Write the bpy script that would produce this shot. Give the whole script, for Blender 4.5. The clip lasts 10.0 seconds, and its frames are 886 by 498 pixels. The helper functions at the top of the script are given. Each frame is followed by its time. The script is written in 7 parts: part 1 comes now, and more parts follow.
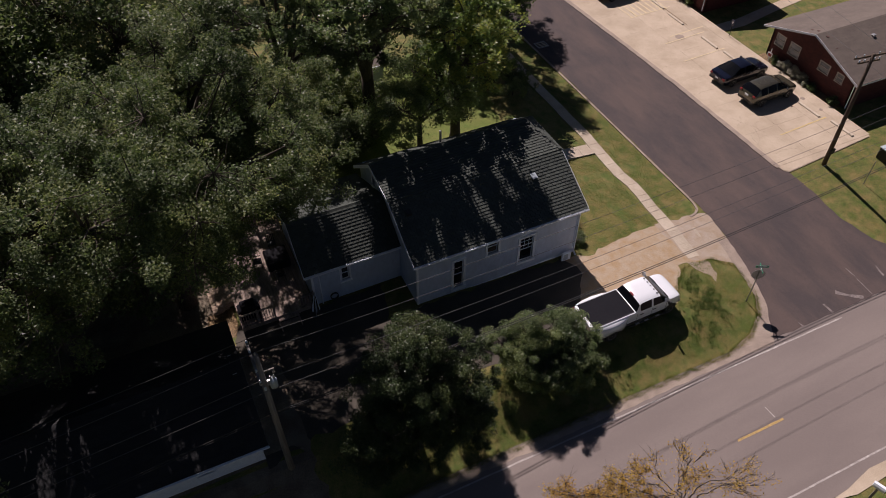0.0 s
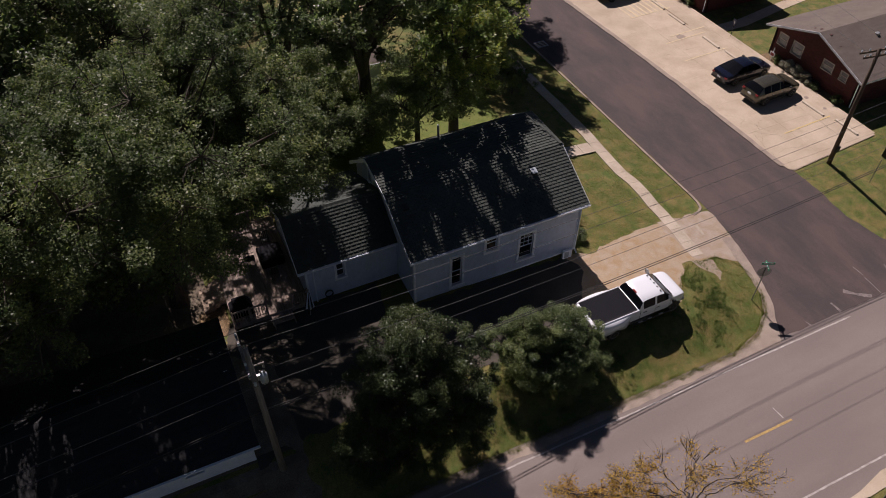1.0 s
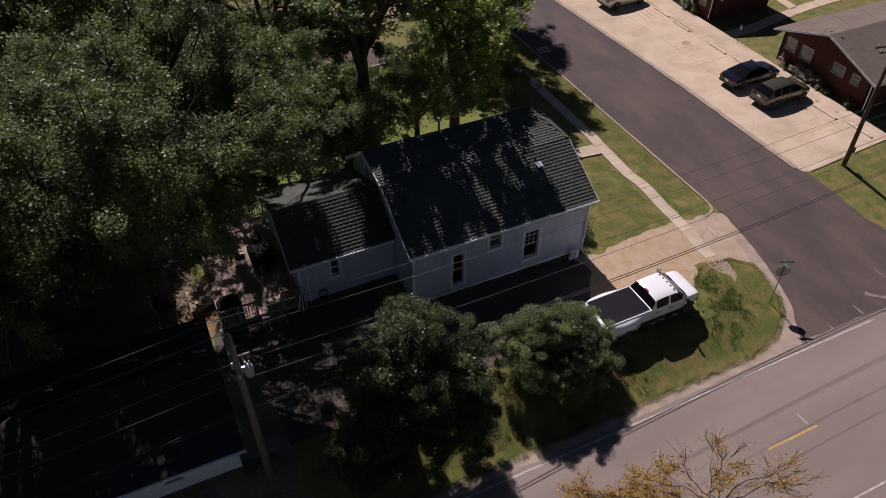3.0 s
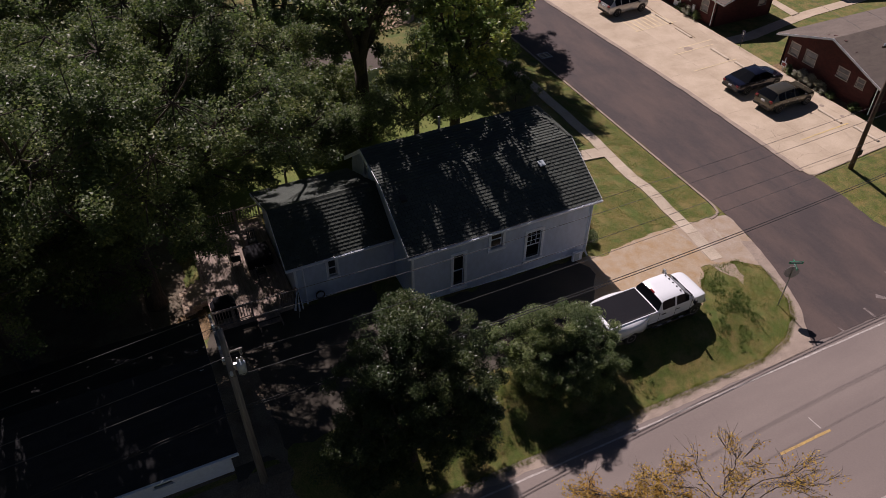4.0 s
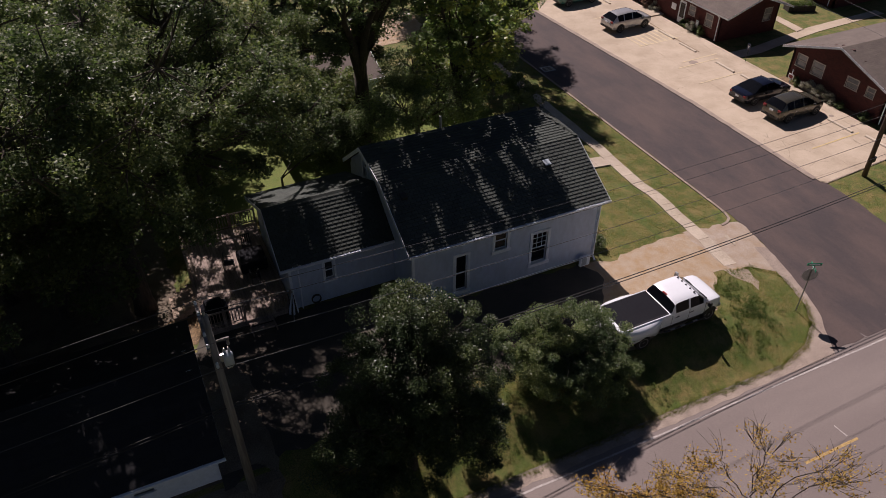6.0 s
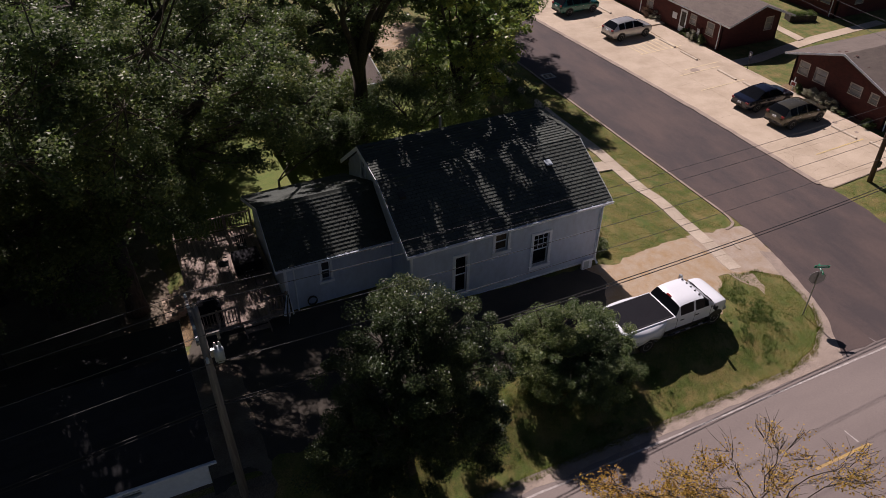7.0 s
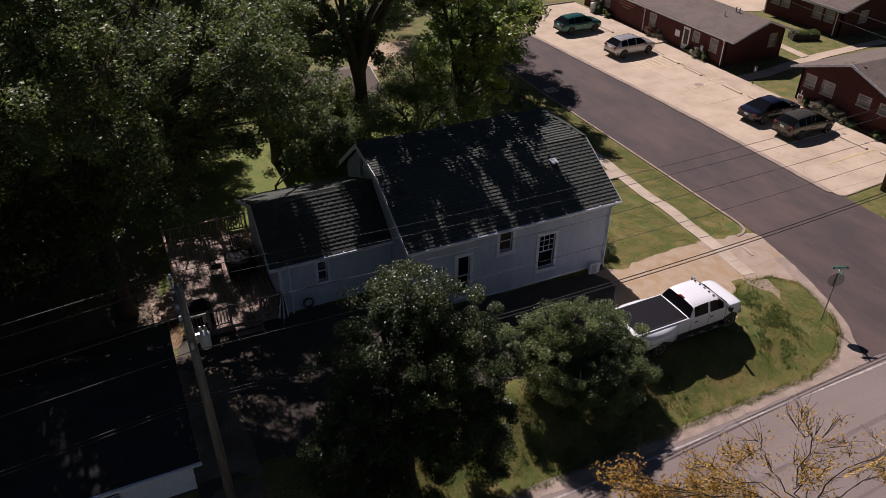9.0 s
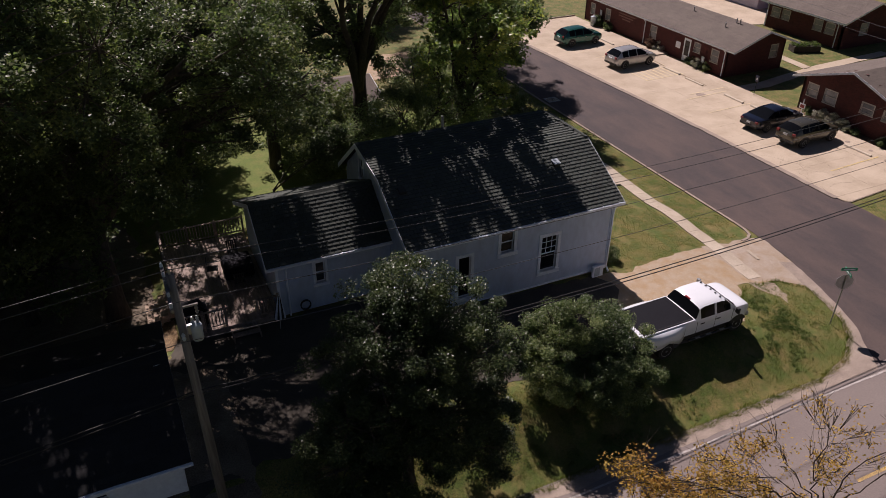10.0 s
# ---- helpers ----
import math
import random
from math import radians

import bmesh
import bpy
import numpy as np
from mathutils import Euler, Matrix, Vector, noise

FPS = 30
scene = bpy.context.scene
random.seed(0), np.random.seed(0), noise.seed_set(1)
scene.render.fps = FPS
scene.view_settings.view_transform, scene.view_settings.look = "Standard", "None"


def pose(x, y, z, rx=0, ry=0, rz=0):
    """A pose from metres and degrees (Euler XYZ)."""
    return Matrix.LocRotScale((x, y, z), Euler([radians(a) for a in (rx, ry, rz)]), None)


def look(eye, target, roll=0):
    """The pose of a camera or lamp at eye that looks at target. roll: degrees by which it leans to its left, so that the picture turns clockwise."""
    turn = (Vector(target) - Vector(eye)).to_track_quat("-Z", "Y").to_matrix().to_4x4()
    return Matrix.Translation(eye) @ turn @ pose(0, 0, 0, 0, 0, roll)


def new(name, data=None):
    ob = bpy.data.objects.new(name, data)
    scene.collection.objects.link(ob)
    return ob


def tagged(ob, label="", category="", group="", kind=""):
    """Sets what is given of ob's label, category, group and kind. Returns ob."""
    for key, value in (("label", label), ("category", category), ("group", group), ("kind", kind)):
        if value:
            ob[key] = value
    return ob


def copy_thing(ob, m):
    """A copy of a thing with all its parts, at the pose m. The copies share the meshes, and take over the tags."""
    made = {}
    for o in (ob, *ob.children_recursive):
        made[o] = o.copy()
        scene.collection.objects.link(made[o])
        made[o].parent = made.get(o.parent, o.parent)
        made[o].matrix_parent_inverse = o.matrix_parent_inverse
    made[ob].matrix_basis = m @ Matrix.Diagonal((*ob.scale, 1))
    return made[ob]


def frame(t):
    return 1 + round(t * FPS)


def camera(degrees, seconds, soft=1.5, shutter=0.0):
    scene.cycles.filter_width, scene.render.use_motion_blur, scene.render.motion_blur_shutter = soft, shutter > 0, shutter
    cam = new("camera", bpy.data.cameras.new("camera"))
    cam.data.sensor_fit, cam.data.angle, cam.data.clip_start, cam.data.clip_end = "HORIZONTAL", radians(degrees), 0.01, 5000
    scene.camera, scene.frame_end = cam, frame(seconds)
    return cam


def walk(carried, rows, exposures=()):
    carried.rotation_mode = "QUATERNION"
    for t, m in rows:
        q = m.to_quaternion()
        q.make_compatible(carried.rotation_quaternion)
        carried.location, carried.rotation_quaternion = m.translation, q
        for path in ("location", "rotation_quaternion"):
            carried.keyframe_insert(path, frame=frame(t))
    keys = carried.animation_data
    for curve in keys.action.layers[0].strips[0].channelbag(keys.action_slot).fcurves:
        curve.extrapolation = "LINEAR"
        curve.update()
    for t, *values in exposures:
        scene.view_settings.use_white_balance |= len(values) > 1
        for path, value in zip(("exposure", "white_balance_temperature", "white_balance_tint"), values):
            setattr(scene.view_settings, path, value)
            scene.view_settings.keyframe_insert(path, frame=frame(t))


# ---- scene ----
cam = camera(62.5, 10.0, 0.6)
PATH = [
    (0, (-0.093, -0.619, 33.047), (0.493, 0.629, 31.598), 0.1),
    (0.5, (0.002, -0.605, 32.393), (0.593, 0.653, 30.954), 0.1),
    (1, (0.022, -0.575, 31.681), (0.620, 0.694, 30.256), 0.2),
    (1.5, (0.030, -0.546, 31.008), (0.633, 0.735, 29.596), 0.2),
    (2, (-0.028, -0.510, 30.337), (0.582, 0.786, 28.941), 0.3),
    (2.5, (0.012, -0.440, 29.613), (0.629, 0.870, 28.234), 0.3),
    (4, (0.070, -0.325, 27.583), (0.710, 1.031, 26.259), 0.3),
    (4.5, (0.065, -0.337, 26.977), (0.709, 1.036, 25.673), 0.2),
    (5, (0.063, -0.320, 26.315), (0.714, 1.069, 25.032), 0.2),
    (5.5, (0.068, -0.334, 25.743), (0.725, 1.071, 24.480), 0.1),
    (7, (0.147, -0.239, 24.080), (0.824, 1.207, 22.877), 0.3),
    (7.5, (0.167, -0.229, 23.530), (0.850, 1.232, 22.346), 0.3),
    (8, (0.156, -0.178, 22.975), (0.846, 1.295, 21.812), 0.3),
    (8.5, (0.141, -0.121, 22.390), (0.838, 1.366, 21.248), 0.3),
    (9, (0.154, -0.113, 21.829), (0.855, 1.390, 20.711), 0.3),
    (9.5, (0.161, -0.145, 21.268), (0.868, 1.374, 20.176), 0.3),
    (10, (0.164, -0.104, 20.679), (0.878, 1.430, 19.612), 0.3),
]
walk(cam, [(t, look(eye, target, roll)) for t, eye, target, roll in PATH],
     [(0.0, -0.07, 6400, 26), (5.0, -0.04, 6400, 27), (10.0, 0.05, 6400, 27)])

# ---- world and sun ----
SUN_FROM = Vector((0.02, 1.0, 1.13)).normalized()
world = bpy.data.worlds.new("sky")
scene.world = world
world.use_nodes = True
wn = world.node_tree
sky = wn.nodes.new("ShaderNodeTexSky")
sky.sky_type = "NISHITA"
sky.sun_disc = False
sky.ozone_density = 3.0
sky.dust_density = 0.4
sky.sun_elevation = math.asin(SUN_FROM.z)
sky.sun_rotation = math.atan2(SUN_FROM.x, SUN_FROM.y)
wn.links.new(sky.outputs[0], wn.nodes["Background"].inputs[0])
wn.nodes["Background"].inputs[1].default_value = 0.0215
sun = new("sun", bpy.data.lights.new("sun", "SUN"))
sun.data.energy, sun.data.angle, sun.data.color = 5.0, radians(0.5), (1.0, 0.93, 0.84)
sun.matrix_world = look(SUN_FROM * 60, (0, 0, 0))


# ---- materials ----
def material(name, colour, rough=0.8, metal=0.0, second=None, scale=3.0, fine=40.0, amount=0.25, bump=0.0,
             bump_scale=60.0, random_amount=0.0, spec=0.5, coat=0.0, stretch=(1, 1, 1), island=False):
    """A surface with a base colour, a second colour in soft patches, fine grain and relief."""
    m = bpy.data.materials.new(name)
    m.use_nodes = True
    t = m.node_tree
    n, l = t.nodes, t.links
    p = n["Principled BSDF"]
    p.inputs["Roughness"].default_value = rough
    p.inputs["Metallic"].default_value = metal
    p.inputs["Specular IOR Level"].default_value = spec
    p.inputs["Coat Weight"].default_value = coat
    p.inputs["Coat Roughness"].default_value = 0.05
    geo = n.new("ShaderNodeNewGeometry")
    mp = n.new("ShaderNodeMapping")
    mp.inputs["Scale"].default_value = stretch
    l.new(geo.outputs["Position"], mp.inputs[0])
    big = n.new("ShaderNodeTexNoise")
    big.inputs["Scale"].default_value = scale / 10
    big.inputs["Detail"].default_value = 6
    big.inputs["Roughness"].default_value = 0.65
    l.new(mp.outputs[0], big.inputs["Vector"])
    small = n.new("ShaderNodeTexNoise")
    small.inputs["Scale"].default_value = fine / 4
    small.inputs["Detail"].default_value = 3
    l.new(mp.outputs[0], small.inputs["Vector"])
    ramp = n.new("ShaderNodeMapRange")
    ramp.inputs[1].default_value, ramp.inputs[2].default_value = 0.38, 0.64
    l.new(big.outputs[0], ramp.inputs[0])
    mix = n.new("ShaderNodeMix")
    mix.data_type = "RGBA"
    mix.inputs[6].default_value = (*colour, 1)
    mix.inputs[7].default_value = (*(second or [c * 0.75 for c in colour]), 1)
    l.new(ramp.outputs[0], mix.inputs[0])
    grain = n.new("ShaderNodeMapRange")
    grain.inputs[1].default_value, grain.inputs[2].default_value = 0.3, 0.7
    grain.inputs[3].default_value, grain.inputs[4].default_value = 1 - amount, 1 + amount
    l.new(small.outputs[0], grain.inputs[0])
    value = grain.outputs[0]
    if random_amount:
        src = geo.outputs["Random Per Island"] if island else n.new("ShaderNodeObjectInfo").outputs["Random"]
        r = n.new("ShaderNodeMapRange")
        r.inputs[3].default_value, r.inputs[4].default_value = 1 - random_amount, 1 + random_amount
        l.new(src, r.inputs[0])
        mul = n.new("ShaderNodeMath")
        mul.operation = "MULTIPLY"
        l.new(value, mul.inputs[0])
        l.new(r.outputs[0], mul.inputs[1])
        value = mul.outputs[0]
    scaled = n.new("ShaderNodeVectorMath")
    scaled.operation = "SCALE"
    l.new(mix.outputs[2], scaled.inputs[0])
    l.new(value, scaled.inputs["Scale"])
    l.new(scaled.outputs[0], p.inputs["Base Color"])
    if bump:
        b = n.new("ShaderNodeBump")
        b.inputs["Strength"].default_value = bump
        b.inputs["Distance"].default_value = 0.02
        rel = n.new("ShaderNodeTexNoise")
        rel.inputs["Scale"].default_value = bump_scale / 4
        rel.inputs["Detail"].default_value = 4
        l.new(mp.outputs[0], rel.inputs["Vector"])
        l.new(rel.outputs[0], b.inputs["Height"])
        l.new(b.outputs[0], p.inputs["Normal"])
    return m


def leaf_material(name, colours, trans=0.45, rough=0.36, spec=0.25):
    """Leaves: colour by leaf and by bough, light shining through."""
    m = bpy.data.materials.new(name)
    m.use_nodes = True
    t = m.node_tree
    n, l = t.nodes, t.links
    p = n["Principled BSDF"]
    p.inputs["Roughness"].default_value = rough
    p.inputs["Specular IOR Level"].default_value = spec
    geo = n.new("ShaderNodeNewGeometry")
    tex = n.new("ShaderNodeTexNoise")
    tex.inputs["Scale"].default_value = 0.45
    tex.inputs["Detail"].default_value = 3
    l.new(geo.outputs["Position"], tex.inputs["Vector"])
    add = n.new("ShaderNodeMath")
    add.operation = "MULTIPLY_ADD"
    add.inputs[1].default_value = 0.55
    l.new(geo.outputs["Random Per Island"], add.inputs[0])
    off = n.new("ShaderNodeMath")
    off.operation = "MULTIPLY_ADD"
    off.inputs[1].default_value, off.inputs[2].default_value = 1.5, -0.52
    l.new(tex.outputs[0], off.inputs[0])
    l.new(off.outputs[0], add.inputs[2])
    ramp = n.new("ShaderNodeValToRGB")
    ramp.color_ramp.elements[0].color = (*colours[0], 1)
    ramp.color_ramp.elements[1].color = (*colours[-1], 1)
    for i, c in enumerate(colours[1:-1]):
        e = ramp.color_ramp.elements.new((i + 1) / (len(colours) - 1))
        e.color = (*c, 1)
    l.new(add.outputs[0], ramp.inputs[0])
    l.new(ramp.outputs[0], p.inputs["Base Color"])
    tr = n.new("ShaderNodeBsdfTranslucent")
    warm = n.new("ShaderNodeMix")
    warm.data_type, warm.blend_type = "RGBA", "MULTIPLY"
    warm.inputs[0].default_value = 1.0
    warm.inputs[7].default_value = (0.92, 1.12, 0.68, 1)
    l.new(ramp.outputs[0], warm.inputs[6])
    l.new(warm.outputs[2], tr.inputs[0])
    mx = n.new("ShaderNodeMixShader")
    mx.inputs[0].default_value = trans
    l.new(p.outputs[0], mx.inputs[1])
    l.new(tr.outputs[0], mx.inputs[2])
    l.new(mx.outputs[0], n["Material Output"].inputs[0])
    return m


GRASS = material("lawn", (0.075, 0.108, 0.016), 0.9, second=(0.195, 0.152, 0.05), scale=12, fine=110, amount=0.6, bump=0.6, bump_scale=90)
ASPHALT = material("dark_asphalt", (0.060, 0.047, 0.047), 0.88, second=(0.098, 0.070, 0.062), scale=5, fine=120, amount=0.16, bump=0.3, bump_scale=160, stretch=(1, 0.35, 1))
OLD_ASPHALT = material("worn_asphalt", (0.20, 0.165, 0.15), 0.9, second=(0.235, 0.195, 0.175), scale=4, fine=140, amount=0.10, bump=0.2, bump_scale=160, stretch=(0.25, 1, 1))
CONCRETE = material("concrete", (0.535, 0.44, 0.33), 0.9, second=(0.43, 0.345, 0.25), scale=5, fine=60, amount=0.10, bump=0.2, bump_scale=100, random_amount=0.035)
GRAVEL = material("gravel", (0.41, 0.325, 0.235), 0.95, second=(0.37, 0.255, 0.145), scale=18, fine=110, amount=0.16, bump=0.7, bump_scale=110)
# Dark tone that paints the shade on the driveway beside the house.
SHADED_DRIVE = material("shaded_driveway", (0.085, 0.072, 0.056), 0.95, second=(0.06, 0.052, 0.042), scale=6, fine=100, amount=0.25, bump=0.5, bump_scale=120)
DARK_ROOF = material("black_shingle", (0.026, 0.026, 0.028), 0.9, second=(0.02, 0.02, 0.022), scale=9, fine=130, amount=0.3, random_amount=0.15, island=True)
LITTER = material("leaf_litter", (0.13, 0.10, 0.07), 0.95, second=(0.20, 0.165, 0.12), scale=9, fine=80, amount=0.4, bump=0.7, bump_scale=80)
SOIL = material("soil", (0.26, 0.17, 0.085), 0.95, second=(0.11, 0.075, 0.045), scale=30, fine=60, amount=0.5, bump=1.0, bump_scale=50)
WHITE_LINE = material("road_paint_white", (0.50, 0.46, 0.43), 0.8, second=(0.30, 0.26, 0.24), scale=30, fine=90, amount=0.25)
WORN_PAINT = material("worn_away_paint", (0.25, 0.21, 0.195), 0.85, second=(0.11, 0.09, 0.085), scale=40, fine=90, amount=0.3)
YELLOW_LINE = material("road_paint_yellow", (0.50, 0.33, 0.11), 0.8, second=(0.36, 0.25, 0.12), scale=30, fine=90, amount=0.25)
FADED_YELLOW = material("faded_yellow_paint", (0.66, 0.54, 0.33), 0.85, second=(0.54, 0.45, 0.31), scale=30, fine=90, amount=0.2)
YELLOW_BAY = material("bay_paint_yellow", (0.62, 0.46, 0.19), 0.85, second=(0.54, 0.43, 0.24), scale=30, fine=90, amount=0.2)
STOP_BAR = material("cast_concrete", (0.60, 0.52, 0.41), 0.9, second=(0.50, 0.42, 0.33), scale=12, fine=60, amount=0.12, bump=0.2, bump_scale=90)
SIDING = material("pale_blue_siding", (0.56, 0.645, 0.77), 0.6, second=(0.49, 0.565, 0.68), scale=9, fine=20, amount=0.07, stretch=(1, 1, 0.5))
TRIM = material("white_trim", (0.86, 0.91, 0.97), 0.5, second=(0.80, 0.85, 0.92), scale=10, fine=30, amount=0.05)
SHINGLE = material("charcoal_shingle", (0.066, 0.077, 0.066), 0.9, second=(0.052, 0.061, 0.054), scale=8, fine=160, amount=0.3, random_amount=0.14, bump=0.4, bump_scale=200)
SHINGLE_S = material("charcoal_shingle_joined", (0.066, 0.077, 0.066), 0.9, second=(0.052, 0.061, 0.054), scale=8, fine=160, amount=0.3, random_amount=0.14, bump=0.4, bump_scale=200, island=True)
UNDERLAY = material("roof_underlay", (0.03, 0.032, 0.032), 0.95)
BROWN_ROOF = material("brown_shingle", (0.15, 0.122, 0.102), 0.9, second=(0.122, 0.098, 0.083), scale=7, fine=130, amount=0.25, bump=0.5, bump_scale=150, random_amount=0.06, island=True)
BRICK = material("red_brick", (0.112, 0.030, 0.026), 0.85, second=(0.085, 0.026, 0.023), scale=12, fine=60, amount=0.25, random_amount=0.18, island=True)
SLAB = material("sidewalk_concrete", (0.50, 0.425, 0.335), 0.9, second=(0.41, 0.34, 0.26), scale=10, fine=60, amount=0.16, bump=0.25, bump_scale=100, random_amount=0.08)
APRON = material("stained_apron", (0.395, 0.325, 0.26), 0.9, second=(0.34, 0.255, 0.175), scale=16, fine=70, amount=0.14, bump=0.3, bump_scale=100)
BACK_LAWN = material("green_back_lawn", (0.105, 0.15, 0.022), 0.9, second=(0.15, 0.165, 0.035), scale=10, fine=110, amount=0.5, bump=0.6, bump_scale=90)
TINT = material("tinted_car_glass", (0.006, 0.007, 0.009), 0.08, spec=0.14, amount=0.0)
SASH_PAINT = material("dull_white_sash_paint", (0.52, 0.48, 0.45), 0.6, second=(0.44, 0.40, 0.37), scale=10, fine=30, amount=0.08)
FAINT_LETTER = material("weathered_letter_paint", (0.30, 0.17, 0.15), 0.7, second=(0.22, 0.11, 0.10), scale=20, fine=40, amount=0.2)
LILAC = material("lilac_metal_cladding", (0.50, 0.47, 0.58), 0.5, second=(0.44, 0.41, 0.51), scale=8, fine=30, amount=0.06)
CRACK = material("dusty_crack", (0.20, 0.155, 0.12), 0.95, second=(0.30, 0.24, 0.18), scale=20, amount=0.2)
MORTAR = material("mortar", (0.10, 0.05, 0.043), 0.95)
GLASS = material("dark_glass", (0.010, 0.012, 0.014), 0.06, spec=0.35, amount=0.0)
WINDOW_PALE = material("window_with_blind", (0.30, 0.31, 0.32), 0.12, second=(0.22, 0.23, 0.25), scale=20, amount=0.05)
# Bluish tone painted in for the sky reflected by the wing's window.
SKY_PANE = material("dim_window_pane", (0.05, 0.058, 0.07), 0.08, second=(0.035, 0.04, 0.05), scale=20, amount=0.05)
CURTAIN = material("window_with_tan_curtain", (0.10, 0.07, 0.045), 0.12, second=(0.05, 0.045, 0.04), scale=40, amount=0.1)
BARK = material("bark", (0.085, 0.068, 0.052), 0.95, second=(0.055, 0.045, 0.036), scale=25, fine=50, amount=0.4, bump=1.0, bump_scale=50, stretch=(1, 1, 0.25))
# Deck wood made paler: sunlight on the side steps is put into the colour.
SUNLIT_STEP = material("sunlit_step_wood", (0.42, 0.31, 0.22), 0.8, second=(0.30, 0.22, 0.16), scale=15, fine=50, amount=0.25, random_amount=0.1, stretch=(0.2, 1, 1))
POLE_WOOD = material("weathered_pole", (0.25, 0.23, 0.21), 0.9, second=(0.18, 0.165, 0.15), scale=15, fine=60, amount=0.3, bump=0.5, bump_scale=60, stretch=(1, 1, 0.08))
# Pole wood darkened so the unlit, backlit side is painted into it.
BACKLIT_POLE = material("backlit_pole_wood", (0.12, 0.085, 0.062), 0.9, second=(0.085, 0.06, 0.045), scale=15, fine=60, amount=0.3, bump=0.5, bump_scale=60, stretch=(1, 1, 0.08))
DECK_WOOD = material("deck_wood", (0.38, 0.29, 0.235), 0.8, second=(0.23, 0.175, 0.145), scale=15, fine=50, amount=0.25, random_amount=0.2, stretch=(1, 0.15, 1))
GUTTER = material("worn_gutter_concrete", (0.36, 0.29, 0.235), 0.9, second=(0.27, 0.215, 0.175), scale=14, fine=70, amount=0.2, bump=0.3, bump_scale=100)
STEEL = material("galvanised_steel", (0.42, 0.43, 0.44), 0.45, metal=0.7, amount=0.1)
BLACK = material("black_plastic", (0.02, 0.02, 0.021), 0.6, amount=0.1)
RUBBER = material("tyre_rubber", (0.022, 0.022, 0.022), 0.85, amount=0.15)
CABLE = material("cable", (0.02, 0.02, 0.022), 0.6, amount=0.0)
WIRE = material("bare_aluminium_wire", (0.075, 0.075, 0.08), 0.5, metal=0.0, amount=0.05)
GREY_PAINT = material("grey_enamel", (0.50, 0.57, 0.62), 0.4, amount=0.06)
WHITE_CAR = material("white_car_paint", (0.80, 0.83, 0.87), 0.25, coat=0.6, amount=0.015, second=(0.77, 0.80, 0.84))
TONNEAU = material("tonneau_vinyl", (0.009, 0.009, 0.013), 0.75, amount=0.1, second=(0.012, 0.012, 0.016), spec=0.12)
LEAF_GREEN = leaf_material("leaves_green", [(0.052, 0.078, 0.038), (0.125, 0.160, 0.070), (0.29, 0.305, 0.115)], 0.45, 0.42, 0.28)
LEAF_BRIGHT = leaf_material("leaves_bright", [(0.10, 0.150, 0.062), (0.23, 0.29, 0.11), (0.55, 0.50, 0.14)], 0.58, 0.40, 0.42)
LEAF_MID = leaf_material("leaves_mid_green", [(0.080, 0.118, 0.066), (0.185, 0.230, 0.120), (0.36, 0.37, 0.178)], 0.58, 0.36, 0.5)
LEAF_BUSH = leaf_material("leaves_bush", [(0.046, 0.074, 0.030), (0.125, 0.170, 0.072), (0.31, 0.345, 0.14)], 0.40, 0.36, 0.42)
# Darkened copy of the bush leaves; the roadside tree's shade is in the colour.
LEAF_BUSH_SHADED = leaf_material("leaves_bush_shaded", [(0.016, 0.030, 0.012), (0.040, 0.064, 0.023), (0.125, 0.15, 0.052)], 0.24, 0.34, 0.36)
LEAF_YELLOW = leaf_material("leaves_yellow", [(0.26, 0.12, 0.035), (0.50, 0.31, 0.06), (0.60, 0.44, 0.13)], 0.4, 0.55)
BLADES = leaf_material("grass_blades", [(0.058, 0.108, 0.014), (0.165, 0.185, 0.036), (0.40, 0.30, 0.115)], 0.5, 0.7)
LEAF_WEED = leaf_material("leaves_weed", [(0.06, 0.095, 0.022), (0.105, 0.15, 0.037), (0.17, 0.19, 0.06)], 0.45, 0.6)


# ---- builders ----
def mesh_of(name, verts, faces, mat, smooth=False):
    me = bpy.data.meshes.new(name)
    me.from_pydata([tuple(v) for v in verts], [], faces)
    me.materials.append(mat)
    if smooth:
        me.shade_smooth()
    return me


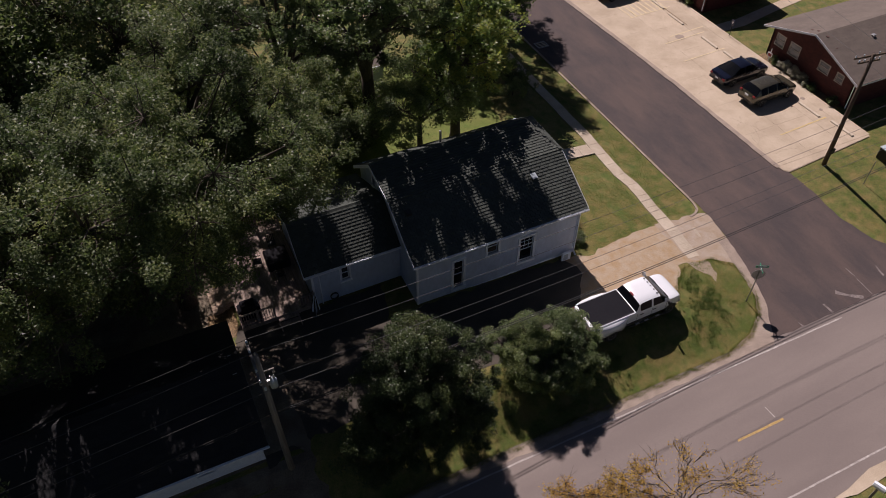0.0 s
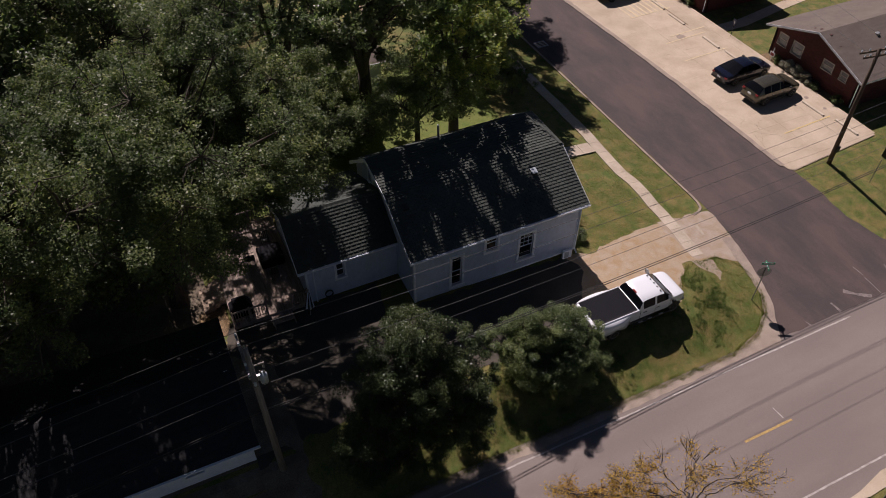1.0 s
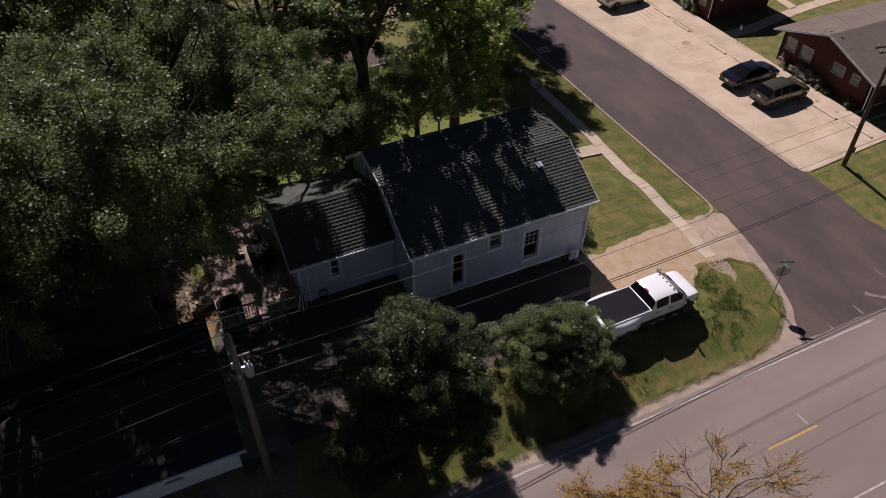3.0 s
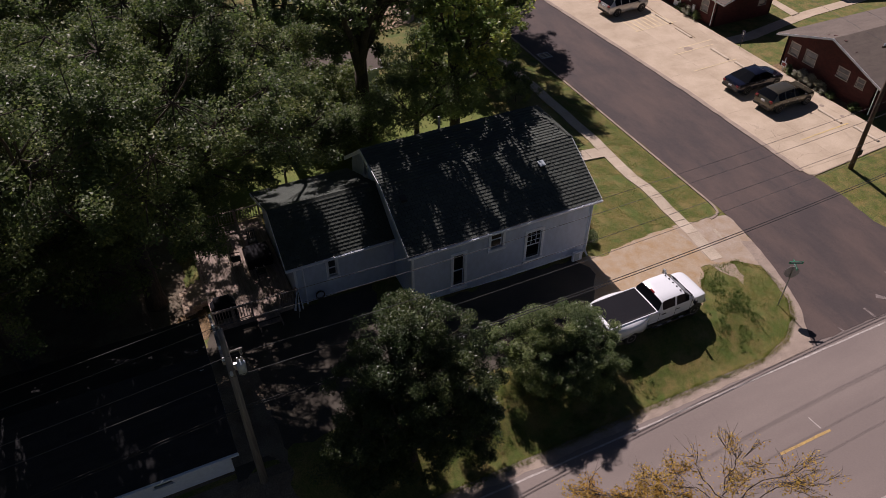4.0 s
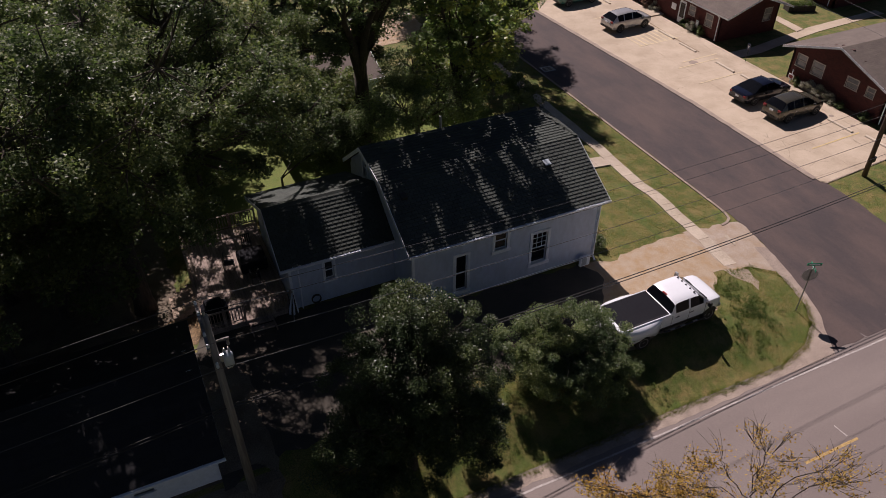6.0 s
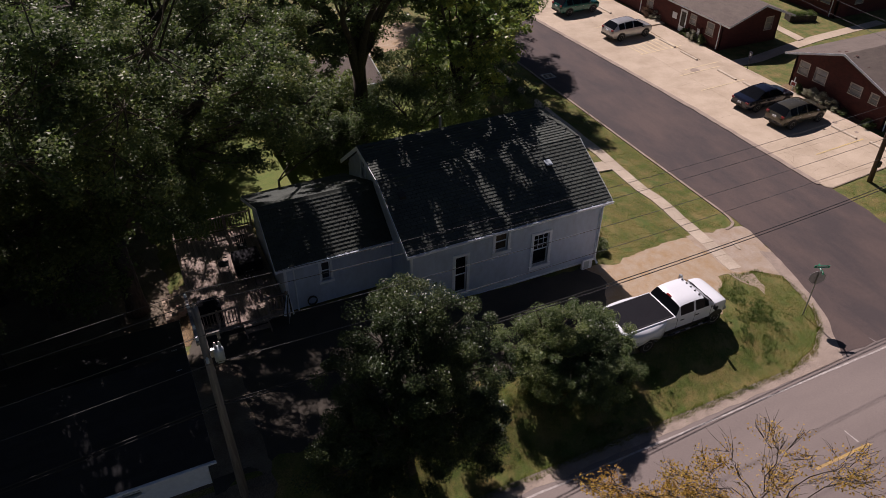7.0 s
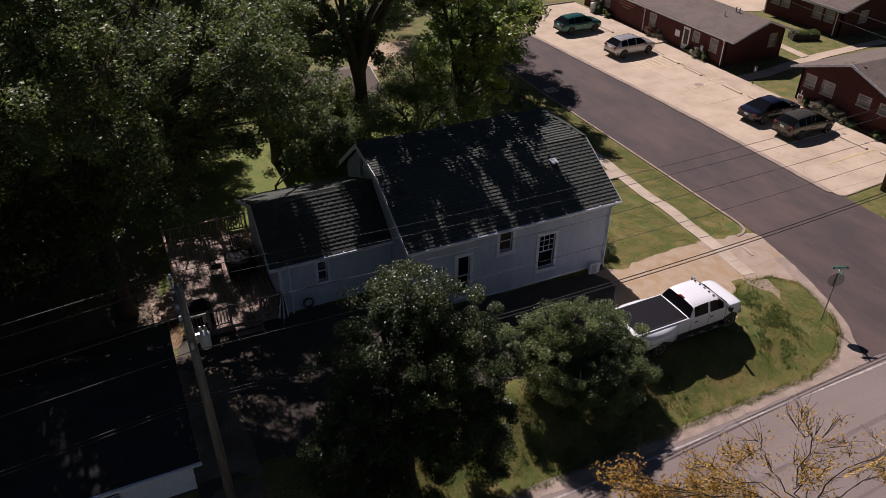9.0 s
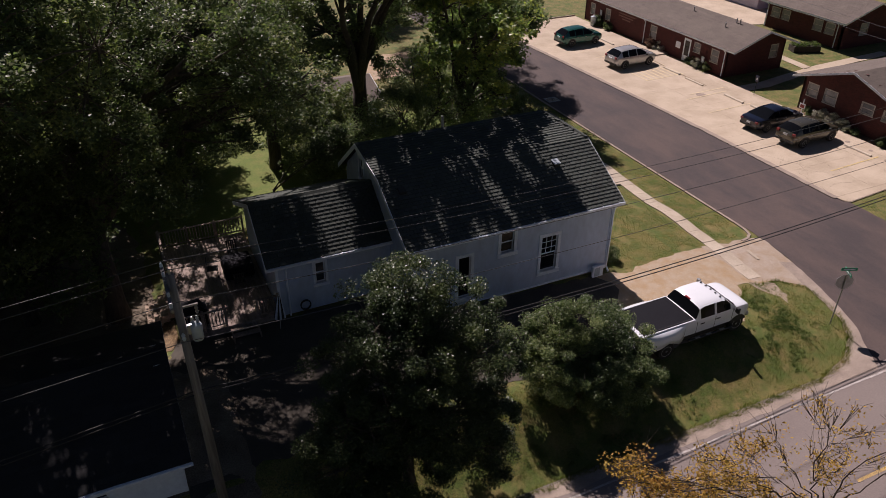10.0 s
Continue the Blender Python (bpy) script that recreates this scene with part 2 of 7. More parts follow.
class Solid:
    """Gathers vertices and faces of one part."""

    def __init__(self):
        self.v, self.f = [], []

    def add(self, verts, faces):
        o = len(self.v)
        self.v += [Vector(p) for p in verts]
        self.f += [tuple(i + o for i in f) for f in faces]
        return self

    def box(self, x0, x1, y0, y1, z0, z1, c=0.0, m=None):
        """A box with chamfered edges of width c."""
        if c <= 0:
            vs = [(x, y, z) for x in (x0, x1) for y in (y0, y1) for z in (z0, z1)]
            fs = [(0, 1, 3, 2), (4, 6, 7, 5), (0, 4, 5, 1), (2, 3, 7, 6), (0, 2, 6, 4), (1, 5, 7, 3)]
        else:
            b = bmesh.new()
            bmesh.ops.create_cube(b, size=1)
            for w in b.verts:
                w.co = Vector((x0 if w.co.x < 0 else x1, y0 if w.co.y < 0 else y1, z0 if w.co.z < 0 else z1))
            bmesh.ops.bevel(b, geom=b.edges[:], offset=c, segments=1, affect="EDGES")
            b.verts.index_update()
            vs = [w.co.copy() for w in b.verts]
            fs = [tuple(w.index for w in f.verts) for f in b.faces]
            b.free()
        if m is not None:
            vs = [m @ Vector(p) for p in vs]
        return self.add(vs, fs)

    def tube(self, points, radii, n=8, caps=True):
        pts = [Vector(p) for p in points]
        if not hasattr(radii, "__len__"):
            radii = [radii] * len(pts)
        o = len(self.v)
        side = None
        for i, p in enumerate(pts):
            d = (pts[min(i + 1, len(pts) - 1)] - pts[max(i - 1, 0)]).normalized()
            if side is None or abs(side.dot(d)) > 0.95:
                side = d.cross(Vector((0, 0, 1)) if abs(d.z) < 0.9 else Vector((1, 0, 0))).normalized()
            side = (side - d * side.dot(d)).normalized()
            up = d.cross(side)
            for k in range(n):
                a = 2 * math.pi * k / n
                self.v.append(p + (side * math.cos(a) + up * math.sin(a)) * radii[i])
        for i in range(len(pts) - 1):
            for k in range(n):
                a, b = o + i * n + k, o + i * n + (k + 1) % n
                self.f.append((a, b, b + n, a + n))
        if caps:
            self.f.append(tuple(o + k for k in reversed(range(n))))
            self.f.append(tuple(o + (len(pts) - 1) * n + k for k in range(n)))
        return self

    def prism(self, outline, axis, a, b):
        """A polygon of two coordinates, swept along an axis from a to b."""
        n = len(outline)
        place = {"x": lambda u, v, w: (w, u, v), "y": lambda u, v, w: (u, w, v), "z": lambda u, v, w: (u, v, w)}[axis]
        vs = [place(u, v, a) for u, v in outline] + [place(u, v, b) for u, v in outline]
        fs = [tuple(reversed(range(n))), tuple(range(n, 2 * n))] + [(i, (i + 1) % n, n + (i + 1) % n, n + i) for i in range(n)]
        return self.add(vs, fs)

    def lathe(self, profile, n=16, at=(0, 0, 0), axis="z"):
        """Rings of (radius, height) about an axis."""
        o = len(self.v)
        for r, h in profile:
            for k in range(n):
                a = 2 * math.pi * k / n
                u, w = r * math.cos(a), r * math.sin(a)
                p = {"z": (u, w, h), "y": (u, h, w), "x": (h, u, w)}[axis]
                self.v.append(Vector(p) + Vector(at))
        for i in range(len(profile) - 1):
            for k in range(n):
                a, b = o + i * n + k, o + i * n + (k + 1) % n
                self.f.append((a, b, b + n, a + n))
        self.f.append(tuple(o + k for k in reversed(range(n))))
        self.f.append(tuple(o + (len(profile) - 1) * n + k for k in range(n)))
        return self


def part(name, solid, mat, parent=None, label="", smooth=False, kind=""):
    me = mesh_of(name, solid.v, solid.f, mat, smooth)
    b = bmesh.new()
    b.from_mesh(me)
    bmesh.ops.recalc_face_normals(b, faces=b.faces[:])
    b.to_mesh(me)
    b.free()
    ob = new(name, me)
    ob.parent = parent
    return tagged(ob, label, kind=kind)


def thing(name, at, label, category, group="", turn=0.0, kind=""):
    ob = new(name)
    ob.empty_display_size = 0.2
    ob.matrix_basis = pose(*at, 0, 0, turn)
    return tagged(ob, label, category, group, kind)


def smooth_step(a, b, v):
    v = min(1.0, max(0.0, (v - a) / (b - a)))
    return v * v * (3 - 2 * v)


def level(x, y):
    """The height of the ground: the house stands on a low rise over the two streets."""
    street = -0.3 + 0.3 * smooth_step(14, 24, y)
    rise = 0.62 + 0.36 * smooth_step(21, 9, x) if x < 21 else 0.62
    lot = street + (rise - street) * (1 - smooth_step(20.5, 29.8, x))
    lot += 0.0 if y < 40 else (0.25 - lot) * smooth_step(40, 60, y) * (1 - smooth_step(26, 30, x))
    lot -= 0.42 * smooth_step(0.7, -0.5, x) * smooth_step(24.5, 27.0, y) * (1 - smooth_step(36, 42, y))
    return -0.3 + (lot + 0.3) * smooth_step(14.0, 17.8, y)


def sheet(name, outline, lift, mat, label="", step=0.7, rough_edge=0.0, thick=0.0, kind="structure", category=""):
    """A flat piece of ground with this outline, laid on the ground's height."""
    b = bmesh.new()
    pts = []
    for i, p in enumerate(outline):
        q = outline[(i + 1) % len(outline)]
        k = max(1, int((Vector(q) - Vector(p)).length / 0.35)) if rough_edge else 1
        for j in range(k):
            w = Vector(p).lerp(Vector(q), j / k)
            if rough_edge:
                w += Vector((noise.noise((w.x * 1.3, w.y * 1.3, 3)), noise.noise((w.x * 1.3, w.y * 1.3, 9)))) * rough_edge
                w += Vector((noise.noise((w.x * 5, w.y * 5, 3)), noise.noise((w.x * 5, w.y * 5, 9)))) * rough_edge * 0.4
            pts.append(w)
    b.faces.new([b.verts.new((w.x, w.y, 0)) for w in pts])
    x0, x1 = min(w.x for w in pts), max(w.x for w in pts)
    y0, y1 = min(w.y for w in pts), max(w.y for w in pts)
    for axis, lo, hi in ((0, max(x0, -45), min(x1, 80)), (1, max(y0, -20), min(y1, 90))):
        v = lo + step
        while v < hi:
            co, no = [0, 0, 0], [0, 0, 0]
            co[axis], no[axis] = v, 1
            bmesh.ops.bisect_plane(b, geom=b.verts[:] + b.edges[:] + b.faces[:], plane_co=co, plane_no=no)
            v += step
    for w in b.verts:
        w.co.z = level(w.co.x, w.co.y) + lift
    if thick:
        r = bmesh.ops.extrude_face_region(b, geom=b.faces[:])
        for w in r["geom"]:
            if isinstance(w, bmesh.types.BMVert):
                w.co.z -= thick
    bmesh.ops.recalc_face_normals(b, faces=b.faces[:])
    me = bpy.data.meshes.new(name)
    b.to_mesh(me)
    b.free()
    me.materials.append(mat)
    if sum(p.normal.z for p in me.polygons) < 0 and not thick:
        me.flip_normals()
    return tagged(new(name, me), label, category, "", kind)


# ---- ground, streets and paving ----
LOT_EDGE = [(24.6, 37.85), (36, 37.78), (43, 37.5), (50, 37.15), (58.5, 36.7), (67, 36.3)]


def lot_edge(y):
    """Where the parking lot meets the side street."""
    return float(np.interp(y, [p[0] for p in LOT_EDGE], [p[1] for p in LOT_EDGE]))


def build_ground():
    near_x = [-45 + 0.6 * i for i in range(210)]
    near_y = [-20 + 0.6 * i for i in range(186)]
    xs = [-1200, -700, -400, -220, -130, -85, -60] + near_x + [90, 110, 150, 240, 420, 700, 1200]
    ys = [-1200, -700, -400, -200, -100, -50, -30] + near_y + [100, 120, 160, 240, 420, 700, 1200]
    vs = [(x, y, level(x, y) + 0.006 * noise.noise((x * 0.4, y * 0.4, 0)) - 0.008) for y in ys for x in xs]
    w = len(xs)
    fs = [(j * w + i, j * w + i + 1, (j + 1) * w + i + 1, (j + 1) * w + i) for j in range(len(ys) - 1) for i in range(w - 1)]
    tagged(new("ground", mesh_of("ground", vs, fs, GRASS, True)), "mown green and straw-coloured lawn ground", "ground", "", "structure")


build_ground()
sheet("main_road", [(-300, 5.4), (300, 5.4), (300, 14.2), (26, 14.2), (-300, 14.2)], 0.012, OLD_ASPHALT, "worn pinkish-grey asphalt main road", 1.2, category="road")
sheet("side_road", [(30.3, 24.5), (30.25, 23.0), (30.0, 21.0), (29.5, 18.4), (28.85, 16.2), (28.0, 14.9), (27.3, 13.85), (46, 13.75), (41.5, 14.6), (39.6, 15.6), (38.6, 17.2),
                    (38.1, 19.5), (38.2, 24.0), (38.2, 200), (30.3, 200)], 0.022, ASPHALT, "dark purplish asphalt side street", 1.0, rough_edge=0.10, category="road")
sheet("gutter", [(-20, 14.12), (-20, 13.62), (27.2, 13.62), (28.1, 14.75), (28.95, 16.1), (29.6, 18.3), (30.1, 21.0), (29.4, 21.3), (28.9, 18.6), (28.5, 16.75), (27.7, 15.6), (26.3, 14.65), (24.0, 14.12)], 0.018, GUTTER, "pale worn gutter strip between grass and asphalt", 0.8, rough_edge=0.12, category="gutter")
sheet("parking_lot", [(37.9, 24.6), (38.2, 24.3), (46.4, 24.9), (46.6, 25.3), (46.6, 66.3)] + [(lot_edge(y), y) for y in (66.3, 58.5, 50, 43, 36)], 0.04, CONCRETE, "pale tan concrete parking lot of large panels", 1.5, category="parking lot")
sheet("driveway", [(8.5, 23.4), (20.2, 23.4), (20.8, 23.1), (22.5, 23.35), (25.0, 23.6), (27.2, 23.9), (28.3, 21.5), (28.0, 20.3), (25.6, 20.2), (24.6, 19.2), (23.6, 18.0), (20, 17.55), (17.0, 17.2), (15, 17.9), (9, 18.7), (2.5, 18.4), (2.5, 24.0)],
      0.006, GRAVEL, "tan gravel and dirt driveway", 0.45, rough_edge=0.35, category="driveway")
# Sheet over the gravel that darkens it where house and trees shade it.
sheet("driveway_surface", [(8.0, 23.5), (19.2, 23.5), (19.6, 22.4), (19.0, 20.9), (17.6, 19.2), (16.4, 18.2), (15.0, 17.8), (10, 18.5), (2.0, 18.2), (-0.6, 17.6), (-0.5, 25.6), (0.4, 26.5), (4.5, 26.5), (4.55, 26.0), (8.5, 25.95)], 0.011, SHADED_DRIVE, "driveway beside the house, darkened to stand for the shade there", 0.45, rough_edge=0.3, category="driveway")
sheet("yard_soil", [(-45, 24), (-45, 60), (-13, 60), (-3, 43), (-0.6, 36.0), (-0.4, 33.8), (-0.6, 24.2), (1.4, 24), (1.6, 15.2), (-45, 15.2)], 0.025, LITTER, "bare shaded yard soil under leaf litter", 1.2, rough_edge=0.5, category="soil")
sheet("driveway_apron", [(26.3, 24.0), (29.3, 23.7), (30.3, 23.5), (30.0, 21.2), (29.45, 19.0), (28.9, 19.4), (28.0, 20.1), (26.6, 20.5)], 0.012, APRON, "pale worn concrete driveway apron with rusty stains", 0.3, rough_edge=0.28, category="driveway")


def build_panels():
    lot = bpy.data.objects["parking_lot"]
    cols = [(38.2, 41.1), (41.1, 44.0), (44.0, 45.6), (45.6, 46.6)]
    ys = [25.1 + 3.75 * k for k in range(12)]
    for c, (xa, xb) in enumerate(cols):
        for ya in ys:
            yb = min(ya + 3.75, 66.3)
            if yb - ya < 0.5:
                continue
            s = Solid()
            vs = [(px, py, level(px, py) + 0.062 + dz) for dz in (-0.03, 0) for px, py in ((xa + 0.004 if c else lot_edge(ya), ya + 0.004), (xb - 0.004, ya + 0.004), (xb - 0.004, yb - 0.004), (xa + 0.004 if c else lot_edge(yb), yb - 0.004))]
            s.add(vs, [(3, 2, 1, 0), (4, 5, 6, 7), (0, 1, 5, 4), (1, 2, 6, 5), (2, 3, 7, 6), (3, 0, 4, 7)])
            part("panel", s, CONCRETE, lot)
    sheet("worn_edge", [(lot_edge(y) + 0.16, y) for y in (25, 30, 36, 43, 50, 58, 66)] + [(lot_edge(y) - 0.22, y) for y in (66, 58, 50, 43, 36, 30, 25)], 0.066, GUTTER, "worn ragged seam between concrete lot and asphalt", 1.5, rough_edge=0.07, category="seam")
    sheet("lot_edge", [(37.9, 24.65), (38.25, 24.35), (46.35, 24.92), (46.5, 25.09), (37.86, 25.09)], 0.062, CONCRETE, "pale concrete end of the parking lot", 1.5, category="parking lot")
    for outline in ([(23.0, 5.35), (24.3, 5.45), (26.0, 5.8), (27.5, 5.75), (27.5, 5.2), (24.5, 5.05)], [(46.6, 41.2), (49, 41.2), (53, 42.0), (57, 42.6), (66, 43.2), (66, 44.2), (57, 43.7), (53, 43.1), (49, 42.4), (46.6, 42.4)], [(55.2, 43.3), (56.2, 43.5), (56.5, 47), (55.6, 47)]):
        sheet("footpath", outline, 0.03, CONCRETE, "pale concrete footpath between the apartments", 1.5, category="footpath")
    sheet("concrete_yard", [(58.5, 57.5), (62.5, 55.8), (75, 56.5), (75, 68), (60, 68)], 0.03, CONCRETE, "sunlit bare concrete yard behind the apartments", 2.0, category="yard")
    sheet("dirt_patch", [(18, 55), (23, 55.5), (25.5, 58.5), (25, 61.5), (19, 61)], 0.03, GRAVEL, "bare tan dirt beyond the trees", 1.5, rough_edge=0.6, category="soil")
    sheet("planting_bed", [(46.62, 44.6), (47.2, 44.6), (47.2, 57), (46.62, 57)], 0.03, SOIL, "brown mulch bed along the brick wall", 1.0, category="soil")
    sheet("planting_bed", [(46.62, 28.6), (47.4, 28.6), (47.4, 37), (46.62, 37)], 0.03, SOIL, "brown mulch bed along the brick gable", 1.0, category="soil")
    for x, y, r in ((42.45, 42.0, 0.40), (45.6, 28.9, 0.15), (45.4, 30.6, 0.18)):
        s = Solid().lathe([(r, 0.062), (r, 0.068), (0.02, 0.07)], 20, (x, y, 0))
        tagged(part("manhole_cover", s, GUTTER), "round dull metal cover set in the concrete", "manhole cover", "", "structure")


build_panels()
sheet("back_lawn", [(-7, 35.5), (0, 34.4), (9, 34.2), (22, 35.0), (24, 46), (8, 50), (-7, 48)], 0.0, BACK_LAWN, "sunlit green back lawn between the trees", 1.0, rough_edge=0.4, category="lawn")
sheet("dirt_patch", [(26.2, 20.35), (27.2, 20.35), (27.7, 19.85), (27.45, 19.3), (27.3, 18.7), (26.95, 18.45), (26.85, 18.9), (26.75, 19.4), (26.3, 19.8)], -0.004, APRON, "bare tan dirt patch in the grass", 0.2, rough_edge=0.4, category="soil")


def build_markings():
    def stripe(x0, x1, y0, y1, mat, label, lift=0.018):
        sheet("road_marking", [(x0, y0), (x1, y0), (x1, y1), (x0, y1)], lift, mat, label, 1.0, rough_edge=0.02, category="road marking")
    for a in range(-40, 28, 8):
        stripe(a, a + 8, 13.32, 13.41, WHITE_LINE, "worn white edge line on the main road")
        stripe(a, a + 8, 6.25, 6.34, WHITE_LINE, "worn white edge line on the main road")
    stripe(32, 60, 6.25, 6.34, WHITE_LINE, "worn white edge line on the main road")
    for a in (-3, 9.1, 21.2, 33.3):
        stripe(a, a + 3.0, 9.64, 9.76, YELLOW_LINE, "yellow dash on the main road's centre")
    def streak(pts, w, mat, label, lift, name="road_marking", category="road marking"):
        left, right = [], []
        for k, (x, y) in enumerate(pts):
            a, b = Vector(pts[max(0, k - 1)]), Vector(pts[min(len(pts) - 1, k + 1)])
            d = (b - a).normalized() * w * (0.75 + 0.25 * math.sin(k * 2.1 + x))
            left.append((x - d.y, y + d.x))
            right.append((x + d.y, y - d.x))
        sheet(name, left + right[::-1], lift, mat, label, 3.0, rough_edge=min(0.08, w), category=category)
    for pts, w in (([(31.75, 14.55), (31.8, 13.85)], 0.09), ([(35.1, 16.1), (35.15, 15.4)], 0.05), ([(35.1, 15.2), (34.95, 13.85)], 0.05), ([(36.95, 15.5), (36.8, 14.7)], 0.08), ([(33.1, 14.95), (33.6, 14.5), (34.3, 13.95)], 0.16), ([(29.45, 14.15), (29.5, 13.8)], 0.06)):
        streak(pts, w, WORN_PAINT, "worn white paint streak at the junction", 0.034)
    streak([(28.6, 22.75), (28.5, 21.9)], 0.15, SLAB, "pale worn concrete bar set in the apron", 0.04)
    streak([(23.8, 10.6), (23.85, 9.95)], 0.05, WHITE_LINE, "short worn pale paint mark on the main road", 0.02)
    rng = random.Random(5)

    def crack(x, y, ang, length, w, lift):
        pts, start = [], ang
        for k in range(int(length / 0.2) + 2):
            pts.append((x, y))
            ang += rng.uniform(-40, 40) if len(pts) % 2 else -0.5 * (ang - start)
            x += 0.2 * math.cos(radians(ang))
            y += 0.2 * math.sin(radians(ang))
        streak(pts, w, CRACK, "thin dark crack in the paving", lift, "paving_crack", "crack")
    for x, y, ang, ln, w in ((38.3, 27.6, 30, 2.2, 0.009), (38.8, 28.9, -60, 2.4, 0.008), (38.6, 26.2, 12, 2.4, 0.008), (38.1, 34.6, 8, 1.8, 0.008), (38.2, 29.6, 40, 1.6, 0.008), (38.9, 30.6, -75, 2.2, 0.007), (39.3, 29.2, 5, 1.2, 0.007), (38.2, 31.4, -20, 1.4, 0.007), (38.0, 38.6, 20, 1.2, 0.008), (38.0, 26.0, 80, 2.6, 0.008), (37.9, 44.2, 5, 1.6, 0.007)):
        crack(x, y, ang, ln, w, 0.070)
    for x0, x1, y, mat in ((40.55, 45.2, 27.72, YELLOW_BAY), (40.3, 44.8, 38.68, FADED_YELLOW), (41.7, 45.4, 42.35, FADED_YELLOW), (40.6, 44.9, 41.55, FADED_YELLOW), (40.4, 44.9, 46.42, FADED_YELLOW), (40.4, 44.7, 49.0, FADED_YELLOW), (40.3, 44.8, 53.3, FADED_YELLOW), (40.2, 44.6, 56.3, FADED_YELLOW), (40.2, 44.4, 60.0, FADED_YELLOW)):
        sheet("road_marking", [(x0, y), (x1, y + 0.05 * (x1 - x0)), (x1, y + 0.05 * (x1 - x0) + 0.11), (x0, y + 0.11)], 0.075, mat, "faded yellow parking bay line", 1.0, rough_edge=0.02, category="road marking")
    for k in range(8):
        x = 40.6 + 0.54 * k
        sheet("road_marking", [(x, 46.5), (x + 0.17, 46.5), (x + 0.07, 48.95), (x - 0.10, 48.95)], 0.074, FADED_YELLOW, "faded yellow hatching of a parking bay", 1.0, rough_edge=0.03, category="road marking")


build_markings()
# Dark strip painted for the shade of a walkway edge that isn't raised here.
sheet("walkway_joint", [(44.50, 53.0), (44.50, 50.7), (44.26, 46.9), (44.24, 43.4), (44.31, 43.4), (44.33, 46.9), (44.57, 50.7), (44.57, 53.0)], 0.078, SOIL, "thin dark strip painted for the shade along the apartments' walkway edge", 2.0, rough_edge=0.02, category="joint")


def build_sidewalk():
    walk_ob = thing("pavement", (27.2, 24, 0.1), "narrow concrete sidewalk of single slabs", "sidewalk", kind="structure")
    y = 20.6
    while y < 60:
        run = lambda y: 26.55 + 0.28 * smooth_step(20, 25, y) + 0.18 * smooth_step(25, 28, y) - 0.2 * smooth_step(28.2, 29.3, y) + 0.27 * smooth_step(29.3, 34, y) + 0.03 * math.sin(y * 1.7)
        s, xa, xb = Solid(), run(y), run(y + 1.2)
        lift = 0.045 if y > 24 else 0.022
        for a, b in ((y, y + 1.18),):
            vs = [(px - 27.2, py - 24, level(px, py) + lift - 0.1 + dz) for dz in (-0.08, 0) for px, py in ((xa, a), (xa + 0.85, a), (xb + 0.85, b), (xb, b))]
            s.add(vs, [(0, 1, 2, 3), (4, 5, 6, 7), (0, 1, 5, 4), (1, 2, 6, 5), (2, 3, 7, 6), (3, 0, 4, 7)])
        part("slab", s, SLAB, walk_ob)
        y += 1.2

    for k in range(3):
        s = Solid()
        x = 24.1 + k * 0.95
        vs = [(px - 27.2, py - 24, level(px, py) - 0.015 + dz) for dz in (-0.08, 0) for px, py in ((x, 31.6), (x + 0.93, 31.6), (x + 0.93, 32.7), (x, 32.7))]
        s.add(vs, [(0, 1, 2, 3), (4, 5, 6, 7), (0, 1, 5, 4), (1, 2, 6, 5), (2, 3, 7, 6), (3, 0, 4, 7)])
        part("slab", s, SLAB, walk_ob)


build_sidewalk()


def build_kerb():
    s = Solid()
    path = [(29.1, 23.65), (29.6, 23.75), (29.95, 24.0), (30.12, 24.5), (30.16, 25.2)] + [(30.16, y) for y in range(26, 100, 2)]
    for (x0, y0), (x1, y1) in zip(path, path[1:]):
        d = Vector((x1 - x0, y1 - y0)).normalized()
        nrm = Vector((d.y, -d.x)) * 0.075
        vs = []
        for px, py in ((x0, y0), (x1, y1)):
            for sgn in (-1, 1):
                for z in (-0.05, 0.055):
                    vs.append((px + nrm.x * sgn, py + nrm.y * sgn, level(30, py) + z))
        s.add(vs, [(0, 1, 3, 2), (4, 6, 7, 5), (0, 4, 5, 1), (2, 3, 7, 6), (1, 5, 7, 3)])
    tagged(part("kerb", s, GUTTER), "narrow rounded concrete kerb along the street", "kerb", "", "structure")


build_kerb()


# ---- house ----
EAVE_Y, EAVE_Z, RIDGE_Y, RIDGE_Z = 23.24, 4.66, 29.4, 6.98
PROFILE = [(EAVE_Y, EAVE_Z), (26.55, 6.5), (RIDGE_Y, RIDGE_Z), (30.02, 6.5), (32.3, 4.75)]


def main_roof(y):
    for (a, u), (b, v) in zip(PROFILE, PROFILE[1:]):
        if y <= b:
            return u + (v - u) * (y - a) / (b - a)
    return PROFILE[-1][1]


